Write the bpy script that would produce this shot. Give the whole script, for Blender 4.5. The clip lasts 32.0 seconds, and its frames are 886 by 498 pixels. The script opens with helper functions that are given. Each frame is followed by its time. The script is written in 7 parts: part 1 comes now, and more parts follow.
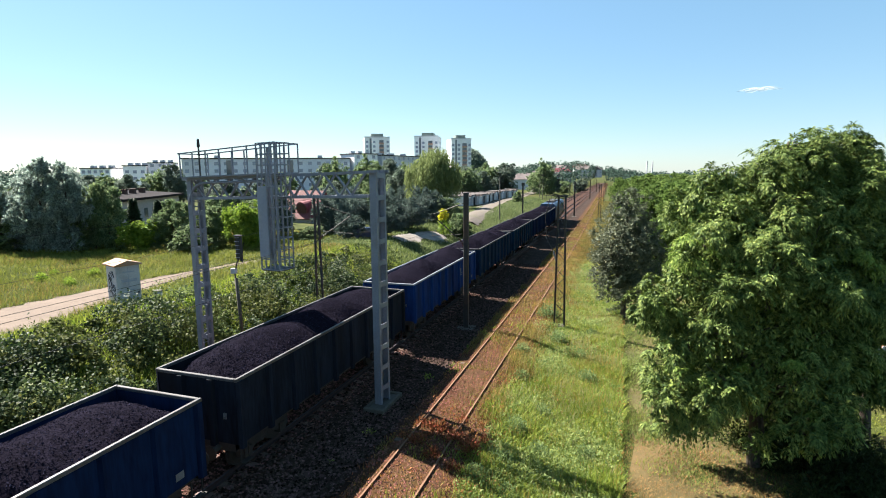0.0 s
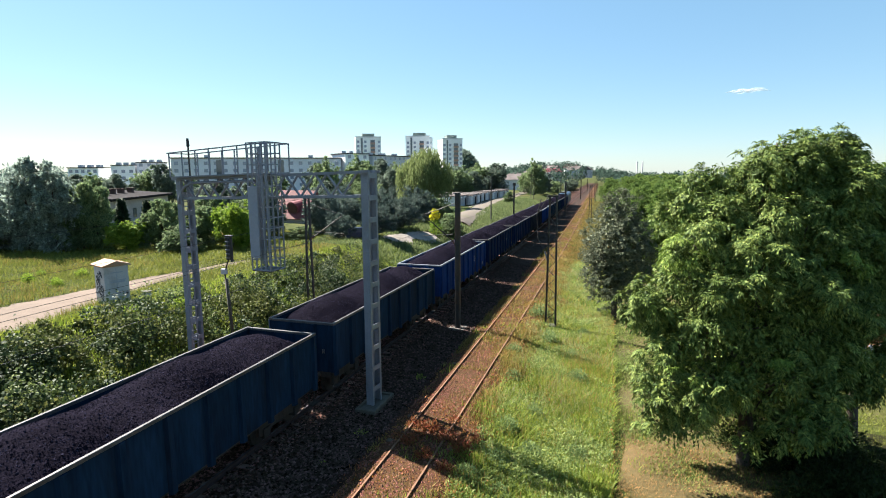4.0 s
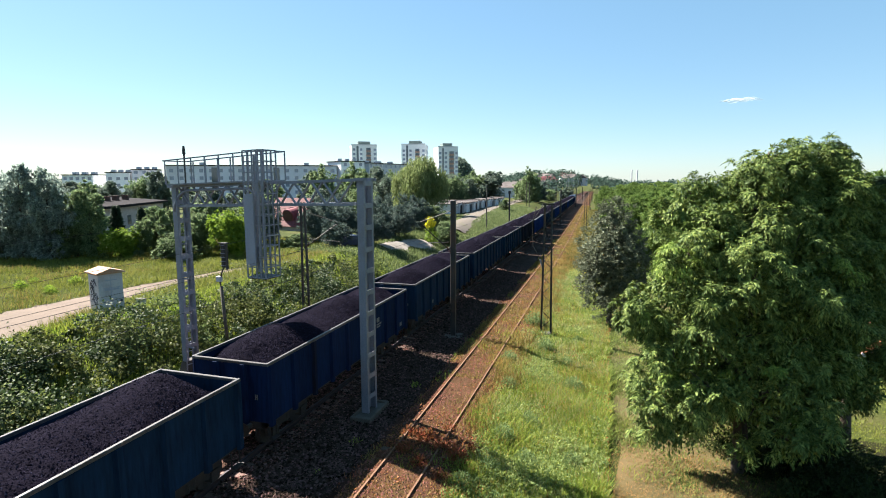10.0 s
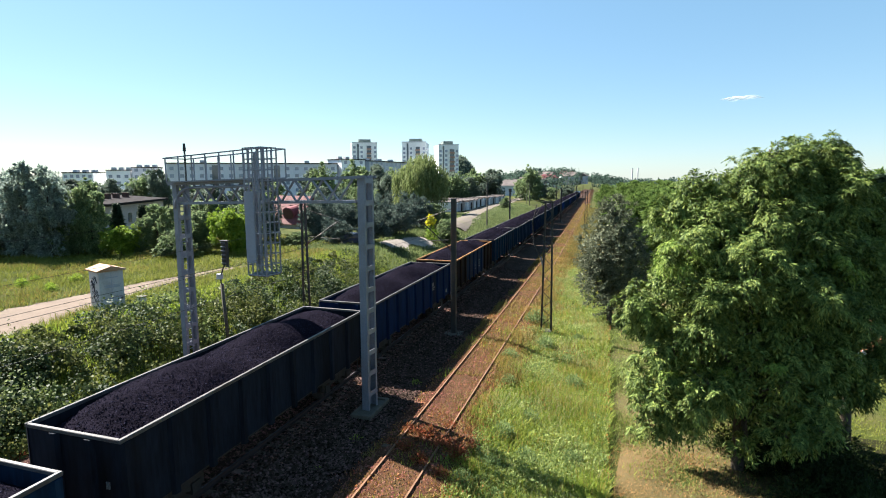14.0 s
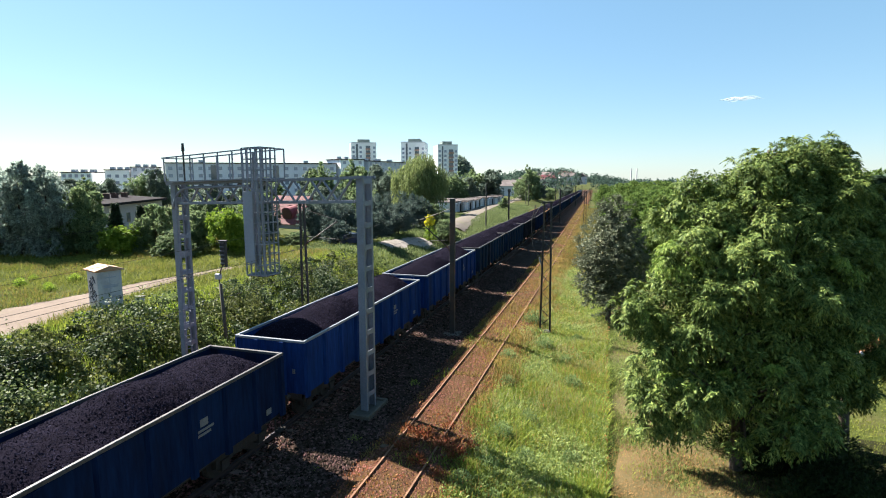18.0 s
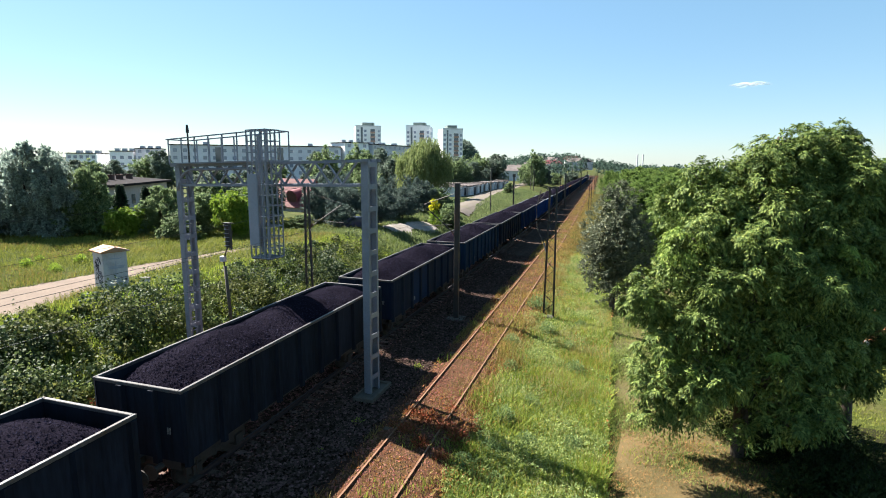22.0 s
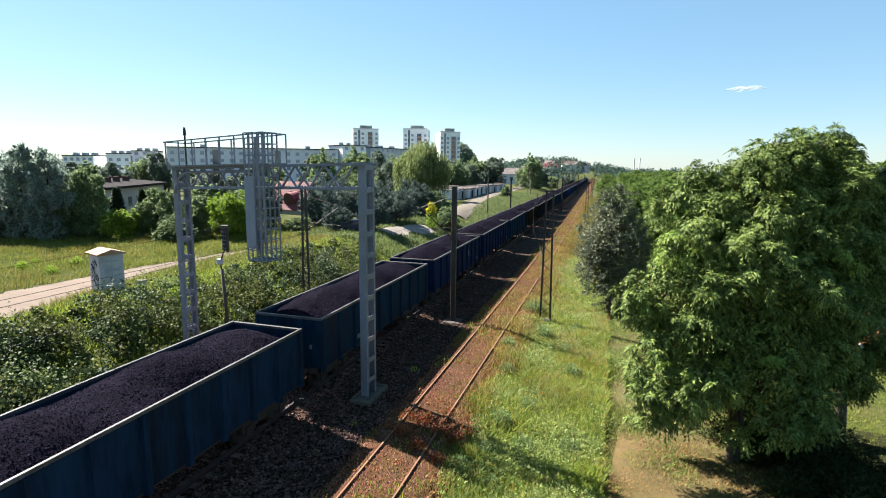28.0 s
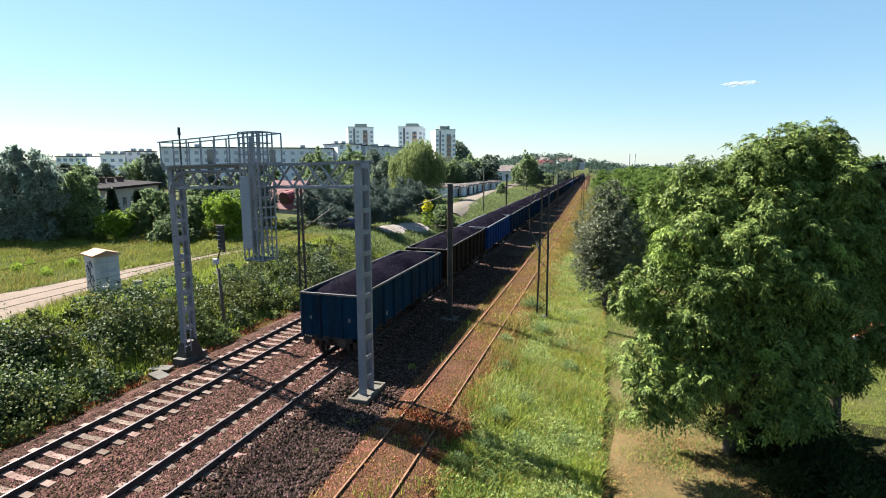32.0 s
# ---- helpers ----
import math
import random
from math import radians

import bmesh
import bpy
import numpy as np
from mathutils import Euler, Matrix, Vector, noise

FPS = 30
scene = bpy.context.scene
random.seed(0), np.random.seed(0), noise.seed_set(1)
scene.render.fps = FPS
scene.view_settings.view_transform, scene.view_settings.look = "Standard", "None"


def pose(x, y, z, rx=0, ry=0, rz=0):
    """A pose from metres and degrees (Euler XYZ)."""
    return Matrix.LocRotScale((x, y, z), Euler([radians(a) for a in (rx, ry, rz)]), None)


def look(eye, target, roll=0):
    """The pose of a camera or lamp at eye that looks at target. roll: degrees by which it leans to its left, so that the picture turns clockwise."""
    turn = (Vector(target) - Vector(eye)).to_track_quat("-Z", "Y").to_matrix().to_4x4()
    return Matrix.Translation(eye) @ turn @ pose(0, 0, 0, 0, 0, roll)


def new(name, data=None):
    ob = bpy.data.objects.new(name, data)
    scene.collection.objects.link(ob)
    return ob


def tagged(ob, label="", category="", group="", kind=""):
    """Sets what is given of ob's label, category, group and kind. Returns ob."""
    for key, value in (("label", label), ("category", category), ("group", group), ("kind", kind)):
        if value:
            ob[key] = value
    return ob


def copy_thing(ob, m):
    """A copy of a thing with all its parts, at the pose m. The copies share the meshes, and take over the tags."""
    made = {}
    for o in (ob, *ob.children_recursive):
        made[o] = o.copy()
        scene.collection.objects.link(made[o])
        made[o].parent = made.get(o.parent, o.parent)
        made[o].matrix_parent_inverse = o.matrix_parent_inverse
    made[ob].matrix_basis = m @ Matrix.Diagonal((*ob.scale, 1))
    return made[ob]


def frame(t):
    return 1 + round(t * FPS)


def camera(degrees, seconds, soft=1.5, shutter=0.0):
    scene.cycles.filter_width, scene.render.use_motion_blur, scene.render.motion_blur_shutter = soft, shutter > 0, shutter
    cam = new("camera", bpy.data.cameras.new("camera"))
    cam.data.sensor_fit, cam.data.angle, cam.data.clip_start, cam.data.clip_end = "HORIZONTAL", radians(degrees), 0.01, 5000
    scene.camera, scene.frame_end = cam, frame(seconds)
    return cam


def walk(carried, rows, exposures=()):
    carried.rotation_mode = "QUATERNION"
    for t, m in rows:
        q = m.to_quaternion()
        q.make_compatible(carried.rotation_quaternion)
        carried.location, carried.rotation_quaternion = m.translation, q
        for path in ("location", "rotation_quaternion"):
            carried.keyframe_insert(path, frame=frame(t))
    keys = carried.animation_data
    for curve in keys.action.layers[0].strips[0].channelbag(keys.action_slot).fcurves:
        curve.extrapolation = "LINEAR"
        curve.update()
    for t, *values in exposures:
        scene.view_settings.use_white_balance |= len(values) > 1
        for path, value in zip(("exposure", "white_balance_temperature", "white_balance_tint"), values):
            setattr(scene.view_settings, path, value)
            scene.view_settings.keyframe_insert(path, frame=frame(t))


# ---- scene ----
cam = camera(79.1, 32.0, soft=1.0)
# seconds, eye, then yaw to the left, pitch and roll in degrees: held by hand on a footbridge
PATH = [
    (0, -0.010, 0.085, 9.067, 18.76, -8.19, -0.40),
    (0.5, -0.022, 0.093, 9.069, 18.47, -8.28, -0.33),
    (1, -0.022, 0.093, 9.069, 18.47, -8.28, -0.33),
    (1.5, -0.018, 0.089, 9.066, 18.57, -8.37, -0.36),
    (2, -0.029, 0.104, 9.067, 18.56, -8.46, -0.32),
    (2.5, -0.020, 0.090, 9.065, 18.48, -8.46, -0.36),
    (3, -0.023, 0.126, 9.069, 18.20, -8.46, -0.37),
    (3.5, -0.032, 0.097, 9.074, 17.92, -8.34, -0.30),
    (5.5, -0.027, 0.091, 9.060, 17.74, -7.98, -0.28),
    (6, -0.024, 0.055, 9.072, 17.62, -8.03, -0.24),
    (6.5, -0.015, 0.064, 9.073, 17.53, -8.21, -0.47),
    (7, -0.011, 0.058, 9.077, 17.48, -7.90, -0.26),
    (7.5, -0.015, 0.046, 9.067, 17.54, -7.58, -0.36),
    (8, -0.007, 0.042, 9.083, 17.42, -7.55, -0.31),
    (8.5, -0.000, 0.051, 9.075, 17.45, -7.57, -0.20),
    (9, -0.011, 0.044, 9.071, 17.54, -7.49, -0.27),
    (9.5, 0.008, 0.024, 9.073, 17.39, -7.50, -0.25),
    (10, -0.009, 0.039, 9.079, 17.35, -7.37, -0.19),
    (10.5, -0.006, 0.057, 9.089, 17.47, -7.40, -0.18),
    (11, -0.007, 0.049, 9.084, 17.51, -7.38, -0.33),
    (11.5, -0.005, 0.052, 9.070, 17.47, -7.44, -0.22),
    (12, 0.003, 0.036, 9.089, 17.39, -7.57, -0.17),
    (12.5, 0.012, 0.011, 9.069, 17.40, -7.49, -0.22),
    (13, -0.009, 0.054, 9.076, 17.47, -7.57, -0.19),
    (13.5, -0.010, 0.043, 9.072, 17.41, -7.49, -0.19),
    (14, -0.011, 0.030, 9.061, 17.39, -7.58, -0.16),
    (14.5, -0.004, 0.043, 9.070, 17.46, -7.52, -0.16),
    (16.5, -0.006, 0.041, 9.077, 17.37, -7.48, -0.08),
    (17, 0.003, 0.031, 9.080, 17.38, -7.46, -0.17),
    (17.5, 0.003, 0.036, 9.070, 17.35, -7.56, -0.04),
    (18, -0.005, 0.042, 9.067, 17.28, -7.56, -0.07),
    (18.5, 0.005, 0.030, 9.068, 17.35, -7.65, -0.04),
    (19, 0.009, 0.013, 9.062, 17.23, -8.57, 0.17),
    (19.5, 0.018, -0.035, 9.058, 16.99, -9.67, 0.93),
    (20, -0.011, 0.001, 9.069, 17.03, -9.69, 1.15),
    (20.5, -0.004, 0.018, 9.064, 17.14, -8.73, 1.02),
    (21, -0.032, 0.067, 9.068, 17.62, -8.68, 0.41),
    (21.5, -0.023, 0.095, 9.068, 17.76, -9.08, 0.50),
    (22, -0.046, 0.084, 9.060, 17.70, -9.21, 0.44),
    (22.5, -0.030, 0.054, 9.075, 17.49, -9.02, 0.55),
    (23, -0.029, 0.054, 9.059, 17.50, -9.04, 0.50),
    (23.5, 0.004, 0.035, 9.062, 17.44, -9.08, 0.41),
    (24, -0.010, 0.040, 9.070, 17.43, -9.13, 0.46),
    (24.5, -0.035, 0.071, 9.067, 17.45, -8.87, 0.42),
    (25, -0.019, 0.038, 9.081, 17.34, -8.95, 0.50),
    (25.5, -0.009, 0.036, 9.067, 17.35, -8.90, 0.56),
    (27.5, -0.014, 0.030, 9.055, 17.33, -8.87, 0.52),
    (28, -0.012, 0.044, 9.069, 17.41, -8.89, 0.58),
    (28.5, -0.028, 0.051, 9.070, 17.40, -8.89, 0.59),
    (29, -0.026, 0.046, 9.060, 17.40, -8.95, 0.60),
    (29.5, -0.001, 0.020, 9.073, 17.25, -9.01, 0.52),
    (30, 0.009, 0.032, 9.070, 17.20, -9.32, -0.12),
    (30.5, 0.018, 0.023, 9.068, 17.15, -9.38, -0.23),
    (31, -0.017, 0.037, 9.074, 17.23, -9.31, -0.09),
    (31.5, -0.015, 0.023, 9.072, 17.17, -9.16, 0.03),
    (32, -0.000, 0.000, 9.067, 17.01, -9.13, 0.06),
]


def held(x, y, z, yaw, pitch, roll):
    a, b = radians(yaw), radians(pitch)
    eye = Vector((x, y, z))
    return look(eye, eye + Vector((-math.sin(a) * math.cos(b), math.cos(a) * math.cos(b), math.sin(b))), roll)


walk(cam, [(t, held(*row)) for t, *row in PATH], [(0, 2.36), (32, 2.36)])

# ---- light ----
SUN_WAY = Vector((1.0, -0.36, -1.03)).normalized()      # the way the sunlight goes
world = bpy.data.worlds.new("world")
scene.world = world
world.use_nodes = True
wn = world.node_tree.nodes
sky = wn.new("ShaderNodeTexSky")
sky.sky_type, sky.sun_disc = "NISHITA", False
sky.sun_elevation = math.asin(-SUN_WAY.z)
sky.sun_rotation = math.atan2(-SUN_WAY.x, -SUN_WAY.y)
sky.air_density, sky.dust_density, sky.ozone_density = 1.0, 0.12, 2.5
haze = wn.new("ShaderNodeMix")            # summer haze pales the sky
haze.data_type = "RGBA"
haze.inputs["Factor"].default_value = 0.42
haze.inputs["B"].default_value = (1.6, 3.7, 5.3, 1)
world.node_tree.links.new(sky.outputs[0], haze.inputs["A"])
wn["Background"].inputs["Strength"].default_value = 0.0345
world.node_tree.links.new(haze.outputs["Result"], wn["Background"].inputs[0])
sun = new("sun", bpy.data.lights.new("sun", "SUN"))
sun.data.energy, sun.data.angle, sun.data.color = 5.0, radians(0.53), (1.0, 0.945, 0.86)
sun.matrix_basis = look((0, 0, 60), Vector((0, 0, 60)) + SUN_WAY)


# ---- helpers of this scene ----


class Solid:
    """Gathers vertices and faces for one mesh."""

    def __init__(self):
        self.v, self.f = [], []

    def add(self, verts, faces):
        n = len(self.v)
        self.v += [tuple(p) for p in verts]
        self.f += [tuple(i + n for i in f) for f in faces]
        return self

    def box(self, x0, y0, z0, x1, y1, z1, rz=0.0, about=(0, 0)):
        pts = [(x, y, z) for z in (z0, z1) for y in (y0, y1) for x in (x0, x1)]
        if rz:
            c, s = math.cos(radians(rz)), math.sin(radians(rz))
            ax, ay = about
            pts = [(ax + (x - ax) * c - (y - ay) * s, ay + (x - ax) * s + (y - ay) * c, z) for x, y, z in pts]
        return self.add(pts, [(0, 2, 3, 1), (4, 5, 7, 6), (0, 1, 5, 4), (2, 6, 7, 3), (0, 4, 6, 2), (1, 3, 7, 5)])

    def beam(self, a, b, w, h=None):
        """A bar of rectangular section from a to b."""
        a, b, h = Vector(a), Vector(b), h or w
        d = (b - a).normalized()
        side = d.cross(Vector((0, 0, 1)))
        side = side.normalized() if side.length > 1e-4 else Vector((1, 0, 0))
        up = side.cross(d)
        pts = [p + side * (w / 2 * i) + up * (h / 2 * j) for p in (a, b) for i, j in ((-1, -1), (1, -1), (1, 1), (-1, 1))]
        return self.add(pts, [(0, 3, 2, 1), (4, 5, 6, 7), (0, 1, 5, 4), (1, 2, 6, 5), (2, 3, 7, 6), (3, 0, 4, 7)])

    def tube(self, pts, radii, seg=8, cap=True):
        pts = [Vector(p) for p in pts]
        rings = []
        for i, p in enumerate(pts):
            d = (pts[min(i + 1, len(pts) - 1)] - pts[max(i - 1, 0)]).normalized()
            side = d.cross(Vector((0.13, 0.21, 0.97)))
            side = side.normalized() if side.length > 1e-3 else Vector((1, 0, 0))
            up = side.cross(d)
            r = radii[i] if hasattr(radii, "__len__") else radii
            rings.append([p + (side * math.cos(6.2832 * k / seg) + up * math.sin(6.2832 * k / seg)) * r for k in range(seg)])
        verts = [p for ring in rings for p in ring]
        faces = [(i * seg + k, i * seg + (k + 1) % seg, (i + 1) * seg + (k + 1) % seg, (i + 1) * seg + k) for i in range(len(pts) - 1) for k in range(seg)]
        if cap:
            faces += [tuple(range(seg - 1, -1, -1)), tuple(range((len(pts) - 1) * seg, len(pts) * seg))]
        return self.add(verts, faces)

    def prism(self, outline, y0, y1, axis="y"):
        """An outline of (a, z) pushed along one axis."""
        n = len(outline)
        pick = (lambda a, z, y: (a, y, z)) if axis == "y" else (lambda a, z, y: (y, a, z))
        pts = [pick(a, z, y) for y in (y0, y1) for a, z in outline]
        return self.add(pts, [tuple(range(n - 1, -1, -1)), tuple(range(n, 2 * n))] + [(i, (i + 1) % n, n + (i + 1) % n, n + i) for i in range(n)])

    def mesh(self, name, material, smooth=False, bevel=0.0):
        me = bpy.data.meshes.new(name)
        me.from_pydata(self.v, [], self.f)
        bm = bmesh.new()
        bm.from_mesh(me)
        bmesh.ops.recalc_face_normals(bm, faces=bm.faces)
        if bevel:
            bmesh.ops.bevel(bm, geom=bm.edges[:], offset=bevel, segments=1, affect="EDGES", profile=0.5)
        bm.to_mesh(me)
        bm.free()
        me.materials.append(material)
        if smooth:
            me.polygons.foreach_set("use_smooth", [True] * len(me.polygons))
        return me


def part(name, data, material, parent, label="", smooth=False, bevel=0.0, at=None):
    me = data.mesh(name, material, smooth, bevel) if isinstance(data, Solid) else data
    ob = new(name, me)
    ob.parent = parent
    if at is not None:
        ob.matrix_basis = at
    return tagged(ob, label) if label else ob


def thing(name, at, label, category, group="", kind=""):
    ob = new(name)
    ob.matrix_basis = at
    ob.empty_display_size = 0.2
    return tagged(ob, label, category, group, kind)


def single(name, data, material, label, category, at=None, smooth=False, bevel=0.0, group="", kind=""):
    ob = new(name, data.mesh(name, material, smooth, bevel) if isinstance(data, Solid) else data)
    if at is not None:
        ob.matrix_basis = at
    return tagged(ob, label, category, group, kind)


def quads(name, pts, material):
    """A mesh of loose four-cornered leaves from an array of n x 4 x 3."""
    n = len(pts)
    me = bpy.data.meshes.new(name)
    me.vertices.add(4 * n)
    me.vertices.foreach_set("co", np.ascontiguousarray(pts, dtype=np.float32).ravel())
    me.loops.add(4 * n)
    me.loops.foreach_set("vertex_index", np.arange(4 * n, dtype=np.int32))
    me.polygons.add(n)
    me.polygons.foreach_set("loop_start", np.arange(0, 4 * n, 4, dtype=np.int32))
    me.polygons.foreach_set("loop_total", np.full(n, 4, dtype=np.int32))
    me.update(calc_edges=True)
    me.materials.append(material)
    return me


def unit(a):
    return a / np.maximum(np.linalg.norm(a, axis=-1, keepdims=True), 1e-6)


def leaf_quads(base, way, length, width, rng, fold=0.25, face=None):
    """Pointed leaves from base points along ways; each is a folded rhombus that looks towards face."""
    n = len(base)
    way = unit(way)
    side = unit(np.cross(way, rng.normal(size=(n, 3)) if face is None else face))
    up = np.cross(side, way)
    L, W = np.broadcast_to(length, n)[:, None], np.broadcast_to(width, n)[:, None]
    mid = base + way * L * 0.45
    return np.stack([base, mid + side * W / 2 + up * W * fold, base + way * L, mid - side * W / 2 + up * W * fold], 1)


def blade_quads(base, height, width, lean, rng):
    """Grass blades: narrow, bent over at the top."""
    n = len(base)
    a = rng.uniform(0, 6.2832, n)
    side = np.stack([np.cos(a), np.sin(a), 0 * a], 1)
    out = np.stack([-np.sin(a), np.cos(a), 0 * a], 1) * (lean * rng.uniform(0.1, 1, n))[:, None]
    h = np.broadcast_to(height, n)[:, None] * np.array([[0, 0, 1.0]])
    w = np.broadcast_to(width, n)[:, None]
    tip = base + h + out
    return np.stack([base - side * w / 2, base + side * w / 2, tip + side * w * 0.12, tip - side * w * 0.12], 1)


def smooth(a, b, x):
    u = np.clip((x - a) / (b - a), 0, 1)
    return u * u * (3 - 2 * u)


# the line bends very slightly and falls away with distance
def bend(y):
    return -0.0135 * ((y - 60) + np.sqrt((y - 60) ** 2 + 900))


def fall(y):
    return -0.0055 * ((y - 60) + np.sqrt((y - 60) ** 2 + 900))


def ground_z(x, y):
    x, y = np.asarray(x, float), np.asarray(y, float)
    xx = x - bend(np.clip(y, -50, 900))
    z = -0.55 + 2.05 * smooth(-19.6, -26.5, xx) - 0.5 * smooth(70, 140, y) * smooth(-19.6, -26.5, xx)
    z = z - 0.35 * smooth(-4.6, -1.5, xx)
    z = z + fall(np.clip(y, -50, 900))
    return z + 0.05 * np.sin(x * 0.9 + 1.3 * np.sin(y * 0.31)) * np.sin(y * 0.7 + x * 0.2) * smooth(-3.5, 0, np.abs(xx + 11) - 9)


# ---- materials ----
def surface(name, low, high, scale=3.0, fine=40.0, rough=0.8, bump=0.2, metal=0.0, dirt=None, dirt_amount=0.3, translucent=0.0, random_hue=0.0, island=0.0, spec=0.3, bump_scale=None, distance=0.02, streak=1.0):
    m = bpy.data.materials.new(name)
    m.use_nodes = True
    nt = m.node_tree
    N, Lk = nt.nodes, nt.links
    bsdf = N["Principled BSDF"]
    co = N.new("ShaderNodeTexCoord")
    info = N.new("ShaderNodeObjectInfo")
    vec = N.new("ShaderNodeVectorMath")
    vec.operation = "MULTIPLY_ADD"
    comb = N.new("ShaderNodeCombineXYZ")
    for k in range(3):
        Lk.new(info.outputs["Random"], comb.inputs[k])
    Lk.new(comb.outputs[0], vec.inputs[0])
    vec.inputs[1].default_value = (37.0, 19.0, 53.0)
    drawn = N.new("ShaderNodeVectorMath")          # below 1 draws the pattern out downwards
    drawn.operation = "MULTIPLY"
    drawn.inputs[1].default_value = (1, 1, streak)
    Lk.new(co.outputs["Object"], drawn.inputs[0])
    Lk.new(drawn.outputs[0], vec.inputs[2])

    def noise_of(s, detail=4.0, r=0.6):
        n = N.new("ShaderNodeTexNoise")
        n.inputs["Scale"].default_value, n.inputs["Detail"].default_value, n.inputs["Roughness"].default_value = s, detail, r
        Lk.new(vec.outputs[0], n.inputs["Vector"])
        return n

    def mixed(a, b, fac):
        mx = N.new("ShaderNodeMix")
        mx.data_type = "RGBA"
        for socket, val in ((mx.inputs["A"], a), (mx.inputs["B"], b)):
            if isinstance(val, tuple):
                socket.default_value = (*val, 1)
            else:
                Lk.new(val, socket)
        if isinstance(fac, float):
            mx.inputs["Factor"].default_value = fac
        else:
            Lk.new(fac, mx.inputs["Factor"])
        return mx.outputs["Result"]

    def ramp(out, a, b):
        r = N.new("ShaderNodeMapRange")
        r.inputs["From Min"].default_value, r.inputs["From Max"].default_value = a, b
        Lk.new(out, r.inputs["Value"])
        return r.outputs["Result"]

    coarse, grain = noise_of(scale), noise_of(fine)
    both = N.new("ShaderNodeMath")
    both.operation = "MULTIPLY_ADD"
    Lk.new(grain.outputs["Fac"], both.inputs[0])
    both.inputs[1].default_value = 0.5
    half = N.new("ShaderNodeMath")
    half.operation = "MULTIPLY"
    Lk.new(coarse.outputs["Fac"], half.inputs[0])
    half.inputs[1].default_value = 0.5
    Lk.new(half.outputs[0], both.inputs[2])
    col = mixed(low, high, ramp(both.outputs[0], 0.34, 0.66))
    if dirt:
        col = mixed(col, dirt, ramp(noise_of(scale * 0.37, 6.0, 0.7).outputs["Fac"], 0.72 - dirt_amount, 0.86 - dirt_amount * 0.6))
    if island or random_hue:
        hsv = N.new("ShaderNodeHueSaturation")
        src = info.outputs["Random"]
        if island:
            src = N.new("ShaderNodeNewGeometry").outputs["Random Per Island"]
        amount = island or random_hue
        val = N.new("ShaderNodeMapRange")
        val.inputs["To Min"].default_value, val.inputs["To Max"].default_value = 1 - amount, 1 + amount
        Lk.new(src, val.inputs["Value"])
        Lk.new(val.outputs["Result"], hsv.inputs["Value"])
        hue = N.new("ShaderNodeMapRange")
        hue.inputs["To Min"].default_value, hue.inputs["To Max"].default_value = 0.5 + 0.05 * amount, 0.5 - 0.05 * amount
        Lk.new(src, hue.inputs["Value"])
        Lk.new(hue.outputs["Result"], hsv.inputs["Hue"])
        Lk.new(col, hsv.inputs["Color"])
        col = hsv.outputs["Color"]
    Lk.new(col, bsdf.inputs["Base Color"])
    bsdf.inputs["Roughness"].default_value, bsdf.inputs["Metallic"].default_value = rough, metal
    bsdf.inputs["Specular IOR Level"].default_value = spec
    if bump:
        bp = N.new("ShaderNodeBump")
        bp.inputs["Strength"].default_value, bp.inputs["Distance"].default_value = bump, distance
        Lk.new(noise_of(bump_scale or fine, 5.0).outputs["Fac"], bp.inputs["Height"])
        Lk.new(bp.outputs[0], bsdf.inputs["Normal"])
    if translucent:
        tr = N.new("ShaderNodeBsdfTranslucent")
        Lk.new(col, tr.inputs["Color"])
        mx = N.new("ShaderNodeMixShader")
        mx.inputs[0].default_value = translucent
        Lk.new(bsdf.outputs[0], mx.inputs[1])
        Lk.new(tr.outputs[0], mx.inputs[2])
        Lk.new(mx.outputs[0], N["Material Output"].inputs["Surface"])
    return m


def glass_like(name, colour):
    m = surface(name, colour, tuple(c * 1.6 for c in colour), 0.4, 3.0, 0.08, 0.0, spec=0.8)
    return m


M_STEEL = surface("galvanised_steel", (0.125, 0.138, 0.172), (0.2, 0.215, 0.255), 1.2, 18, 0.5, 0.06, 0.15, dirt=(0.148, 0.1258, 0.111), dirt_amount=0.16)
M_DARKSTEEL = surface("tarred_steel", (0.01628, 0.01628, 0.01776), (0.037, 0.03478, 0.0333), 2, 25, 0.6, 0.1, dirt=(0.0666, 0.037, 0.0222), dirt_amount=0.22)
M_PLATE = surface("painted_plate", (0.18, 0.2, 0.245), (0.235, 0.255, 0.3), 0.8, 12, 0.5, 0.04)
M_CONCRETE = surface("concrete", (0.04995, 0.04662, 0.03996), (0.09323, 0.08655, 0.07658), 2, 30, 0.9, 0.3, dirt=(0.03885, 0.03053, 0.02498), dirt_amount=0.25)
# pale concrete, lowered in colour for the train's shade on the plinth
M_SLABTOP = surface("shade_dimmed_concrete", (0.048, 0.04234, 0.0336), (0.102, 0.0899, 0.0728), 2, 26, 0.9, 0.3, dirt=(0.07, 0.055, 0.045), dirt_amount=0.25)
M_RAILSIDE = surface("rail_steel", (0.018, 0.011, 0.012), (0.042, 0.026, 0.024), 4, 60, 0.6, 0.2)
M_RAILTOP = surface("worn_rail_head", (0.05, 0.042, 0.05), (0.085, 0.072, 0.084), 2, 60, 0.5, 0.03, 0.4)
M_RUSTRAIL = surface("rusty_rail", (0.085, 0.0408, 0.0221), (0.204, 0.1054, 0.0612), 3, 50, 0.85, 0.3)
M_SLEEPER = surface("sleeper_concrete", (0.085, 0.056, 0.045), (0.2, 0.14, 0.115), 3, 30, 0.9, 0.3, dirt=(0.075, 0.042, 0.03), dirt_amount=0.3, random_hue=0.3)
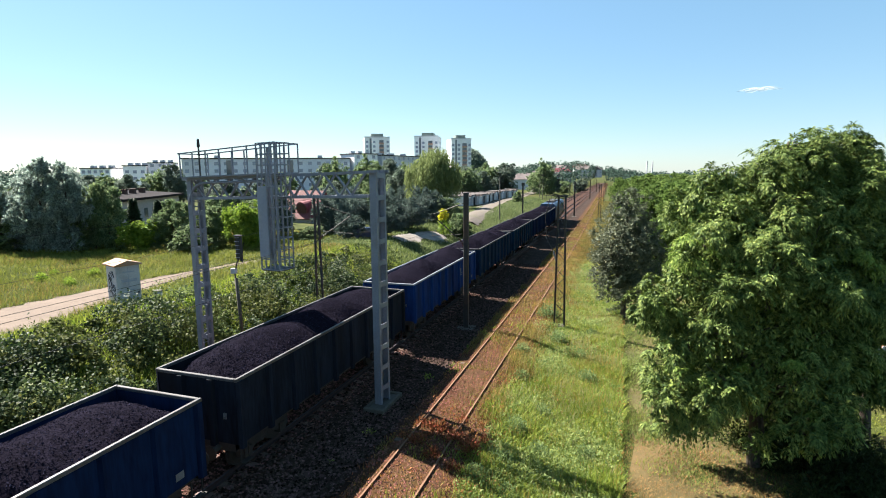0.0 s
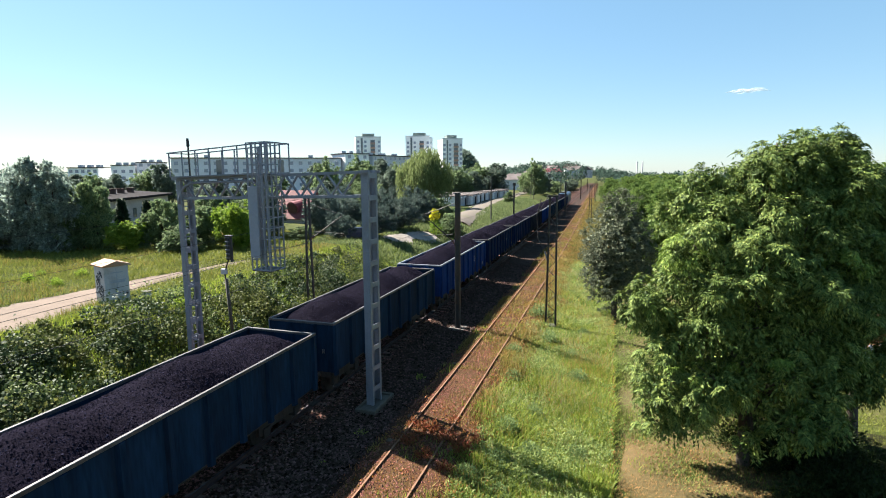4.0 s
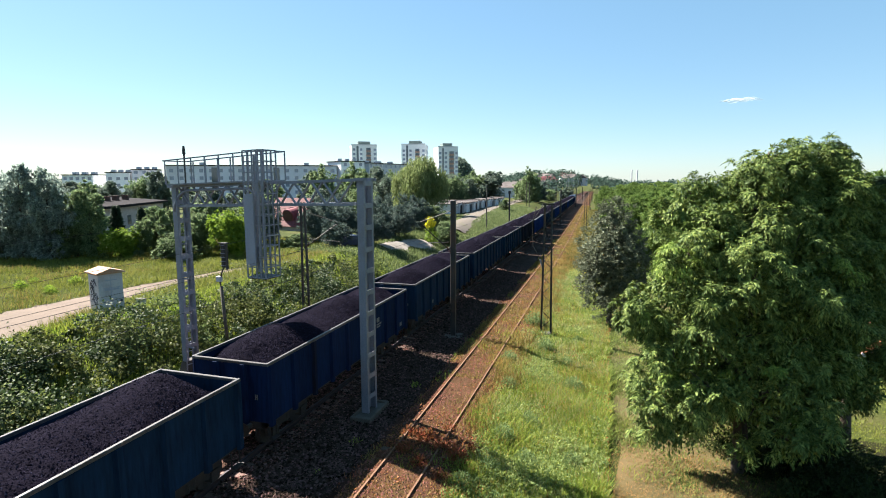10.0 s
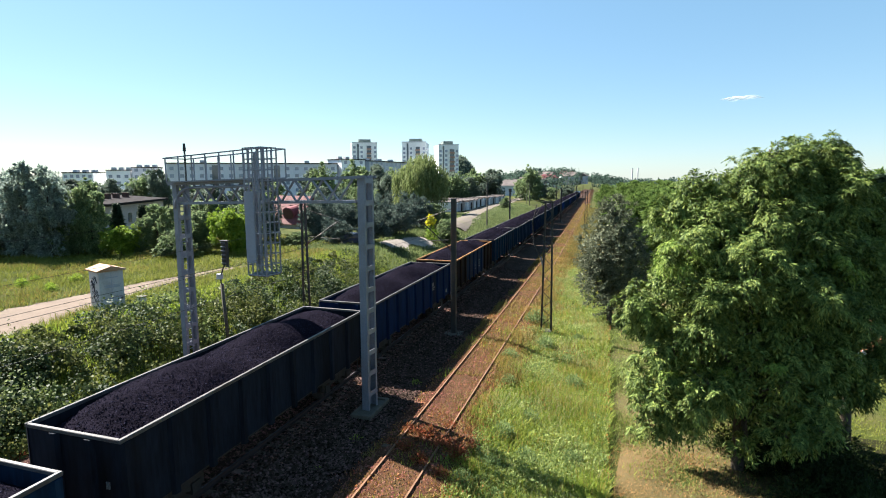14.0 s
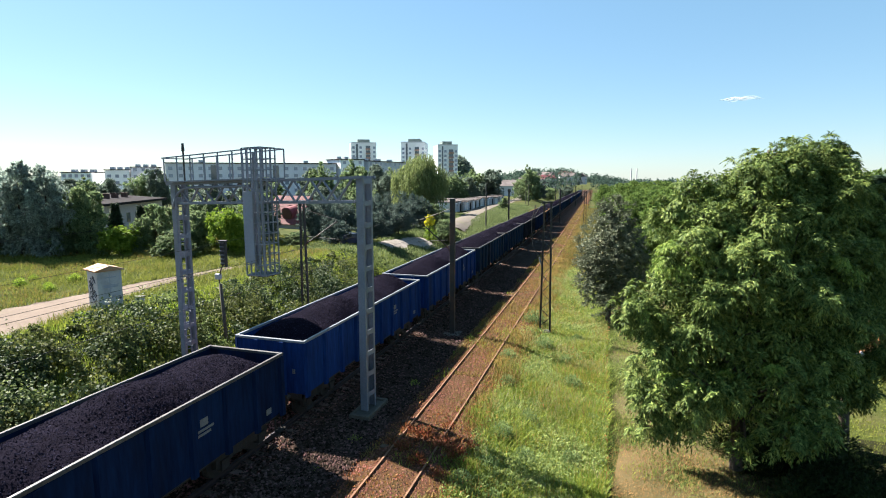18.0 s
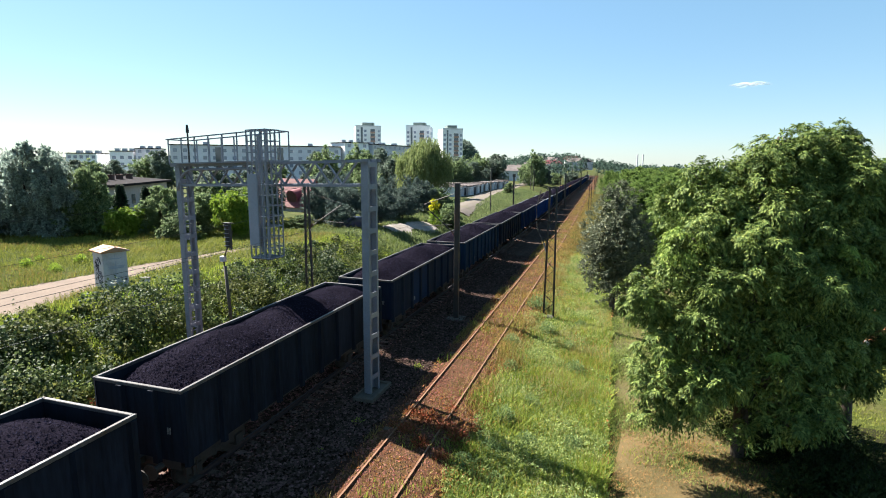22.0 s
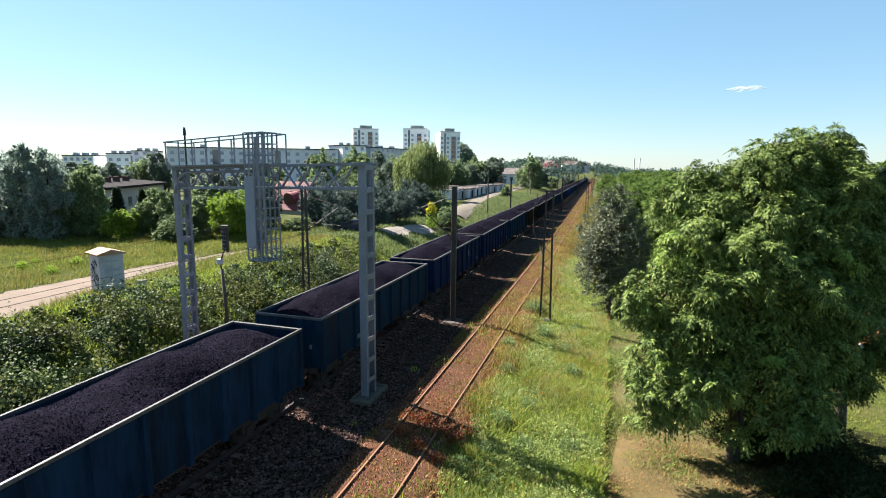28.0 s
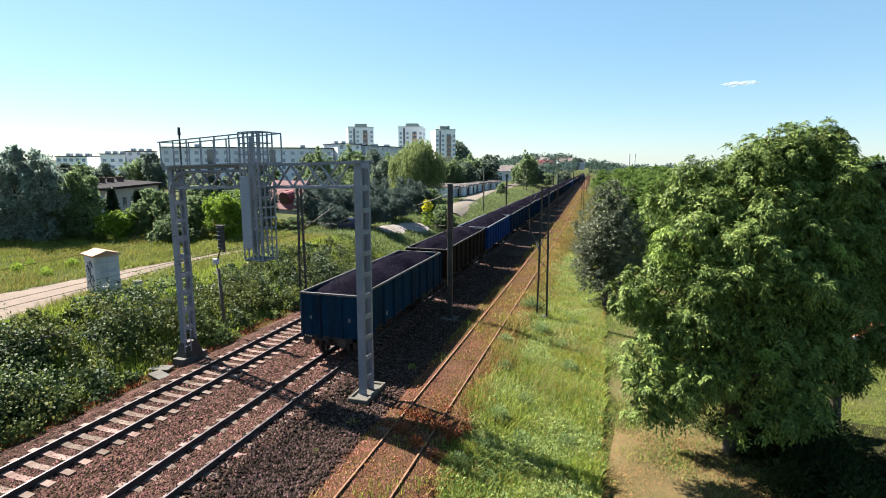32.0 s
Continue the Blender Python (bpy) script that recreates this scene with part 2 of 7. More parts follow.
M_OLDSLEEPER = surface("rotten_sleeper_wood", (0.0444, 0.0296, 0.0222), (0.111, 0.074, 0.0518), 3, 30, 0.95, 0.5)
M_BALLAST = surface("ballast", (0.014, 0.0065, 0.005), (0.1, 0.052, 0.038), 0.9, 17, 0.95, 1.0, dirt=(0.01894, 0.01111, 0.008467), dirt_amount=0.28, distance=0.05, spec=0.06)
M_STONE = surface("ballast_stone", (0.0425, 0.02241, 0.0164), (0.2125, 0.1245, 0.0943), 3, 9, 0.95, 0.0, island=0.85, spec=0.02)
M_OLDBALLAST = surface("rusty_ballast", (0.024, 0.009, 0.005), (0.11, 0.043, 0.026), 0.8, 12, 0.95, 1.0, dirt=(0.045, 0.032, 0.011), dirt_amount=0.34, distance=0.05, spec=0.06)
M_GROUND = surface("grassy_ground", (0.01942, 0.02775, 0.00666), (0.0555, 0.06382, 0.01776), 0.25, 6, 0.95, 0.8, dirt=(0.0962, 0.074, 0.037), dirt_amount=0.2, distance=0.06, spec=0.05)
M_MOWN = surface("dry_mown_grass", (0.055, 0.037, 0.013), (0.125, 0.083, 0.033), 0.5, 22, 0.95, 0.8, dirt=(0.03497, 0.03679, 0.008258), dirt_amount=0.26, distance=0.03)
M_PATH = surface("sandy_track", (0.078, 0.05358, 0.03948), (0.13, 0.094, 0.07056), 0.7, 12, 0.95, 0.5, dirt=(0.1095, 0.09309, 0.04928), dirt_amount=0.16)
M_LOT = surface("pale_gravel", (0.0744, 0.06, 0.048), (0.1178, 0.096, 0.078), 0.6, 9, 0.95, 0.4, dirt=(0.09176, 0.08584, 0.04618), dirt_amount=0.2)
M_YARD = surface("trodden_grit", (0.2, 0.17, 0.155), (0.3, 0.26, 0.235), 0.6, 9, 0.95, 0.4, dirt=(0.06, 0.055, 0.04), dirt_amount=0.24)
M_COAL = surface("coal", (0.003, 0.0025, 0.0046), (0.0105, 0.0088, 0.0158), 3.0, 18, 0.9, 0.8, spec=0.008, distance=0.06, bump_scale=16)
M_BARK = surface("bark", (0.037, 0.0296, 0.0222), (0.0962, 0.074, 0.0555), 4, 30, 0.95, 0.8)
M_WOOD = surface("weathered_rim_timber", (0.2, 0.085, 0.028), (0.3, 0.14, 0.05), 2, 20, 0.8, 0.2)


def foliage(name, low, high, translucent=0.35, spread=0.4):
    return surface(name, low, high, 0.35, 4, 0.6, 0.0, translucent=translucent, island=spread, spec=0.12)


M_ASH = foliage("ash_leaf", (0.036, 0.066, 0.014), (0.165, 0.225, 0.056), 0.1, 0.65)
M_GREYLEAF = foliage("grey_green_leaf", (0.06411, 0.07784, 0.04806), (0.1648, 0.1831, 0.1161), 0.18, 0.55)
M_BRAMBLE = foliage("bramble_leaf", (0.042, 0.056, 0.015), (0.122, 0.14, 0.042), 0.35, 0.5)
M_LIME = foliage("young_leaf", (0.125, 0.2, 0.02), (0.22, 0.31, 0.045), 0.45)
M_SHOOT = foliage("fresh_shoot_leaf", (0.085, 0.14, 0.02), (0.175, 0.25, 0.05), 0.2)
# woodland and pine colours are blued to put distance haze into the leaves
M_WOODS = foliage("woodland_leaf", (0.0968, 0.154, 0.06534), (0.2112, 0.2728, 0.1367), 0.55, 0.6)
M_DARKWOODS = foliage("dark_woodland_leaf", (0.0748, 0.1109, 0.0858), (0.1672, 0.2079, 0.1602), 0.45, 0.55)
M_PINE = foliage("pine_needles", (0.04158, 0.06776, 0.05914), (0.1155, 0.15, 0.1294), 0.3, 0.6)
M_FARWOODS = foliage("hazed_far_leaf", (0.03024, 0.0518, 0.04176), (0.0432, 0.0703, 0.05472), 0.6, 0.2)
M_WILLOW = foliage("willow_leaf", (0.1238, 0.1639, 0.05418), (0.2167, 0.2534, 0.1083), 0.4, 0.3)
M_NEEDLE = foliage("spruce_needles", (0.01954, 0.03907, 0.02279), (0.04233, 0.06512, 0.03582), 0.1)
M_GRASS = foliage("tall_grass", (0.11, 0.1683, 0.01875), (0.242, 0.2805, 0.04875), 0.45, 0.4)
M_DRYGRASS = foliage("dry_grass", (0.2303, 0.1617, 0.04168), (0.3386, 0.2396, 0.08335), 0.4, 0.35)
M_SORREL = foliage("rust_weed", (0.1563, 0.05079, 0.02344), (0.2657, 0.1016, 0.04298), 0.3)
M_YELLOW = foliage("yellow_bloom", (0.42, 0.4, 0.015), (0.56, 0.53, 0.035), 0.3, 0.15)
M_DEEPGRASS = foliage("deep_green_grass", (0.06621, 0.1134, 0.01727), (0.1655, 0.2267, 0.04318), 0.35, 0.4)
M_SEED = foliage("pale_seed_heads", (0.211, 0.211, 0.09381), (0.3047, 0.293, 0.1524), 0.4, 0.3)
# the pale grey in this leaf colour imitates the haze over the trees
M_MAPLE = foliage("hazed_maple_leaf", (0.15, 0.2, 0.165), (0.33, 0.39, 0.345), 0.5, 0.55)


# ---- the ground and the line ----
X1, X2, X3 = -16.26, -11.94, -6.11          # middles of the two running tracks and of the disused one


def sheet(name, xs, ys, zfun, material, label, category):
    xs, ys = np.array(xs, float), np.array(ys, float)
    gx, gy = np.meshgrid(xs, ys)
    gz = zfun(gx, gy)
    n, k = len(xs), len(ys)
    v = np.stack([gx.ravel(), gy.ravel(), gz.ravel()], 1)
    f = [(j * n + i, j * n + i + 1, (j + 1) * n + i + 1, (j + 1) * n + i) for j in range(k - 1) for i in range(n - 1)]
    me = bpy.data.meshes.new(name)
    me.from_pydata(v.tolist(), [], f)
    me.materials.append(material)
    me.polygons.foreach_set("use_smooth", [True] * len(me.polygons))
    return tagged(new(name, me), label, category, kind="structure")


gxs = [-3000, -1500, -700, -400, -250, -160, -110, -80, -60, -50, -42, -36] + list(np.arange(-33, -3, 0.8)) + list(np.arange(-3, 14, 1.5)) + [16, 20, 26, 34, 50, 80, 140, 300, 700, 1500, 3000]
gys = [-3000, -1200, -400, -100, -40, -15] + list(np.arange(-8, 60, 1.5)) + list(range(60, 200, 8)) + [215, 240, 280, 340, 420, 520, 650, 800, 1000, 1400, 2000, 3000]
sheet("ground", gxs, gys, ground_z, M_GROUND, "uneven green grassland with drier patches beside the railway", "ground")


def along(x0, x1, name, zs, material, label, category, ys, lift=0.0):
    """A strip beside or under the line that bends with it; zs gives the height across it."""
    us = np.array([u for u, _ in zs])
    hs = np.array([h for _, h in zs])
    ys = np.array(ys, float)
    gx = us[None, :] + bend(ys)[:, None]
    gz = hs[None, :] + fall(ys)[:, None] + lift
    n, k = len(us), len(ys)
    v = np.stack([gx, np.repeat(ys[:, None], n, 1), gz], -1).reshape(-1, 3)
    f = [(j * n + i, j * n + i + 1, (j + 1) * n + i + 1, (j + 1) * n + i) for j in range(k - 1) for i in range(n - 1)]
    me = bpy.data.meshes.new(name)
    me.from_pydata(v.tolist(), [], f)
    me.materials.append(material)
    return tagged(new(name, me), label, category, kind="structure")


LINE_YS = list(np.arange(-60, 220, 4.0)) + [230, 250, 280, 320, 380, 450, 540, 650, 800]
along(0, 0, "ballast_bed", [(-19.4, -0.62), (-18.6, -0.42), (-17.95, -0.2), (-14.1, -0.22), (-13.6, -0.22), (-10.3, -0.2), (-9.5, -0.4), (-8.9, -0.42), (-7.6, -0.42), (-6.9, -0.62)], M_BALLAST, "brown crushed stone ballast under the running tracks", "ballast", LINE_YS)
# dark strip; besides coal dust its colour carries the train's cast shade
along(0, 0, "dusty_shoulder", [(-10.25, -0.215), (-9.5, -0.4), (-8.9, -0.42), (-7.85, -0.425)], surface("dusty_shaded_ballast", (0.0098, 0.00676, 0.005625), (0.0616, 0.0403, 0.0325), 0.9, 17, 0.95, 1.0, dirt=(0.024, 0.017, 0.014), dirt_amount=0.2, distance=0.05, spec=0.05), "ballast shoulder darkened by coal dust and for the train's shade", "ballast", LINE_YS, 0.014)
along(0, 0, "old_ballast", [(-7.9, -0.62), (-7.5, -0.38), (-7.0, -0.3), (-5.2, -0.3), (-4.4, -0.42), (-3.9, -0.66)], M_OLDBALLAST, "rust-red weedy ballast of the disused track", "ballast", LINE_YS)


def rail_strip(x, ys, z_top, w, h):
    s = Solid()
    prof = [(-0.075, 0), (0.075, 0), (0.075, 0.02), (0.012, 0.04), (0.012, h - 0.045), (w / 2, h - 0.035), (w / 2, h), (-w / 2, h), (-w / 2, h - 0.035), (-0.012, h - 0.045), (-0.012, 0.04), (-0.075, 0.02)]
    ys = np.array(ys, float)
    n = len(prof)
    for y in ys:
        bx, bz = float(bend(y)), float(fall(y))
        s.v += [(x + bx + a, float(y), z_top - h + b + bz) for a, b in prof]
    for j in range(len(ys) - 1):
        s.f += [(j * n + i, j * n + (i + 1) % n, (j + 1) * n + (i + 1) % n, (j + 1) * n + i) for i in range(n)]
    return s


def head_strip(x, ys, z):
    s = Solid()
    for y in ys:
        bx, bz = float(bend(y)), float(fall(y))
        s.v += [(x + bx - 0.03, float(y), z + bz), (x + bx + 0.03, float(y), z + bz)]
    s.f += [(2 * j, 2 * j + 1, 2 * j + 3, 2 * j + 2) for j in range(len(ys) - 1)]
    return s


sleeper = Solid().prism([(-1.28, -0.2), (1.28, -0.2), (1.28, 0.0), (0.95, 0.02), (0.5, 0.02), (0.35, -0.02), (-0.35, -0.02), (-0.5, 0.02), (-0.95, 0.02), (-1.28, 0.0)], -0.12, 0.12).mesh("sleeper", M_SLEEPER)
old_sleeper = Solid().box(-1.25, -0.12, -0.15, 1.25, 0.12, 0.0).mesh("sleeper", M_OLDSLEEPER, bevel=0.02)


def track(x, worn, label, step, y_end, z_sl, ends):
    ob = thing("railway_track", pose(0, 0, 0), label, "railway track", "tracks of the line", kind="structure")
    for side in (-0.753, 0.753):
        part("rail", rail_strip(x + side, [y for y in LINE_YS if y <= ends], 0.0 if worn else -0.22, 0.07 if worn else 0.055, 0.16), M_RAILSIDE if worn else M_RUSTRAIL, ob, "steel rail with a worn bright head" if worn else "rusty steel rail")
        if worn:
            part("rail_head", head_strip(x + side, LINE_YS, 0.004), M_RAILTOP, ob, "bright worn running surface")
    rng = np.random.default_rng(int(-x * 10))
    y = 5.0
    while y < y_end:
        part("sleeper", sleeper if worn else old_sleeper, None, ob, at=pose(x + float(bend(y)) + rng.normal(0, 0.012), y, z_sl + float(fall(y)) - (0 if worn else rng.uniform(0, 0.14)), 0, 0, rng.normal(0, 0.5 if worn else 2.0)))
        y += step * (1 + rng.normal(0, 0.01 if worn else 0.05))
    return ob


track(X1, True, "running track with concrete sleepers and shiny rails", 0.6, 75, -0.165, 800)
track(X2, True, "running track with concrete sleepers carrying the coal train", 0.6, 75, -0.195, 800)
track(X3, False, "disused rusty track half buried in weeds", 0.68, 45, -0.3, 650)

# sandy track and gravel yard, laid on the grass
def ribbon(name, pts, widths, material, label, category, lift=0.03):
    s = Solid()
    pts = [Vector((*p, 0)) for p in pts]
    for i, p in enumerate(pts):
        d = (pts[min(i + 1, len(pts) - 1)] - pts[max(i - 1, 0)]).normalized()
        side = Vector((d.y, -d.x, 0))
        for u in (-1, -0.5, 0, 0.5, 1):
            q = p + side * (widths[i] / 2 * u * (1 + 0.12 * math.sin(i * 2.3 + u * 5)))
            s.v.append((q.x, q.y, float(ground_z(q.x, q.y)) + lift * (1.4 - abs(u))))
    for i in range(len(pts) - 1):
        s.f += [(i * 5 + k, i * 5 + k + 1, i * 5 + k + 6, i * 5 + k + 5) for k in range(4)]
    return single(name, s, material, label, category, smooth=True, kind="structure")


def spline(pts, n=6):
    out = []
    for i in range(len(pts) - 1):
        p0, p1, p2, p3 = (np.array(pts[max(0, min(len(pts) - 1, j))], float) for j in (i - 1, i, i + 1, i + 2))
        for k in range(n):
            t = k / n
            out.append(tuple(0.5 * (2 * p1 + (p2 - p0) * t + (2 * p0 - 5 * p1 + 4 * p2 - p3) * t * t + (3 * p1 - p0 - 3 * p2 + p3) * t ** 3)))
    return out + [tuple(pts[-1])]


walk_pts = spline([(-29.8, 6), (-30.2, 12), (-30.6, 17.5), (-31.1, 21.5), (-31.6, 25), (-31.6, 28.5), (-31.5, 33), (-30.9, 37), (-30.4, 40)])
ribbon("path", walk_pts, list(np.interp(np.arange(len(walk_pts)), [0, 12, 18, 24, 30, 36, 42, 48], [6.0, 5.6, 4.8, 3.8, 2.6, 1.9, 1.1, 0.5])), M_PATH, "pale sandy footpath through the meadow", "path")
lot_pts = spline([(-25.6, 58.6), (-25.0, 62), (-24.4, 66), (-23.8, 70)])
ribbon("gravel_yard", lot_pts, [3.0 - 0.8 * math.cos(0.7 * i) for i in range(len(lot_pts))], M_YARD, "pale gravel yard among bushes", "yard", 0.05)
road_pts = spline([(-24.6, 88), (-26.2, 95), (-28.6, 108), (-31.6, 128), (-34.4, 150), (-38.8, 200), (-42, 250), (-44, 290)])
ribbon("dirt_road", road_pts, list(np.interp([p[1] for p in road_pts], [88, 95, 108, 150, 200, 290], [2.0, 3.4, 5.4, 7.2, 5.6, 4.6])), M_LOT, "grey gravel road in front of the garages", "road", 0.2)
mown_pts = [(3.5 + 0.004 * (y - 20), y) for y in np.arange(-10, 62, 3.0)]
ribbon("mown_strip", mown_pts, [6.2] * len(mown_pts), M_MOWN, "dry yellowish mown grass under the trees", "lawn", 0.02)


# dark sheet whose colour stands in for the ash trees' deep shade
shade_pts = [(8.0 + 0.05 * (y - 14), y) for y in np.arange(4, 25, 1.5)]
ribbon("bare_earth", shade_pts, [7.6 + 0.8 * math.sin(0.7 * i) for i in range(len(shade_pts))], surface("shade_dark_ground", (0.008, 0.009, 0.004), (0.026, 0.026, 0.012), 0.6, 9, 0.95, 0.6, dirt=(0.03, 0.035, 0.012), dirt_amount=0.2, distance=0.03, spec=0.03), "ground sheet coloured dark for the shade under the trees", "earth", 0.028)


# ---- the coal train ----
WAGON = 14.04
# seconds and the place of the last wagon's rear end along the line
TAIL = [(0, -479.84), (1, -464.54), (2, -449.08), (3, -433.44), (6, -385.72), (7, -370.41), (8, -354.68), (9, -339.1), (10, -323.2), (11, -307.44), (12, -291.25),
        (13, -275.13), (14, -258.6), (17, -210.6), (18, -194.55), (20, -161.39), (21, -145.96), (22, -130.54), (23, -115.14), (24, -99.59), (25, -84.19), (29, -23.39),
        (30, -7.41), (31, 7.14), (31.5, 13.3), (32, 20.78)]
PAINT = {
    "U": surface("bright_blue_paint", (0.002231, 0.01279, 0.05757), (0.008216, 0.03799, 0.1582), 1.3, 9, 0.75, 0.06, spec=0.07, streak=0.16, dirt=(0.009375, 0.01146, 0.01798), dirt_amount=0.2),
    "N": surface("navy_paint", (0.001004, 0.005291, 0.02054), (0.004703, 0.01804, 0.06066), 1.3, 9, 0.75, 0.06, spec=0.07, streak=0.16, dirt=(0.007815, 0.006563, 0.005859), dirt_amount=0.2),
    "T": surface("teal_paint", (0.001088, 0.01007, 0.02221), (0.004369, 0.02952, 0.06163), 1.3, 9, 0.75, 0.06, spec=0.07, streak=0.16, dirt=(0.01344, 0.00662, 0.005976), dirt_amount=0.25),
    "D": surface("dark_teal_paint", (0.002123, 0.008523, 0.02007), (0.008514, 0.02819, 0.06164), 1.3, 9, 0.75, 0.06, spec=0.07, streak=0.16, dirt=(0.007447, 0.006094, 0.005078), dirt_amount=0.2),
    "G": surface("grey_brown_paint", (0.0029, 0.004488, 0.008219), (0.01262, 0.01802, 0.03025), 1.3, 9, 0.75, 0.06, spec=0.07, streak=0.16, dirt=(0.004688, 0.00457, 0.004582), dirt_amount=0.25),
    "R": surface("rust_brown_paint", (0.00557, 0.003342, 0.002673), (0.02012, 0.01163, 0.008051), 1.3, 9, 0.75, 0.06, spec=0.07, streak=0.16, dirt=(0.002995, 0.006588, 0.01108), dirt_amount=0.22),
    "P": surface("patched_grey_paint", (0.005063, 0.007351, 0.01172), (0.01849, 0.02483, 0.03918), 1.3, 9, 0.75, 0.06, spec=0.07, streak=0.16, dirt=(0.003094, 0.01094, 0.03047), dirt_amount=0.3),
    "O": surface("brown_paint_blue_panel", (0.005812, 0.003256, 0.00277), (0.01867, 0.009799, 0.007583), 1.3, 9, 0.75, 0.06, spec=0.07, streak=0.16, dirt=(0.002084, 0.007815, 0.01953), dirt_amount=0.22),
}
PAINT_WORDS = {"U": "bright blue", "N": "dark navy", "T": "rust-stained teal", "D": "dark teal", "G": "grimy grey-brown", "R": "rust-brown", "P": "grey with blue patches", "O": "brown and blue"}
M_BLUEPANEL = surface("dull_blue_paint", (0.0025, 0.011, 0.034), (0.0045, 0.018, 0.05), 0.9, 9, 0.75, 0.05, spec=0.12, dirt=(0.012, 0.01, 0.012), dirt_amount=0.24)
M_LUMP = surface("coal_lump", (0.00408, 0.00336, 0.00624), (0.0294, 0.02464, 0.0434), 3, 9, 0.9, 0.0, island=0.7, spec=0.012)
M_RIM = surface("worn_rim_steel", (0.03, 0.028, 0.03), (0.09, 0.084, 0.086), 1.5, 14, 0.55, 0.1, dirt=(0.03456, 0.02592, 0.02304), dirt_amount=0.24)
M_RIMDARK = surface("grimy_rim_steel", (0.0272, 0.024, 0.0224), (0.0576, 0.0528, 0.0496), 1.5, 14, 0.6, 0.1, dirt=(0.032, 0.0192, 0.0144), dirt_amount=0.26)
M_RIMWHITE = surface("pale_rim_paint", (0.136, 0.144, 0.168), (0.2, 0.208, 0.228), 1.5, 14, 0.5, 0.06, dirt=(0.08, 0.08, 0.088), dirt_amount=0.16)
M_RUNNING = surface("greasy_underframe", (0.0144, 0.0128, 0.012), (0.036, 0.0304, 0.0264), 2, 20, 0.7, 0.2)
# white paint, its base colour lowered so the marks stay faint in shade
M_WHITEMARK = surface("shade_dimmed_white", (0.09, 0.094, 0.1), (0.15, 0.155, 0.16), 2, 20, 0.7, 0.05)
Y0, Y1, HW, ZB, ZT = 0.76, 13.36, 1.46, 1.08, 3.16        # body ends, half width, floor and rim heights


def coal_heap(seed):
    rng = np.random.default_rng(seed)
    nx, ny = 54, 236
    xs, ys = np.linspace(-HW + 0.07, HW - 0.07, nx), np.linspace(Y0 + 0.07, Y1 - 0.07, ny)
    gx, gy = np.meshgrid(xs, ys)
    u = np.clip(1 - (np.abs(gx) / (HW - 0.05)) ** 1.7, 0, 1)
    e = smooth(0, 1.5, gy - Y0) * smooth(0, 1.5, Y1 - gy)
    c = rng.uniform(-0.6, 0.6)
    hump = 0.4 + 0.16 * np.cos((gy - 7 + c) * 6.2832 / rng.uniform(4.2, 6.4) + rng.uniform(0, 6)) + 0.05 * np.sin(gy * 2.1 + seed)
    z = ZT - 0.5 + 0.3 * e + (0.1 + hump) * u * e ** 0.8
    for k in range(7):
        a, b, p, q = rng.uniform(0, 6.28), 1.6 * 1.45 ** k, rng.uniform(0, 6.28), rng.uniform(0, 6.28)
        z += 0.03 / 1.5 ** k * np.sin((gx * math.cos(a) + gy * math.sin(a)) * b + p) * np.sin((gy * math.cos(a) - gx * math.sin(a)) * b * 0.8 + q)
    z += rng.normal(0, 0.006, z.shape)
    me = bpy.data.meshes.new("coal_load")
    me.from_pydata(np.stack([gx, gy, z], -1).reshape(-1, 3).tolist(), [], [(a * nx + b, a * nx + b + 1, (a + 1) * nx + b + 1, (a + 1) * nx + b) for a in range(ny - 1) for b in range(nx - 1)])
    me.materials.append(M_COAL)
    me.polygons.foreach_set("use_smooth", [True] * len(me.polygons))
    # lumps lying on the heap
    n = 21000
    px, py = rng.uniform(-HW + 0.14, HW - 0.14, n), rng.uniform(Y0 + 0.15, Y1 - 0.15, n)
    ix, iy = np.clip(np.round((px - xs[0]) / (xs[1] - xs[0])).astype(int), 0, nx - 1), np.clip(np.round((py - ys[0]) / (ys[1] - ys[0])).astype(int), 0, ny - 1)
    pz, r, a = z[iy, ix], rng.uniform(0.011, 0.03, n), rng.uniform(0, 6.2832, n)
    v = np.zeros((n, 5, 3))
    for k in range(4):
        ang, q = a + k * 1.5708 + rng.normal(0, 0.3, n), r * rng.uniform(0.7, 1.25, n)
        v[:, k] = np.stack([px + q * np.cos(ang), py + q * np.sin(ang), pz - 0.012 + rng.normal(0, 0.008, n)], 1)
    v[:, 4] = np.stack([px + rng.normal(0, 0.012, n), py + rng.normal(0, 0.012, n), pz + r * rng.uniform(0.35, 0.8, n)], 1)
    b = np.arange(n)[:, None] * 5
    lump = bpy.data.meshes.new("loose_coal")
    lump.from_pydata(v.reshape(-1, 3).tolist(), [], np.concatenate([b + np.array([k, (k + 1) % 4, 4]) for k in range(4)]).tolist())
    lump.materials.append(M_LUMP)
    return me, lump


HEAPS = [coal_heap(s) for s in (3, 8, 14)]
RIB_YS = [Y0 + 0.1 + i * (Y1 - Y0 - 0.2) / 9 for i in range(10)]


def wheelset_mesh():
    s = Solid()
    for x in (-0.753, 0.753):
        s.tube([(x - 0.065, 0, 0.46), (x + 0.065, 0, 0.46)], 0.46, 20)
        s.tube([(x * 0.9 - 0.02, 0, 0.46), (x * 0.9 + 0.02, 0, 0.46)], 0.49, 20)
    s.tube([(-0.75, 0, 0.46), (0.75, 0, 0.46)], 0.085, 10)
    return s.mesh("wheelset", M_RUNNING, smooth=False)


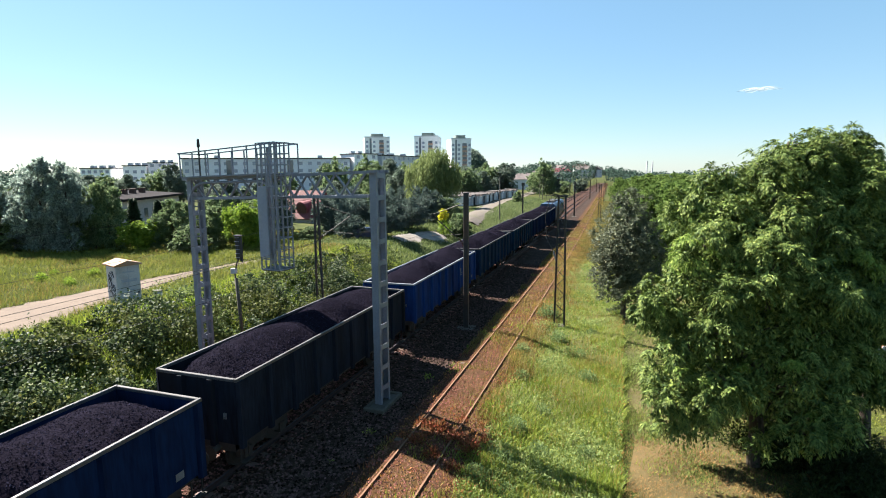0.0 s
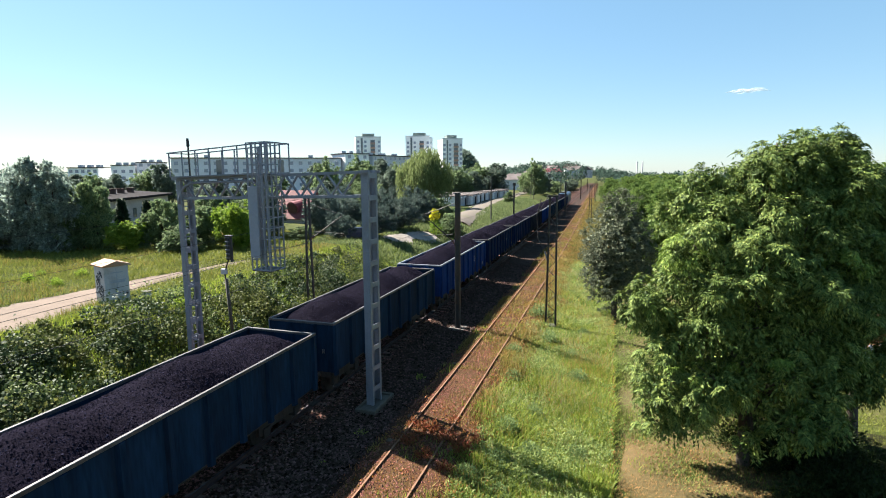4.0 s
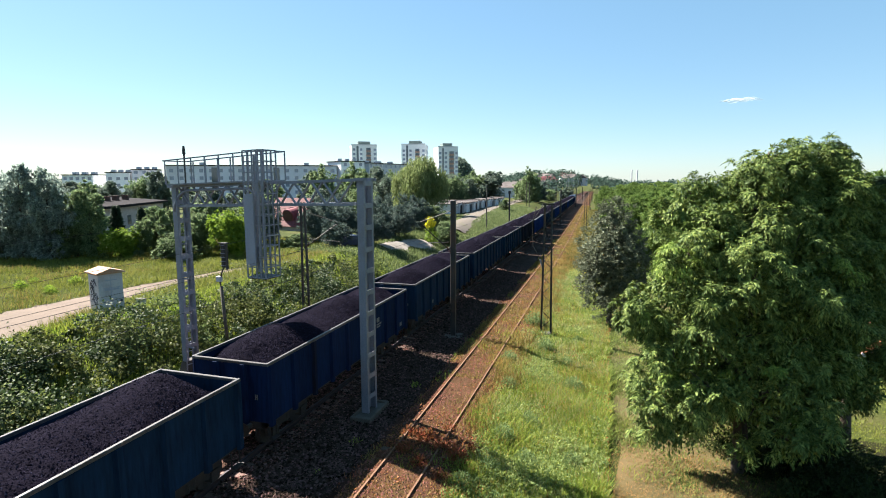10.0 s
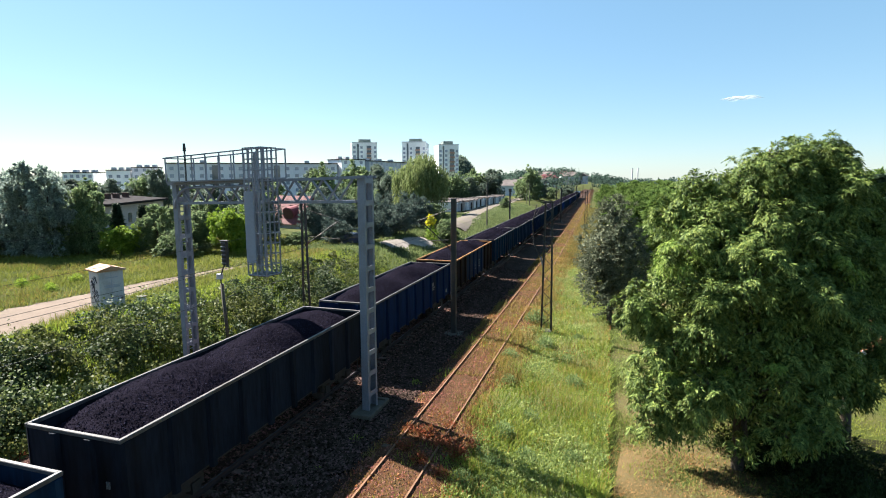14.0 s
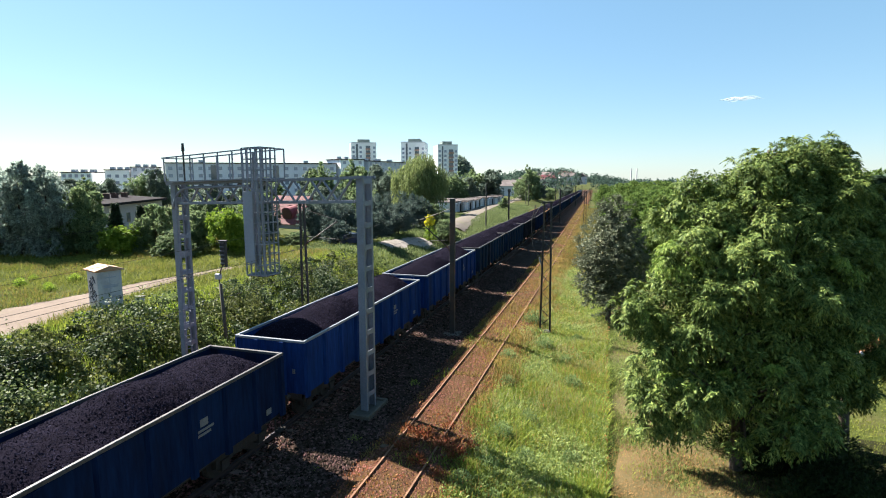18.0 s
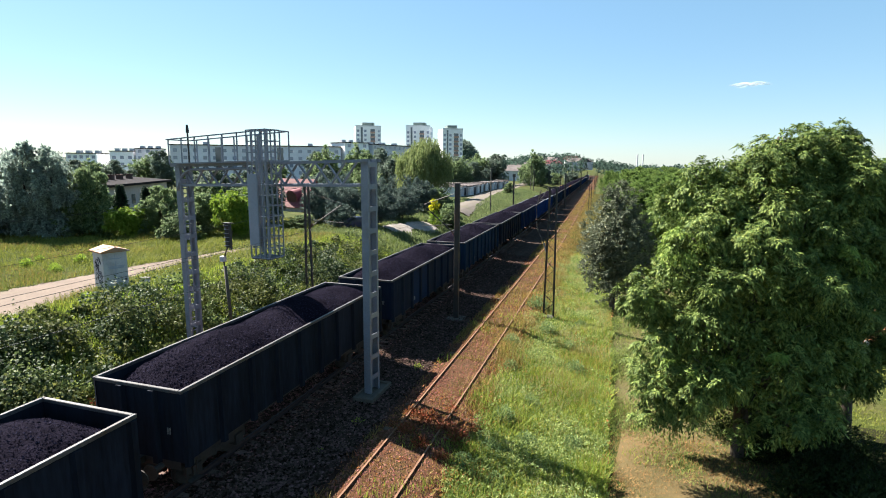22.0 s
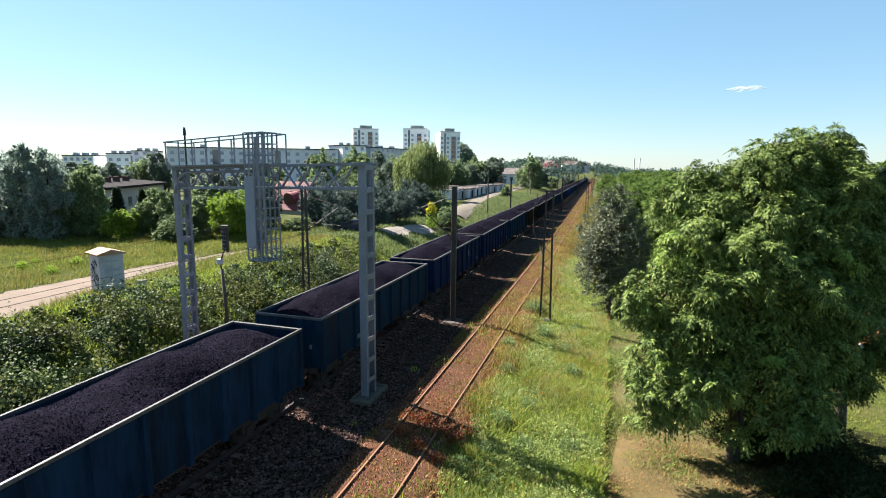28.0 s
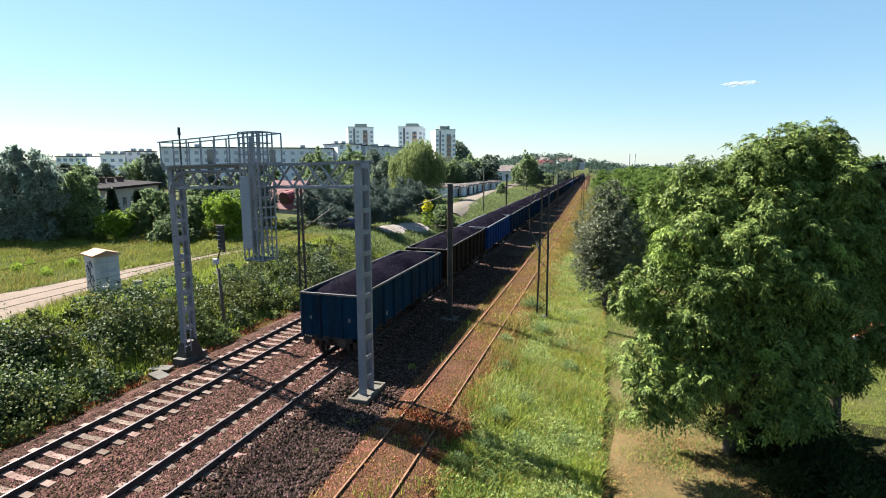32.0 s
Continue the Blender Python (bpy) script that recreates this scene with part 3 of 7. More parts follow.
def bogie_mesh():
    s = Solid()
    for x in (-1.02, 1.02):
        s.prism([(-1.25, 0.42), (-0.9, 0.36), (-0.45, 0.5), (0.45, 0.5), (0.9, 0.36), (1.25, 0.42), (1.25, 0.72), (0.5, 0.86), (-0.5, 0.86), (-1.25, 0.72)], x - 0.07, x + 0.07, axis="x")
        for y in (-0.9, 0.9):
            s.box(x - 0.13, y - 0.17, 0.3, x + 0.13, y + 0.17, 0.62)
        for y in (-0.12, 0.12):
            s.tube([(x, y, 0.45), (x, y, 0.82)], 0.09, 8)
    s.box(-1.0, -0.2, 0.5, 1.0, 0.2, 0.92)
    return s.mesh("bogie_frame", M_RUNNING)


WHEELSET, BOGIE = wheelset_mesh(), bogie_mesh()
BUFFER = Solid().tube([(0, 0, 0), (0, -0.3, 0)], 0.09, 10).tube([(0, -0.3, 0), (0, -0.36, 0)], [0.1, 0.23], 14).tube([(0, -0.36, 0), (0, -0.39, 0)], 0.23, 14).mesh("buffer", M_RUNNING)
COUPLING = Solid().box(-0.07, -0.34, -0.09, 0.07, 0.1, 0.09).tube([(0, -0.3, 0), (0, -0.5, -0.14), (0, -0.46, -0.4)], 0.035, 6).mesh("coupling", M_RUNNING)
UNDERFRAME = Solid().box(-0.25, Y0 + 0.1, 0.78, 0.25, Y1 - 0.1, 1.08).box(-1.3, Y0, 0.9, -1.12, Y1, 1.08).box(1.12, Y0, 0.9, 1.3, Y1, 1.08).box(-1.3, Y0, 0.84, 1.3, Y0 + 0.16, 1.08).box(-1.3, Y1 - 0.16, 0.84, 1.3, Y1, 1.08).box(-0.6, 6.0, 0.45, 0.2, 7.0, 0.78).mesh("underframe", M_RUNNING)
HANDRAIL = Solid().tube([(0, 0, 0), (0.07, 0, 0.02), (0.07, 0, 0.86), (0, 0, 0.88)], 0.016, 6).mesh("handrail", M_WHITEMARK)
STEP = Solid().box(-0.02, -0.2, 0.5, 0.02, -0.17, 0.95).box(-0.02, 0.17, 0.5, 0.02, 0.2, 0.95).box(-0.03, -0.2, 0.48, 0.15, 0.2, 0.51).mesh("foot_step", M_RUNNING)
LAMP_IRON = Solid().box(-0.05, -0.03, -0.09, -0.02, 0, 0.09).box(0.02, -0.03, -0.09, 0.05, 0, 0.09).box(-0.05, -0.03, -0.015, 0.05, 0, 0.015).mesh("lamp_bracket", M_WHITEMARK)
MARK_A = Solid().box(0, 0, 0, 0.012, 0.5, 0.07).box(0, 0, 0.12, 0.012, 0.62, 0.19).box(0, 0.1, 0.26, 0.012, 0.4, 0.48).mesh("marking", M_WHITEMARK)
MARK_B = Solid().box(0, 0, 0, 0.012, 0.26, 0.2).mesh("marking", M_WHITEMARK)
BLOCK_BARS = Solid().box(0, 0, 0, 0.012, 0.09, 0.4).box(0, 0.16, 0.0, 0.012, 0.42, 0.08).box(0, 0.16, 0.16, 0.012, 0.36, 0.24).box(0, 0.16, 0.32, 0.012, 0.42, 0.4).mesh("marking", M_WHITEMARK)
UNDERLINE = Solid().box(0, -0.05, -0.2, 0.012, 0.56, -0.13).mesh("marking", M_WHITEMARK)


def wagon_body(material):
    """An open box: outside, rim edge, inside and floor in one skin."""
    t, zt = 0.045, ZT - 0.1
    rings = [[(-w, y0, z), (w, y0, z), (w, y1, z), (-w, y1, z)] for w, y0, y1, z in
             ((HW, Y0, Y1, ZB), (HW, Y0, Y1, zt), (HW - t, Y0 + t, Y1 - t, zt), (HW - t, Y0 + t, Y1 - t, ZB + 0.05))]
    faces = [(0, 3, 2, 1), (12, 13, 14, 15)] + [(4 * r + k, 4 * r + (k + 1) % 4, 4 * r + 4 + (k + 1) % 4, 4 * r + 4 + k) for r in range(3) for k in range(4)]
    return Solid().add([p for ring in rings for p in ring], faces).mesh("body", material)


def rim_mesh(material):
    s = Solid()
    s.box(-HW - 0.055, Y0 - 0.05, ZT - 0.1, -HW + 0.04, Y1 + 0.05, ZT).box(HW - 0.04, Y0 - 0.05, ZT - 0.1, HW + 0.055, Y1 + 0.05, ZT)
    s.box(-HW + 0.04, Y0 - 0.05, ZT - 0.1, HW - 0.04, Y0 + 0.045, ZT - 0.004).box(-HW + 0.04, Y1 - 0.045, ZT - 0.1, HW - 0.04, Y1 + 0.05, ZT - 0.004)
    return s.mesh("rim", material, bevel=0.012)


def make_wagon(code, heap):
    paint = PAINT[code]
    rim = {"U": M_RIMWHITE, "O": M_WOOD, "G": M_RIM, "R": M_RIMDARK, "P": M_RIM, "D": M_RIM}.get(code, M_RIM)
    ob = thing("coal_wagon", pose(0, -700, 0), f"{PAINT_WORDS[code]} open bogie wagon heaped with black coal", "railway wagon", "wagons of the coal train")
    part("body", wagon_body(paint), paint, ob)
    part("rim", rim_mesh(rim), rim, ob, "brownish timber rim" if code == "O" else "pale worn steel rim")
    rib = Solid()
    rib.add([(0, -0.13, ZB - 0.1), (0, 0.13, ZB - 0.1), (0.11, 0.08, ZB - 0.1), (0.11, -0.08, ZB - 0.1), (0, -0.13, ZT - 0.1), (0, 0.13, ZT - 0.1), (0.11, 0.08, ZT - 0.1), (0.11, -0.08, ZT - 0.1)],
            [(0, 1, 2, 3), (7, 6, 5, 4), (1, 5, 6, 2), (3, 2, 6, 7), (0, 3, 7, 4), (0, 4, 5, 1)])
    rib_me = rib.mesh("rib", paint)
    rib_blue = rib.mesh("rib", M_BLUEPANEL) if code == "O" else None
    for y in RIB_YS:
        part("rib", rib_blue if rib_blue and 4.3 < y < 10.0 else rib_me, None, ob, at=pose(HW, y, 0))
        part("rib", rib_me, paint, ob, at=pose(-HW, y, 0, 0, 0, 180))
    for x in (-0.55, 0.55):
        part("end_rib", rib_me, paint, ob, at=pose(x, Y0, 0, 0, 0, -90))
        part("end_rib", rib_me, paint, ob, at=pose(x, Y1, 0, 0, 0, 90))
    load = part("coal_load", heap[0], M_COAL, ob, "heaped black coal")
    tagged(part("loose_coal", heap[1], M_LUMP, load, "loose lumps of coal on the heap"), kind="stuff")
    part("underframe", UNDERFRAME, M_RUNNING, ob)
    for y in (2.4, 11.64):
        bogie = part("bogie", BOGIE, M_RUNNING, ob, "greasy black bogie", at=pose(0, y, 0))
        for d in (-0.9, 0.9):
            part("wheelset", WHEELSET, M_RUNNING, bogie, at=pose(0, d, 0.001))
    for x in (-0.87, 0.87):
        part("buffer", BUFFER, M_RUNNING, ob, at=pose(x, Y0 - 0.2, 1.04))
        part("buffer", BUFFER, M_RUNNING, ob, at=pose(x, Y1 + 0.2, 1.04, 0, 0, 180))
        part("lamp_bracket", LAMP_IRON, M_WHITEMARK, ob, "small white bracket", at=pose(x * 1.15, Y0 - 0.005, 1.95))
    part("coupling", COUPLING, M_RUNNING, ob, at=pose(0, Y0, 0.98))
    part("coupling", COUPLING, M_RUNNING, ob, at=pose(0, Y1, 0.98, 0, 0, 180))
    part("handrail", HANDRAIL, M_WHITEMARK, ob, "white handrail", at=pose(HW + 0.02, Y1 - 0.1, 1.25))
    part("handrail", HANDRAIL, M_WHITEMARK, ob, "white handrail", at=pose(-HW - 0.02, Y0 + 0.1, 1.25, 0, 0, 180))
    part("foot_step", STEP, M_RUNNING, ob, at=pose(HW - 0.05, Y1 - 0.25, 0))
    part("foot_step", STEP, M_RUNNING, ob, at=pose(HW - 0.05, Y0 + 0.25, 0))
    if code in "UN":
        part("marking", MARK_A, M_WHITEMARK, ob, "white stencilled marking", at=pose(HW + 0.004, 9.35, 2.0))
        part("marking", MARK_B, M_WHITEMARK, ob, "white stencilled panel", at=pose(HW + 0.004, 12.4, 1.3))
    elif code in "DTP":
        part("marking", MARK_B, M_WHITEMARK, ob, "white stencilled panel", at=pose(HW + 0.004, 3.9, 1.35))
    if code == "P":
        for y0, y1 in ((Y0 + 2.98, Y0 + 4.12), (Y0 + 4.36, Y0 + 5.5)):
            part("patch", Solid().box(HW + 0.002, y0, ZB, HW + 0.01, y1, ZT - 0.1), M_BLUEPANEL, ob, "patch of newer blue paint")
    if code == "O":
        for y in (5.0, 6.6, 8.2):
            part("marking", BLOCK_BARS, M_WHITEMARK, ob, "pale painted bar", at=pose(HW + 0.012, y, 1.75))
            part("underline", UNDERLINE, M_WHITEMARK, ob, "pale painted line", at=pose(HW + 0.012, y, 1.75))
        part("panel", Solid().box(HW + 0.002, 4.3, ZB, HW + 0.01, 10.0, ZT - 0.1), M_BLUEPANEL, ob, "blue painted side panel")
    return ob


CODES = "TRUDTNNTRGGPDGNUUDDGNOTDNDDTGUDDUNNGUDTNN"
first, TRAIN = {}, []
for k, code in enumerate(CODES):
    key = (code, k % 3 if code in "DN" else 0)
    if key not in first:
        first[key] = make_wagon(code, HEAPS[(k * 7 + len(first)) % 3])
        TRAIN.append(first[key])
    else:
        TRAIN.append(copy_thing(first[key], pose(0, -700 - 15 * k, 0)))


def make_locomotive():
    """A six-axle electric locomotive with two cabs, green-grey, pantograph up."""
    m_loco = surface("locomotive_paint", (0.015, 0.034, 0.07), (0.026, 0.052, 0.1), 0.8, 9, 0.45, 0.04)
    m_glass = glass_like("dark_glass", (0.02, 0.025, 0.03))
    ob = thing("locomotive", pose(0, -700, 0), "dark blue electric locomotive heading the coal train", "locomotive")
    part("body", Solid().prism([(-1.45, 1.15), (1.45, 1.15), (1.45, 3.3), (1.1, 3.75), (-1.1, 3.75), (-1.45, 3.3)], 0.7, 18.5), m_loco, ob, bevel=0.04)
    part("roof_equipment", Solid().box(-0.7, 5, 3.75, 0.7, 8, 4.0).box(-0.6, 10, 3.75, 0.6, 13, 3.95), M_DARKSTEEL, ob)
    part("underframe", Solid().box(-1.4, 0.7, 0.8, 1.4, 18.5, 1.15), M_RUNNING, ob)
    for y in (4.2, 15.0):
        bogie = part("bogie", BOGIE, M_RUNNING, ob, at=pose(0, y, 0))
        for d in (-1.75, 0, 1.75):
            part("wheelset", WHEELSET, M_RUNNING, bogie, at=pose(0, d, 0.001))
    for y, ry in ((0.66, 0), (18.54, 180)):
        part("windscreen", Solid().box(-1.1, -0.02, 2.4, -0.08, 0.02, 3.2).box(0.08, -0.02, 2.4, 1.1, 0.02, 3.2), m_glass, ob, "dark cab windscreen", at=pose(0, y, 0, 0, 0, ry))
        for x in (-0.87, 0.87):
            part("buffer", BUFFER, M_RUNNING, ob, at=pose(x, y - 0.2 if not ry else y + 0.2, 1.04, 0, 0, ry))
    panto = Solid()
    for x in (-0.6, 0.6):
        panto.tube([(x, 2.2, 3.8), (x * 0.6, 3.3, 4.5), (x * 0.8, 2.4, 5.15)], 0.03, 6)
    panto.tube([(-0.9, 2.4, 5.17), (0.9, 2.4, 5.17)], 0.035, 6)
    part("pantograph", panto, M_DARKSTEEL, ob, "raised pantograph")
    return ob


LOCO = make_locomotive()

# ---- the signal gantry ----
GL, GR = Vector((-19.2, 20.4, 0)), Vector((-9.2, 19.25, 0))
GLEN = 9.754                                # bays of 1.03 m between the legs
GD = (GR - GL) / GLEN
GN = Vector((GD.y, -GD.x, 0)).normalized()  # towards the camera


def g(u, n=0.0, z=0.0):
    """A place u bays along the gantry from its far leg, n metres towards the camera."""
    p = GL + GD * u + GN * n
    return Vector((p.x, p.y, z - 0.3 * max(0.0, 1 - u / 10.1) * min(1.0, max(0.0, z / 9.0)) ** 2))


gantry = thing("signal_gantry", pose(0, 0, 0), "grey steel lattice signal gantry spanning both running tracks", "signal gantry")
LEG_W, LEG_D = 0.3, 0.66


def slab(corners, z0, z1):
    return Solid().add([(p.x, p.y, z) for z in (z0, z1) for p in corners], [(0, 3, 2, 1), (4, 5, 6, 7), (0, 1, 5, 4), (1, 2, 6, 5), (2, 3, 7, 6), (3, 0, 4, 7)])


for u in (0.0, GLEN):
    w, d = LEG_W, LEG_D
    top = 9.15 if u else 8.9
    # two channels joined by batten plates
    face = slab([g(u - w / 2, d / 2), g(u + w / 2, d / 2), g(u + w / 2, d / 2 + 0.016), g(u - w / 2, d / 2 + 0.016)], -0.32, top)
    leg = part("leg", face, M_STEEL, gantry, "grey steel channel leg")
    back = slab([g(u - w / 2, -d / 2 - 0.016), g(u + w / 2, -d / 2 - 0.016), g(u + w / 2, -d / 2), g(u - w / 2, -d / 2)], -0.32, top)
    part("channel", back, M_STEEL, leg)
    for e in (-w / 2, w / 2 - 0.014):
        for n0, n1 in ((d / 2 - 0.1, d / 2), (-d / 2, -d / 2 + 0.1)):
            part("flange", slab([g(u + e, n0), g(u + e + 0.014, n0), g(u + e + 0.014, n1), g(u + e, n1)], -0.32, top), M_STEEL, leg)
    z = 0.25
    while z < top - 0.2:
        for e in (-w / 2 - 0.012, w / 2):
            part("batten", slab([g(u + e, -d / 2), g(u + e + 0.012, -d / 2), g(u + e + 0.012, d / 2), g(u + e, d / 2)], z, z + 0.2), M_STEEL, leg)
        z += 0.86
    c = g(u)
    z0, z1 = (-0.62, -0.26) if u else (-0.7, -0.12)
    base = Solid()
    for x0, y0, x1, y1 in () if not u else ((-0.42, -0.95, 0.46, -0.78), (-0.42, 0.8, 0.46, 0.96), (-0.42, -0.78, -0.3, 0.8), (0.34, -0.78, 0.46, 0.8)):
        base.box(c.x + x0, c.y + y0, z0, c.x + x1, c.y + y1, z1)
    if u:
        part("plinth", base, M_SLABTOP, gantry, "pale weathered concrete kerb round the leg's foot", bevel=0.02)
    part("plinth_fill", Solid().box(c.x - 0.3, c.y - 0.78, z0, c.x + 0.34, c.y + 0.8, z1 - 0.07), M_CONCRETE, gantry, "dark fill inside the kerb")
    if not u:
        r0, r1 = 0.4, 0.24
        foot = Solid().add([tuple(g(u + x, n, zz)) for zz, r in ((-0.32, r0), (0.5, r1)) for x, n in ((-r * 0.8, -r * 1.4), (r * 0.8, -r * 1.4), (r * 0.8, r * 1.4), (-r * 0.8, r * 1.4))], [(0, 3, 2, 1), (4, 5, 6, 7), (0, 1, 5, 4), (1, 2, 6, 5), (2, 3, 7, 6), (3, 0, 4, 7)])
        part("leg_foot", foot, M_DARKSTEEL, gantry, "dark splayed leg foot")
ZBOT, ZTOP = 8.16, 9.1
for n in (-0.4, 0.4):
    part("chord", Solid().beam(g(-0.3, n, ZTOP), g(GLEN + 0.25, n, ZTOP), 0.1), M_STEEL, gantry)
    part("chord", Solid().beam(g(0.2, n, ZBOT), g(GLEN - 0.2, n, ZBOT), 0.1), M_STEEL, gantry)
    m, k = 0.35, 0
    while m < GLEN - 0.8:
        lo, hi = (ZBOT, ZTOP) if k % 2 else (ZTOP, ZBOT)
        part("lattice_bar", Solid().beam(g(m, n, lo), g(m + 0.72, n, hi), 0.085, 0.06), M_STEEL, gantry)
        m, k = m + 0.72, k + 1
for m in np.arange(0.5, GLEN - 0.3, 1.3):
    part("cross_bar", Solid().beam(g(m, -0.4, ZBOT), g(m, 0.4, ZBOT), 0.05), M_STEEL, gantry)
# rounded haunch over the far leg, run on to the cage
arc = [g(0.15 + 1.0 * (1 - math.cos(a)), 0.5, 7.9 + 1.0 * math.sin(a)) for a in np.linspace(0, 1.5708, 8)] + [g(4.3 + 0.6 * math.sin(a), 0.5, 8.3 + 0.6 * math.cos(a)) for a in np.linspace(0, 1.5708, 6)]
part("haunch", Solid().tube(arc, 0.06, 8), M_STEEL, gantry, smooth=True)
# walkway with railing
deck_u0, deck_u1 = 0.0, 5.55


def rail_z(u):
    return 10.26 + 0.03 * u


part("walkway", Solid().add([tuple(g(u, n, z)) for z in (9.16, 9.22) for u, n in ((deck_u0, -0.55), (deck_u1, -0.55), (deck_u1, 0.75), (deck_u0, 0.75))], [(0, 3, 2, 1), (4, 5, 6, 7), (0, 1, 5, 4), (1, 2, 6, 5), (2, 3, 7, 6), (3, 0, 4, 7)]), M_STEEL, gantry, "steel grating walkway")
for n in (-0.55, 0.75):
    part("guard_rail", Solid().beam(g(deck_u0 - 0.1, n, rail_z(0)), g(deck_u1, n, rail_z(deck_u1)), 0.05), M_STEEL, gantry)
    for u in np.linspace(deck_u0 + (0.02 if n > 0 else 0.3), deck_u1, 8):
        part("post", Solid().beam(g(u, n, 9.2), g(u, n, rail_z(u)), 0.045), M_STEEL, gantry)
for u in (deck_u0 - 0.08, deck_u1):
    part("guard_rail", Solid().beam(g(u, -0.55, rail_z(u)), g(u, 0.75, rail_z(u)), 0.045), M_STEEL, gantry)
part("antenna", Solid().tube([g(0.72, 0.3, 9.1), g(0.72, 0.3, 10.8)], 0.04, 8).tube([g(0.72, 0.3, 10.55), g(0.72, 0.3, 10.9)], [0.075, 0.05], 8), M_DARKSTEEL, gantry, "dark mast stub")
# hanging signal cage
CU0, CU1, CN0, CN1, CZ0, CZ1 = 5.08, 6.0, 0.55, 1.4, 5.17, 10.4
for u in np.linspace(CU0, CU1, 5):
    for n in (CN0, CN1):
        part("cage_bar", Solid().beam(g(u, n, CZ0), g(u, n, CZ1), 0.045), M_STEEL, gantry)
for z in np.linspace(CZ0, CZ1, 13):
    s = Solid()
    s.beam(g(CU0, CN1, z), g(CU1, CN1, z), 0.035).beam(g(CU0, CN0, z), g(CU1, CN0, z), 0.035).beam(g(CU0, CN0, z), g(CU0, CN1, z), 0.035).beam(g(CU1, CN0, z), g(CU1, CN1, z), 0.035)
    part("cage_hoop", s, M_STEEL, gantry)
part("cage_floor", Solid().add([tuple(g(u, n, z)) for z in (CZ0 - 0.05, CZ0) for u, n in ((CU0, CN0), (CU1, CN0), (CU1, CN1), (CU0, CN1))], [(0, 3, 2, 1), (4, 5, 6, 7), (0, 1, 5, 4), (1, 2, 6, 5), (2, 3, 7, 6), (3, 0, 4, 7)]), M_DARKSTEEL, gantry)
part("back_plate", Solid().beam(g(5.33, 1.45, 5.69), g(5.33, 1.45, 8.66), 0.44, 0.05), M_PLATE, gantry, "flat grey back plate of the signal")
part("signal_mast", Solid().beam(g(5.5, 1.2, 5.4), g(5.5, 1.2, 10.2), 0.1), M_STEEL, gantry)
part("ladder", Solid().beam(g(5.6, 1.0, 5.4), g(5.6, 1.0, 9.2), 0.04).beam(g(5.9, 1.0, 5.4), g(5.9, 1.0, 9.2), 0.04), M_STEEL, gantry)
for z in np.arange(5.6, 9.2, 0.3):
    part("rung", Solid().beam(g(5.6, 1.0, z), g(5.9, 1.0, z), 0.025), M_STEEL, gantry)

# ladder up the far leg
for n in (0.2, 0.55):
    part("ladder_rail", Solid().beam(g(0.36, n, 0.1), g(0.36, n, 9.0), 0.045), M_STEEL, gantry)
for z in np.arange(0.4, 8.9, 0.32):
    part("rung", Solid().beam(g(0.36, 0.2, z), g(0.36, 0.55, z), 0.028), M_STEEL, gantry)
for z in (1.2, 2.9, 4.6, 6.3, 8.0):
    part("ladder_bracket", Solid().beam(g(0.1, 0.33, z), g(0.62, 0.33, z), 0.04), M_STEEL, gantry)


# ---- plants ----
def shell_points(lobes, n, rng, inner=0.55, outer=1.06):
    """Points spread over the outer part of a group of round lobes (x, y, z, radius), with the way outwards."""
    w = np.array([r * r for *_, r in lobes])
    pick = rng.choice(len(lobes), n, p=w / w.sum())
    c, r = np.array([l[:3] for l in lobes])[pick], np.array([l[3] for l in lobes])[pick]
    d = unit(rng.normal(size=(n, 3)))
    k = r * (inner + (outer - inner) * rng.random(n) ** 0.45)
    k *= 1 + 0.16 * np.sin(d[:, 0] * 5 + pick) * np.sin(d[:, 2] * 6 + 2 * pick)
    return c + d * k[:, None], d


def sprays(lobes, n_sprays, n_leaves, length, width, rng, droop=0.5, spread=0.22, inner=0.55, outer=1.06):
    """Leafy sprays: each is a short twig with leaves along it, hanging a little."""
    p, d = shell_points(lobes, n_sprays, rng, inner, outer)
    way = unit(d + rng.normal(0, 0.5, (n_sprays, 3)) + np.array([0, 0, -droop]))
    t = np.linspace(0, 1, n_leaves)
    base = (p[:, None] + way[:, None] * (t[None, :, None] * spread) + np.array([0, 0, -1.0]) * (t[None, :, None] ** 2 * spread * droop)).reshape(-1, 3)
    lw = np.repeat(way, n_leaves, 0) * 0.7 + rng.normal(0, 0.62, (n_sprays * n_leaves, 3)) + np.array([0, 0, -droop * 0.7])
    k = rng.uniform(0.7, 1.25, len(base))
    face = np.repeat(d, n_leaves, 0) + np.array([0, 0, 0.3]) + rng.normal(0, 0.45, lw.shape)
    return leaf_quads(base, lw, length * k, width * k, rng, 0.25, face)


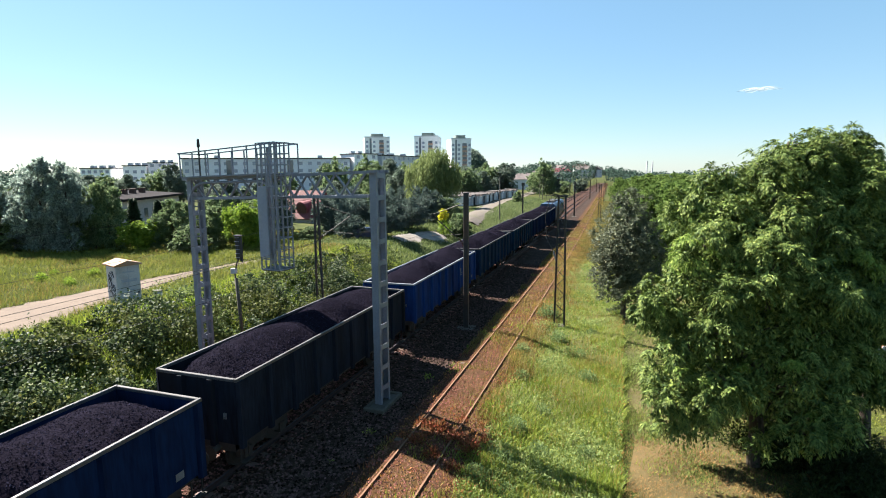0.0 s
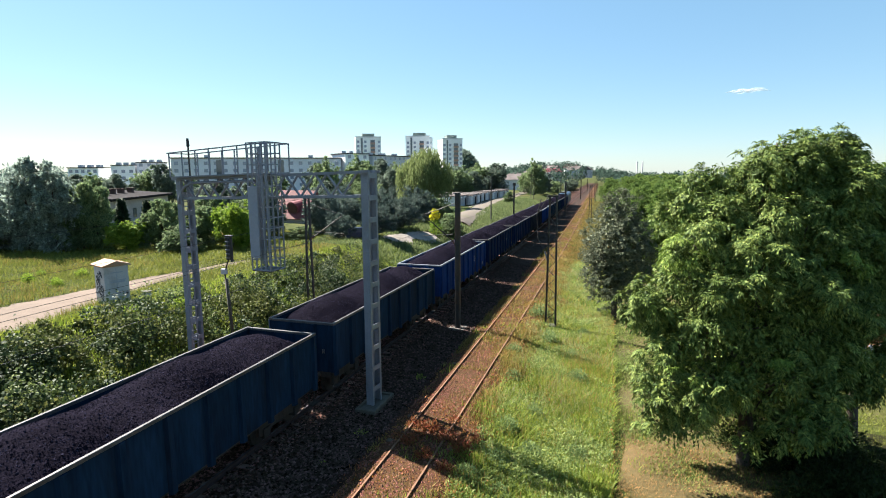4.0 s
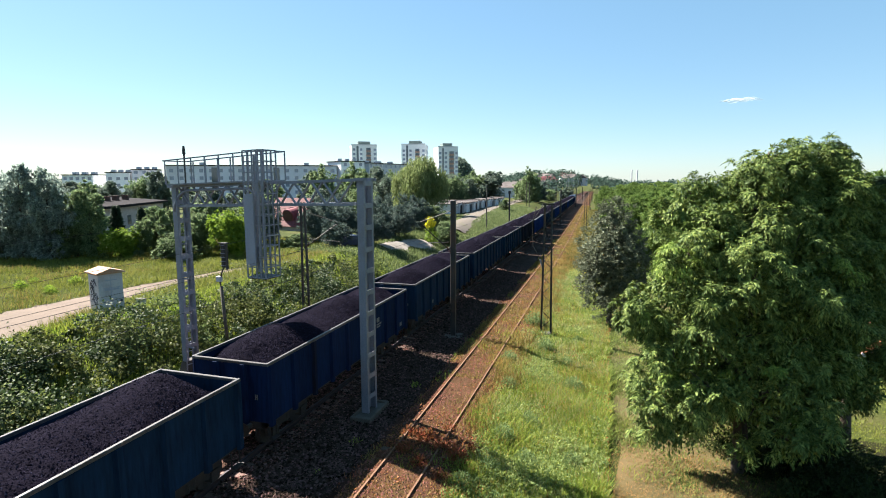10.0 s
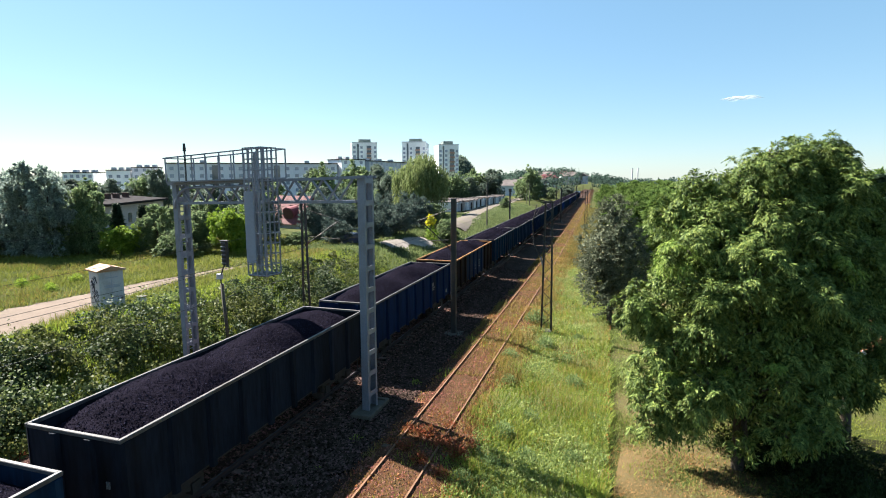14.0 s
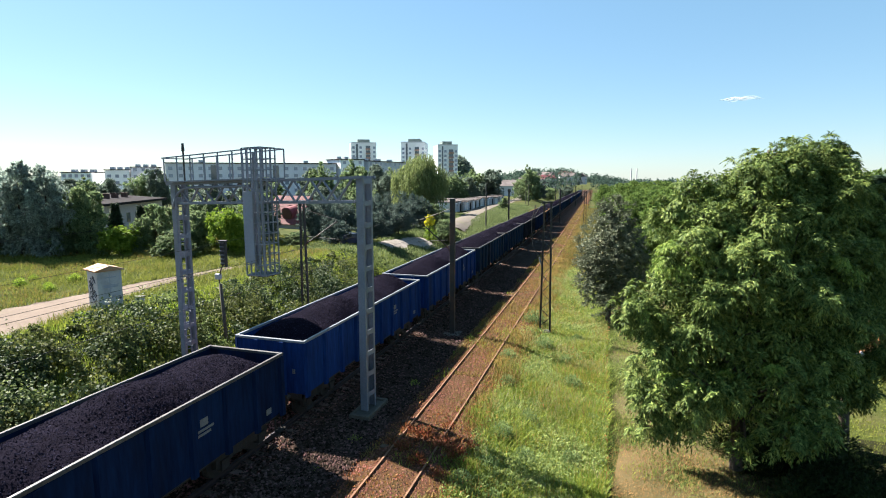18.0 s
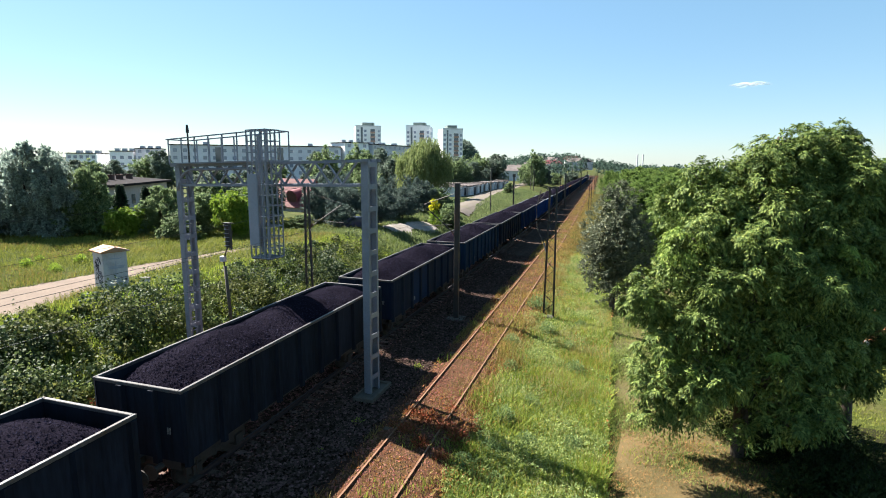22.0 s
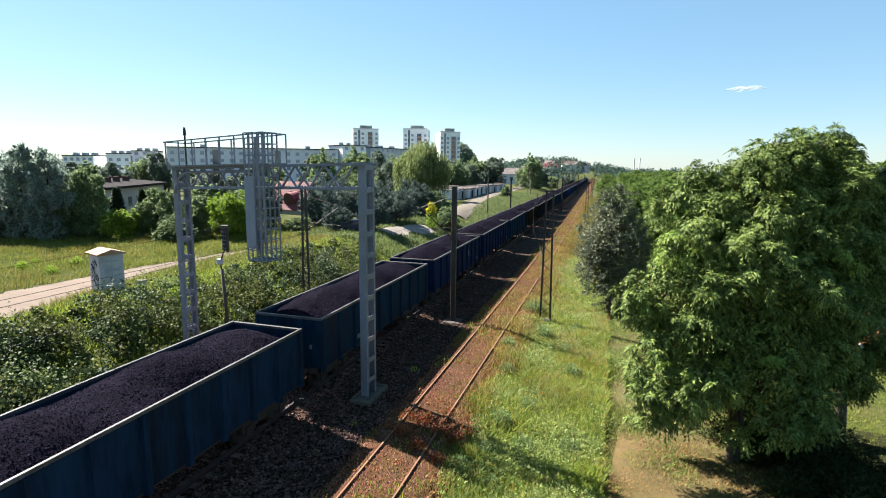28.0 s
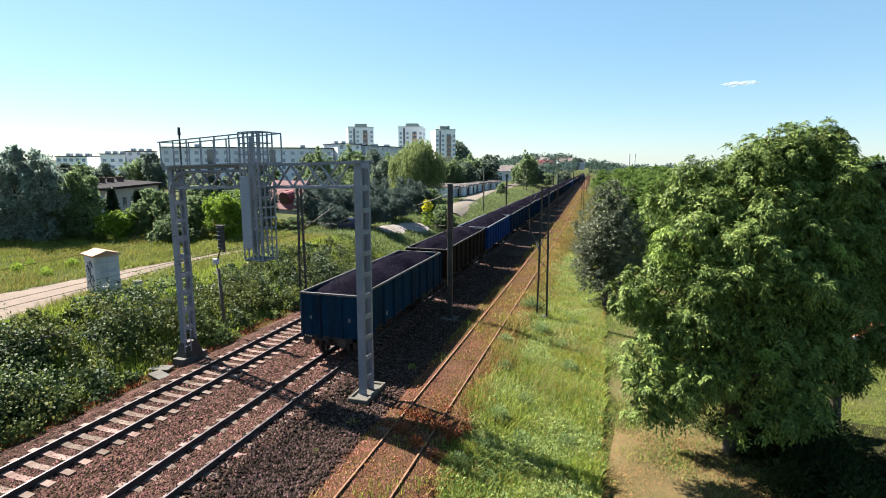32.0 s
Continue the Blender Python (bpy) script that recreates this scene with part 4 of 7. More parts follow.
def tufts(lobes, n_tufts, stems, pairs, stem, leaf, width, rng, droop=0.6, inner=0.8, lift=0.35, shrink=0.55):
    """Branch ends: rosettes of stalks with paired leaflets that arch over and hang."""
    p, d = shell_points(lobes, n_tufts, rng, inner, 1.08)
    p = p + d * (0.34 * rng.random(n_tufts) ** 5)[:, None] * stem / 0.4
    size = np.repeat(rng.uniform(0.6, 1.25, n_tufts), stems)[:, None]
    centre = np.repeat(p, stems, 0) + rng.normal(0, 0.1 * stem, (n_tufts * stems, 3))
    out = unit(np.repeat(d + np.array([0, 0, lift]), stems, 0) + rng.normal(0, 0.75, (n_tufts * stems, 3)))
    base, way, face = [], [], []
    for k in range(pairs):
        t = (k + 0.6) / pairs
        at = centre + out * (stem * t) * size + np.array([0, 0, -1.0]) * (stem * droop * t * t) * size
        along_ = out + np.array([0, 0, -1.0]) * (2 * droop * t)
        side = unit(np.cross(along_, np.array([0, 0, 1.0])) + 1e-4)
        for sgn in ((-1, 1) if k < pairs - 1 else (-0.5, 0, 0.5)):
            base.append(at)
            face.append(np.repeat(d, stems, 0) + np.array([0, 0, 0.35]) + rng.normal(0, 0.5, at.shape))
            way.append(unit(along_) * (0.75 if k < pairs - 1 else 1.2) + side * sgn * 0.8 + np.array([0, 0, -shrink * droop]) + rng.normal(0, 0.12, at.shape))
    base, way, face = np.concatenate(base), np.concatenate(way), np.concatenate(face)
    k = rng.uniform(0.75, 1.2, len(base))
    return leaf_quads(base, way, leaf * k, width * k, rng, 0.15, face)


def clumped(lobes, n_clumps, size, rng, inner=0.75):
    """Smaller leaf clumps over the outside of the lobes, with gaps between them."""
    p, d = shell_points(lobes, n_clumps, rng, inner)
    r = size * rng.uniform(0.55, 1.3, n_clumps)
    return [(*q, k) for q, k in zip(p, r)]


def limbs(s, root, top, lobes, r0, rng, seg=9):
    """A tapered trunk with limbs that reach into the lobes."""
    root, top = Vector(root), Vector(top)
    pts = [root.lerp(top, t) + Vector((rng.normal(0, 0.05), rng.normal(0, 0.05), 0)) * (1 if 0 < t < 1 else 0) for t in np.linspace(0, 1, 6)]
    s.tube([root - Vector((0, 0, 0.15))] + pts, [r0 * 1.35] + [r0 * (1 - 0.75 * t) for t in np.linspace(0, 1, 6)], seg)
    for x, y, z, r in lobes:
        c = Vector((x, y, z))
        a = root.lerp(top, min(0.92, max(0.25, (z - root.z) / max(top.z - root.z, 0.1) * 0.62)))
        mid = a.lerp(c, 0.5) + Vector((0, 0, 0.12 * r))
        s.tube([a, mid, c], [r0 * 0.45, r0 * 0.28, r0 * 0.1], 6)
        for _ in range(3):
            d = Vector(unit(rng.normal(size=3))) * r * 0.8
            s.tube([c.lerp(mid, 0.2), c + d], [r0 * 0.12, r0 * 0.03], 5)
    return s


def make_tree(name, at, lobes, root, top, r0, leaf_mat, leaves, label, category="tree", group="", bark=None):
    rng = np.random.default_rng(abs(hash((round(at[0] * 10), round(at[1] * 10)))) % 99991)
    ob = thing(name, pose(*at), label, category, group)
    part("trunk", limbs(Solid(), root, top, lobes, r0, rng), bark or M_BARK, ob, smooth=True)
    part("crown", quads("crown", leaves(lobes, rng), leaf_mat), leaf_mat, ob)
    return ob


# the large ash beside the mown strip; lobes in the world, the trunk's foot as the origin
ASH_AT = (4.5, 19.7)
ash_z = float(ground_z(*ASH_AT))
ASH_LOBES = [(5.1, 21.2, 9.5, 0.68), (5.15, 21.4, 10.0, 0.46), (4.6, 20.4, 8.8, 0.72), (6.2, 21.8, 9.5, 0.66), (6.4, 22.0, 9.95, 0.4), (4.6, 20.9, 9.2, 0.6), (5.7, 21.6, 9.5, 0.6), (5.8, 21.2, 8.7, 0.92), (3.25, 20.3, 8.85, 0.64), (4.0, 20.4, 8.9, 0.62), (2.5, 20.2, 8.7, 0.6), (1.9, 19.6, 7.9, 0.55),
             (3.1, 19.3, 7.7, 0.8), (4.8, 19.5, 7.8, 0.95), (3.6, 18.7, 7.0, 1.0), (2.4, 18.7, 6.7, 0.87), (1.9, 18.4, 5.7, 0.84), (1.3, 18.3, 4.8, 0.72), (2.9, 17.9, 5.6, 1.0), (4.2, 18.1, 6.2, 1.0),
             (5.7, 19.6, 7.0, 0.95), (5.6, 18.9, 5.5, 1.0), (1.8, 18.0, 3.7, 0.84), (2.7, 17.6, 4.2, 0.9), (2.9, 17.2, 2.9, 0.86), (1.7, 17.6, 2.3, 0.76)]
SKIRT_LOBES = [(1.6, 17.8, 1.4, 0.45), (2.5, 17.4, 1.5, 0.6), (3.8, 17.9, 2.8, 0.74), (5.5, 18.8, 4.0, 0.9), (5.1, 17.7, 2.9, 0.7), (4.5, 18.1, 2.0, 0.55), (1.9, 17.6, 1.2, 0.55), (4.2, 17.8, 0.7, 0.36), (5.3, 17.6, 1.3, 0.42), (6.2, 17.6, 1.6, 0.42)]
SIDE_LOBES = [(7.5, 22.4, 9.5, 0.62), (7.6, 22.5, 9.9, 0.4), (7.0, 22.2, 9.1, 0.72), (8.1, 22.6, 8.8, 0.58), (8.5, 22.8, 7.9, 0.65), (7.2, 21.6, 8.3, 0.95), (8.7, 22.6, 6.9, 0.72), (8.2, 22.0, 6.3, 0.95),
              (7.0, 21.4, 7.6, 1.0), (7.1, 20.7, 6.0, 0.95), (9.0, 22.1, 5.3, 0.8), (7.3, 20.3, 4.4, 0.95), (6.6, 19.4, 3.3, 0.84), (7.9, 20.2, 2.5, 0.8), (9.6, 22.2, 4.6, 0.75),
              (9.0, 20.9, 3.2, 0.7), (11.9, 23.0, 5.0, 1.0)]


LOW_LOBES = [(4.1, 18.4, 4.3, 0.85), (4.9, 19.2, 4.6, 0.9), (3.4, 19.4, 2.2, 0.8), (3.0, 20.0, 2.6, 1.0), (6.2, 19.7, 2.2, 0.8), (5.2, 20.4, 2.3, 1.1), (6.0, 18.5, 1.9, 0.7)]


def with_back(lobes, at, z):
    """Adds the far side of a crown, fuller and lower, and moves it to the trunk's foot."""
    back = [(x + 0.3, y + 2.0, 0.8 * h, 1.2 * r) for x, y, h, r in lobes[1::2] if h > 5.6 or x < 6] + [(x + 0.4, y + 1.2, h - 0.5, 0.85 * r) for x, y, h, r in lobes[::3] if h > 5.6 or x < 6]
    return [(x - at[0], y - at[1], h - z, r) for x, y, h, r in lobes + back]


def ash_leaves(lobes, rng):
    knots = clumped([(x, y, z, 0.86 * r) for x, y, z, r in lobes], 480, 0.3, rng, 0.82)
    tips = tufts(knots, 3000, 11, 4, 0.27, 0.15, 0.03, rng, 0.6, 0.5)
    return np.concatenate([tips, sprays([(x, y, z, 0.92 * r) for x, y, z, r in lobes], 6200, 8, 0.17, 0.058, rng, 0.6, 0.3, 0.05, 0.7)])


ash = make_tree("ash_tree", (*ASH_AT, ash_z), with_back(ASH_LOBES + SKIRT_LOBES + LOW_LOBES, ASH_AT, ash_z), (0, 0, 0), (0.3, 0.9, 8.6), 0.22, M_ASH, ash_leaves, "large leafy green ash tree with drooping narrow leaves", "tree", "ash trees beside the mown strip")
SIDE_AT = (8.6, 22.4)
side_z = float(ground_z(*SIDE_AT))
make_tree("ash_tree", (*SIDE_AT, side_z), with_back(SIDE_LOBES, SIDE_AT, side_z), (0, 0, 0), (0.0, 0.6, 8.2), 0.2, M_ASH, ash_leaves, "leafy ash tree standing close behind its larger neighbour", "tree", "ash trees beside the mown strip")
# a few fresh lime-green shoots among the crown
shoots = [(3.6, 17.0, 3.4, 0.4), (4.6, 17.4, 3.3, 0.3), (6.8, 19.0, 3.3, 0.4), (2.0, 17.1, 2.7, 0.4), (6.9, 20.0, 6.2, 0.4), (5.4, 17.6, 1.3, 0.4), (1.2, 17.7, 5.1, 0.4), (2.0, 17.9, 6.6, 0.4)]
shoot_local = [(x - ASH_AT[0], y - ASH_AT[1], z - ash_z, r) for x, y, z, r in shoots]
part("young_foliage", quads("young_foliage", tufts(shoot_local, 40, 11, 4, 0.3, 0.15, 0.036, np.random.default_rng(4), 0.75, 0.5), M_SHOOT), M_SHOOT, ash, "fresh yellow-green shoots")

# the grey-leaved tree farther along the strip
z2 = float(ground_z(0.2, 38.2))
pear_lobes = [(0, 0, 5.4, 2.05), (0.2, 0.2, 7.1, 1.35), (-0.5, -0.1, 3.4, 1.85), (0.7, 0.1, 3.6, 1.8), (0, 0.3, 2.1, 1.5), (-0.9, 0.2, 4.8, 1.4), (0.9, -0.2, 5.2, 1.5), (0.0, 0.0, 8.0, 0.75)]
make_tree("wild_pear_tree", (0.15, 38.2, z2), pear_lobes, (0, 0, 0), (0.1, 0.1, 6.8), 0.2, M_GREYLEAF,
          lambda lobes, rng: np.concatenate([tufts(lobes, 760, 9, 3, 0.26, 0.11, 0.058, rng, 0.15, 0.8), sprays(lobes, 1500, 7, 0.2, 0.12, rng, 0.2, 0.3, 0.15, 0.8)]), "dense oval tree with dull grey-green leaves")


# trees to copy: broad, tall grey, lime shrub, pine, spruce, willow
def broad_lobes(rng, h, w, n=9, low=0.28):
    out = [(0, 0, h * 0.62, w * 0.36)]
    for i in range(n):
        a = 6.2832 * (i / n) + rng.uniform(-0.3, 0.3)
        z = rng.uniform(low, 0.86) * h
        k = w * 0.5 * math.sqrt(max(0.08, 1 - ((z / h - 0.52) / 0.48) ** 2)) * rng.uniform(0.5, 0.75)
        out.append((k * math.cos(a), k * math.sin(a), z, w * rng.uniform(0.17, 0.27)))
    return out + [(rng.normal(0, 0.05) * w, rng.normal(0, 0.05) * w, h * 0.88, w * 0.16)]


BASE = {}


def base_tree(key, name, h, w, mat, n_sprays, n_leaves, length, width, label, seed, low=0.28, category="tree", group="", droop=0.3, n=9, fill=3):
    rng = np.random.default_rng(seed)
    lobes = broad_lobes(rng, h, w, n, low)
    ob = thing(name, pose(0, -900 - 20 * len(BASE), 0), label, category, group)
    part("trunk", limbs(Solid(), (0, 0, 0), (0, 0, h * 0.7), lobes[:6], 0.022 * h, rng, 7), M_BARK, ob, smooth=True)
    knots = clumped(lobes, 90, 0.07 * w, rng, 0.8)
    knots += [(x * 1.02, y * 1.02, z + 0.05 * h * rng.random(), 0.6 * r) for x, y, z, r in knots[::4]]
    part("crown", quads("crown", np.concatenate([tufts(knots, n_sprays // 5, 8, 3, length * 1.5, length, width * 0.9, rng, droop, 0.5, 0.5), sprays([(x, y, z, 0.95 * r) for x, y, z, r in lobes], n_sprays // fill, n_leaves, length, width, rng, droop, length * 1.6, 0.15, 0.8)]), mat), mat, ob)
    BASE[key] = [ob, h, w, 0]
    return ob


def conifer(key, name, h, w, mat, label, group):
    rng = np.random.default_rng(len(BASE) + 60)
    ob = thing(name, pose(0, -900 - 20 * len(BASE), 0), label, "tree", group)
    part("trunk", Solid().tube([(0, 0, -0.1), (0, 0, h * 0.97)], [0.02 * h, 0.004 * h], 7), M_BARK, ob, smooth=True)
    n = 5200
    t = rng.random(n) ** 0.8
    a = rng.uniform(0, 6.2832, n)
    tier = 0.86 + 0.14 * np.cos(t * 60)
    r = (1 - t) * w / 2 * tier * rng.uniform(0.35, 1.05, n)
    base = np.stack([r * np.cos(a), r * np.sin(a), h * (0.08 + 0.91 * t)], 1)
    way = np.stack([np.cos(a), np.sin(a), np.full(n, -0.35)], 1) + rng.normal(0, 0.3, (n, 3))
    part("crown", quads("crown", leaf_quads(base, way, 0.09 * h * rng.uniform(0.6, 1.1, n), 0.02 * h, rng), mat), mat, ob)
    BASE[key] = [ob, h, w, 0]


base_tree("b", "deciduous_tree", 7.0, 4.6, M_WOODS, 2800, 6, 0.2, 0.12, "leafy green tree at the meadow's edge", 21, 0.12, group="trees at the meadow", n=13, fill=5)
base_tree("g", "tall_maple", 8.4, 5.6, M_MAPLE, 4200, 6, 0.24, 0.15, "tall dark grey-green tree at the meadow's edge", 22, 0.08, group="trees at the meadow", n=15, fill=7)
base_tree("l", "lime_shrub", 3.0, 4.0, M_LIME, 1500, 6, 0.17, 0.11, "bright yellow-green rounded shrub", 23, 0.1, "shrub", group="shrubs at the meadow")
base_tree("p", "pine_tree", 4.2, 4.6, M_PINE, 2300, 7, 0.22, 0.07, "dark blue-green bushy young pine", 24, 0.1, group="pines by the yard", droop=-0.3)
conifer("d", "spruce_tree", 5.0, 2.2, M_NEEDLE, "narrow dark spruce beside the long house", "spruces by the house")
base_tree("f", "woodland_tree", 10.0, 10.0, M_WOODS, 2600, 5, 0.36, 0.25, "round leafy tree among the far houses", 25, 0.2, group="far trees")
base_tree("F", "woodland_tree", 10.0, 9.0, M_DARKWOODS, 2600, 5, 0.36, 0.25, "dark leafy tree among the far houses", 26, 0.2, group="far trees")
base_tree("w", "wood_edge_tree", 9.0, 7.0, foliage("wood_edge_leaf", (0.066, 0.1188, 0.02464), (0.1364, 0.2024, 0.0528), 0.45, 0.5), 3600, 6, 0.22, 0.12, "leafy green tree of the wood beside the line", 27, 0.05, group="wood beside the line")


def plant(key, x, y, h, w):
    ob, h0, w0, used = BASE[key]
    z = float(ground_z(x, y)) - 0.05
    m = pose(x, y, z, 0, 0, (x * 37 + y * 91) % 360)
    if used:
        ob = copy_thing(ob, m)
    else:
        ob.matrix_basis = m
        BASE[key][3] = 1
    k = w / w0
    ob.scale = (k, k, h / h0)
    return ob


for x, y, h, w, key in [(-52.1, 38.3, 8.5, 3.8, "g"), (-49.6, 40.6, 6.5, 2.9, "b"), (-54.7, 37.5, 8.8, 4.4, "g"), (-46.6, 41.2, 2.8, 4.0, "l"), (-48.6, 46.0, 4.9, 2.4, "d"),
                        (-51.4, 45.2, 5.1, 2.2, "d"), (-42.0, 43.0, 5.0, 2.4, "b"), (-46.5, 45.7, 5.1, 3.2, "b"), (-37.0, 45.3, 4.4, 4.2, "l"), (-44.2, 49.6, 5.5, 4.2, "b"),
                        (-34.3, 58.9, 4.6, 4.9, "p"), (-34.5, 65.0, 3.9, 4.8, "p"), (-27.1, 58.6, 3.3, 3.9, "p"), (-27.2, 67.1, 4.0, 4.8, "p"), (-33.5, 73.9, 4.8, 5.3, "p"), (-51.1, 40.2, 6.9, 2.8, "b")]:
    plant(key, x, y, h, w)
for x, y, h, w, key in [(-22.3, 73.5, 3.6, 3.2, "b"), (-29.8, 54.6, 2.8, 3.4, "p"), (-26.0, 79.8, 4.2, 3.6, "b"), (-34.6, 53.8, 1.6, 3.0, "b"),
                        (-42.2, 54.3, 4.5, 4.2, "b"), (-34.4, 95.5, 4.2, 4.6, "b"), (-60.0, 37.0, 6.6, 5.2, "b"), (-58.5, 38.5, 7.0, 5.5, "g"),
                        (-38.5, 49.5, 4.2, 4.0, "b"), (-39.8, 55.0, 5.0, 4.0, "p"), (-30.5, 66.5, 4.4, 4.6, "p"), (-37.5, 68.0, 5.2, 5.0, "p"), (-29.0, 78.0, 4.8, 5.0, "p"), (-30.4, 158.0, 3.4, 2.8, "b"), (-55, 44, 6.5, 5, "b")]:
    plant(key, x, y, h, w)
for n, (x, y, h, w) in enumerate([(-145.5, 114.4, 9.2, 9.5), (-130.9, 108.4, 9.4, 10.3), (-121.4, 105.9, 9.1, 7.1), (-126.7, 120.5, 11.2, 9.5), (-114.1, 113.9, 11.6, 5.9), (-129.8, 140.3, 8.4, 10.7),
                                  (-109.9, 124.9, 6.9, 9.5), (-102.3, 127.1, 6.1, 11.1), (-95.5, 129.3, 6.9, 9.5), (-62.1, 108.4, 10.8, 7.6), (-67.2, 112.0, 9.8, 6.6), (-76.4, 152.2, 13.3, 10.4),
                                  (-71.8, 158.7, 12.3, 10.7), (-62.7, 150.7, 11.0, 8.4), (-62.0, 210.0, 11.0, 13.3), (-60.0, 236.0, 12.5, 14.5), (-51.5, 236.0, 12.5, 11.3), (-38.5, 250.0, 10.4, 10.0)]):
    plant("Ff"[n % 2], x, y, h - (1.5 if x < -90 else 0), w)
for n, (x, y, h, w) in enumerate([(-33.4, 234.2, 14.0, 9.0), (-31.5, 245.4, 8.0, 8.6), (-53.5, 176.0, 8.5, 9.0), (-52.0, 200.0, 9.0, 9.5), (-29.4, 267.8, 6.4, 8.7), (-24.2, 312.1, 6.9, 8.6),
                                  (-51.9, 180.2, 10.4, 9.7), (-60, 140, 9, 9), (-85, 120, 8, 9), (-78, 105, 7, 8), (-70, 95, 6, 7), (-160, 120, 8, 10), (-150, 105, 8.5, 9), (-58, 100, 6, 7), (-52, 108, 6.5, 8), (-90, 105, 6, 8)]):
    plant("fF"[n % 2], x, y, h, w)
for x, y, h, w in [(2.9, 64.1, 8.2, 5.7), (5.5, 80.8, 8.4, 7.1), (5.7, 59.8, 8.7, 6.4), (11.5, 98.6, 8.8, 8.5), (4.3, 106.9, 8.6, 7.3), (9.4, 140.3, 8.9, 9.6), (18.0, 174.8, 9.2, 13.5),
                   (18.4, 132.5, 9.0, 11.4), (14.7, 89.0, 8.9, 9.3), (15.7, 78.7, 8.9, 8.8), (16.4, 68.5, 9.4, 8.2), (5.2, 170.8, 9.4, 9.4), (12.5, 215.4, 9.6, 12.6), (24.6, 261.5, 10.5, 15.2),
                   (3.8, 233.8, 9.5, 10.3), (12.6, 321.4, 11.0, 15.8), (27.9, 368.5, 11.5, 17.9), (19.1, 53.6, 11.2, 6.2), (22.8, 57.8, 10.4, 6.1), (20.6, 64.5, 10.2, 6.9), (22.7, 81.0, 9.4, 8.1)]:
    plant("w", x, y, h, w)
for x, y, h, w in [(1.4, 79.3, 6.5, 5.2), (0.9, 96, 6.2, 5.5), (0.6, 120, 6.8, 6.5), (0, 145, 7.0, 7), (8.8, 70, 8.5, 7), (10, 62, 8.6, 6.5), (7.5, 120, 8.7, 8), (-1.5, 190, 7.5, 8), (9, 52, 7.5, 5.5),
                   (13, 48, 8.0, 5.5), (-2.5, 260, 9, 10), (28, 110, 9.5, 11), (35, 150, 9.8, 12), (40, 200, 10, 14), (6, 49, 6.5, 4.8), (3.2, 52, 6.0, 4.4)]:
    plant("w", x, y, h, w)

for x, y, h, w, key in [(-52.0, 39.4, 3.0, 3.2, "b"), (-45.2, 42.4, 3.9, 2.2, "b"), (-39.6, 41.2, 2.8, 3.4, "b"), (-40.5, 45.0, 4.4, 3.0, "b")]:
    plant(key, x, y, h, w)

# weeping willow
def make_willow():
    rng = np.random.default_rng(31)
    x, y = -43.5, 121.0
    ob = thing("weeping_willow", pose(x, y, float(ground_z(x, y))), "broad weeping willow with pale green hanging foliage", "tree")
    lobes = [(0, 0, 9.6, 4.2), (-3.6, 0, 8.6, 3.2), (3.4, 0.4, 9.0, 3.3), (0.4, -2.5, 8.4, 3.4), (-1.4, 2.5, 9.0, 3.2), (1.2, 0, 12.0, 2.6)]
    part("trunk", limbs(Solid(), (0, 0, 0), (0, 0, 9), lobes, 0.45, rng), M_BARK, ob, smooth=True)
    p, d = shell_points(lobes, 3000, rng, 0.7)
    up = p[:, 2] > 6.0
    p = p[up]
    n, k = len(p), 9
    drop = rng.uniform(1.5, 5.8, n)
    t = np.linspace(0, 1, k)
    base = p[:, None] + np.array([0, 0, -1.0]) * (t[None, :, None] * drop[:, None, None]) + rng.normal(0, 0.12, (n, k, 3))
    way = np.array([0, 0, -1.0]) + rng.normal(0, 0.28, (n * k, 3))
    part("crown", quads("crown", leaf_quads(base.reshape(-1, 3), way, rng.uniform(0.5, 0.95, n * k), 0.2, rng), M_WILLOW), M_WILLOW, ob)


make_willow()
conifer("s", "garden_spruce", 9.5, 4.0, M_NEEDLE, "dark pointed spruce behind the big tree", "")
plant("s", 15.6, 38.6, 10.3, 4.6)


# low growth: brambles on the bank, grass, weeds
def scatter(n, x0, x1, y0, y1, rng, power=1.0, keep=None):
    """Places on the ground, thicker near the camera's end of the strip."""
    y = y0 + (y1 - y0) * rng.random(n) ** power
    x = rng.uniform(x0, x1, n)
    if keep is not None:
        k = keep(x, y, rng)
        x, y = x[k], y[k]
    x = x + bend(y)
    return np.stack([x, y, ground_z(x, y)], 1)


def patchy(x, y, s, seed=0.0):
    return np.sin(x * s + 1.7 * np.sin(y * s * 0.6 + seed)) * np.sin(y * s * 0.9 + 1.3 * np.sin(x * s * 0.7 + seed * 2))


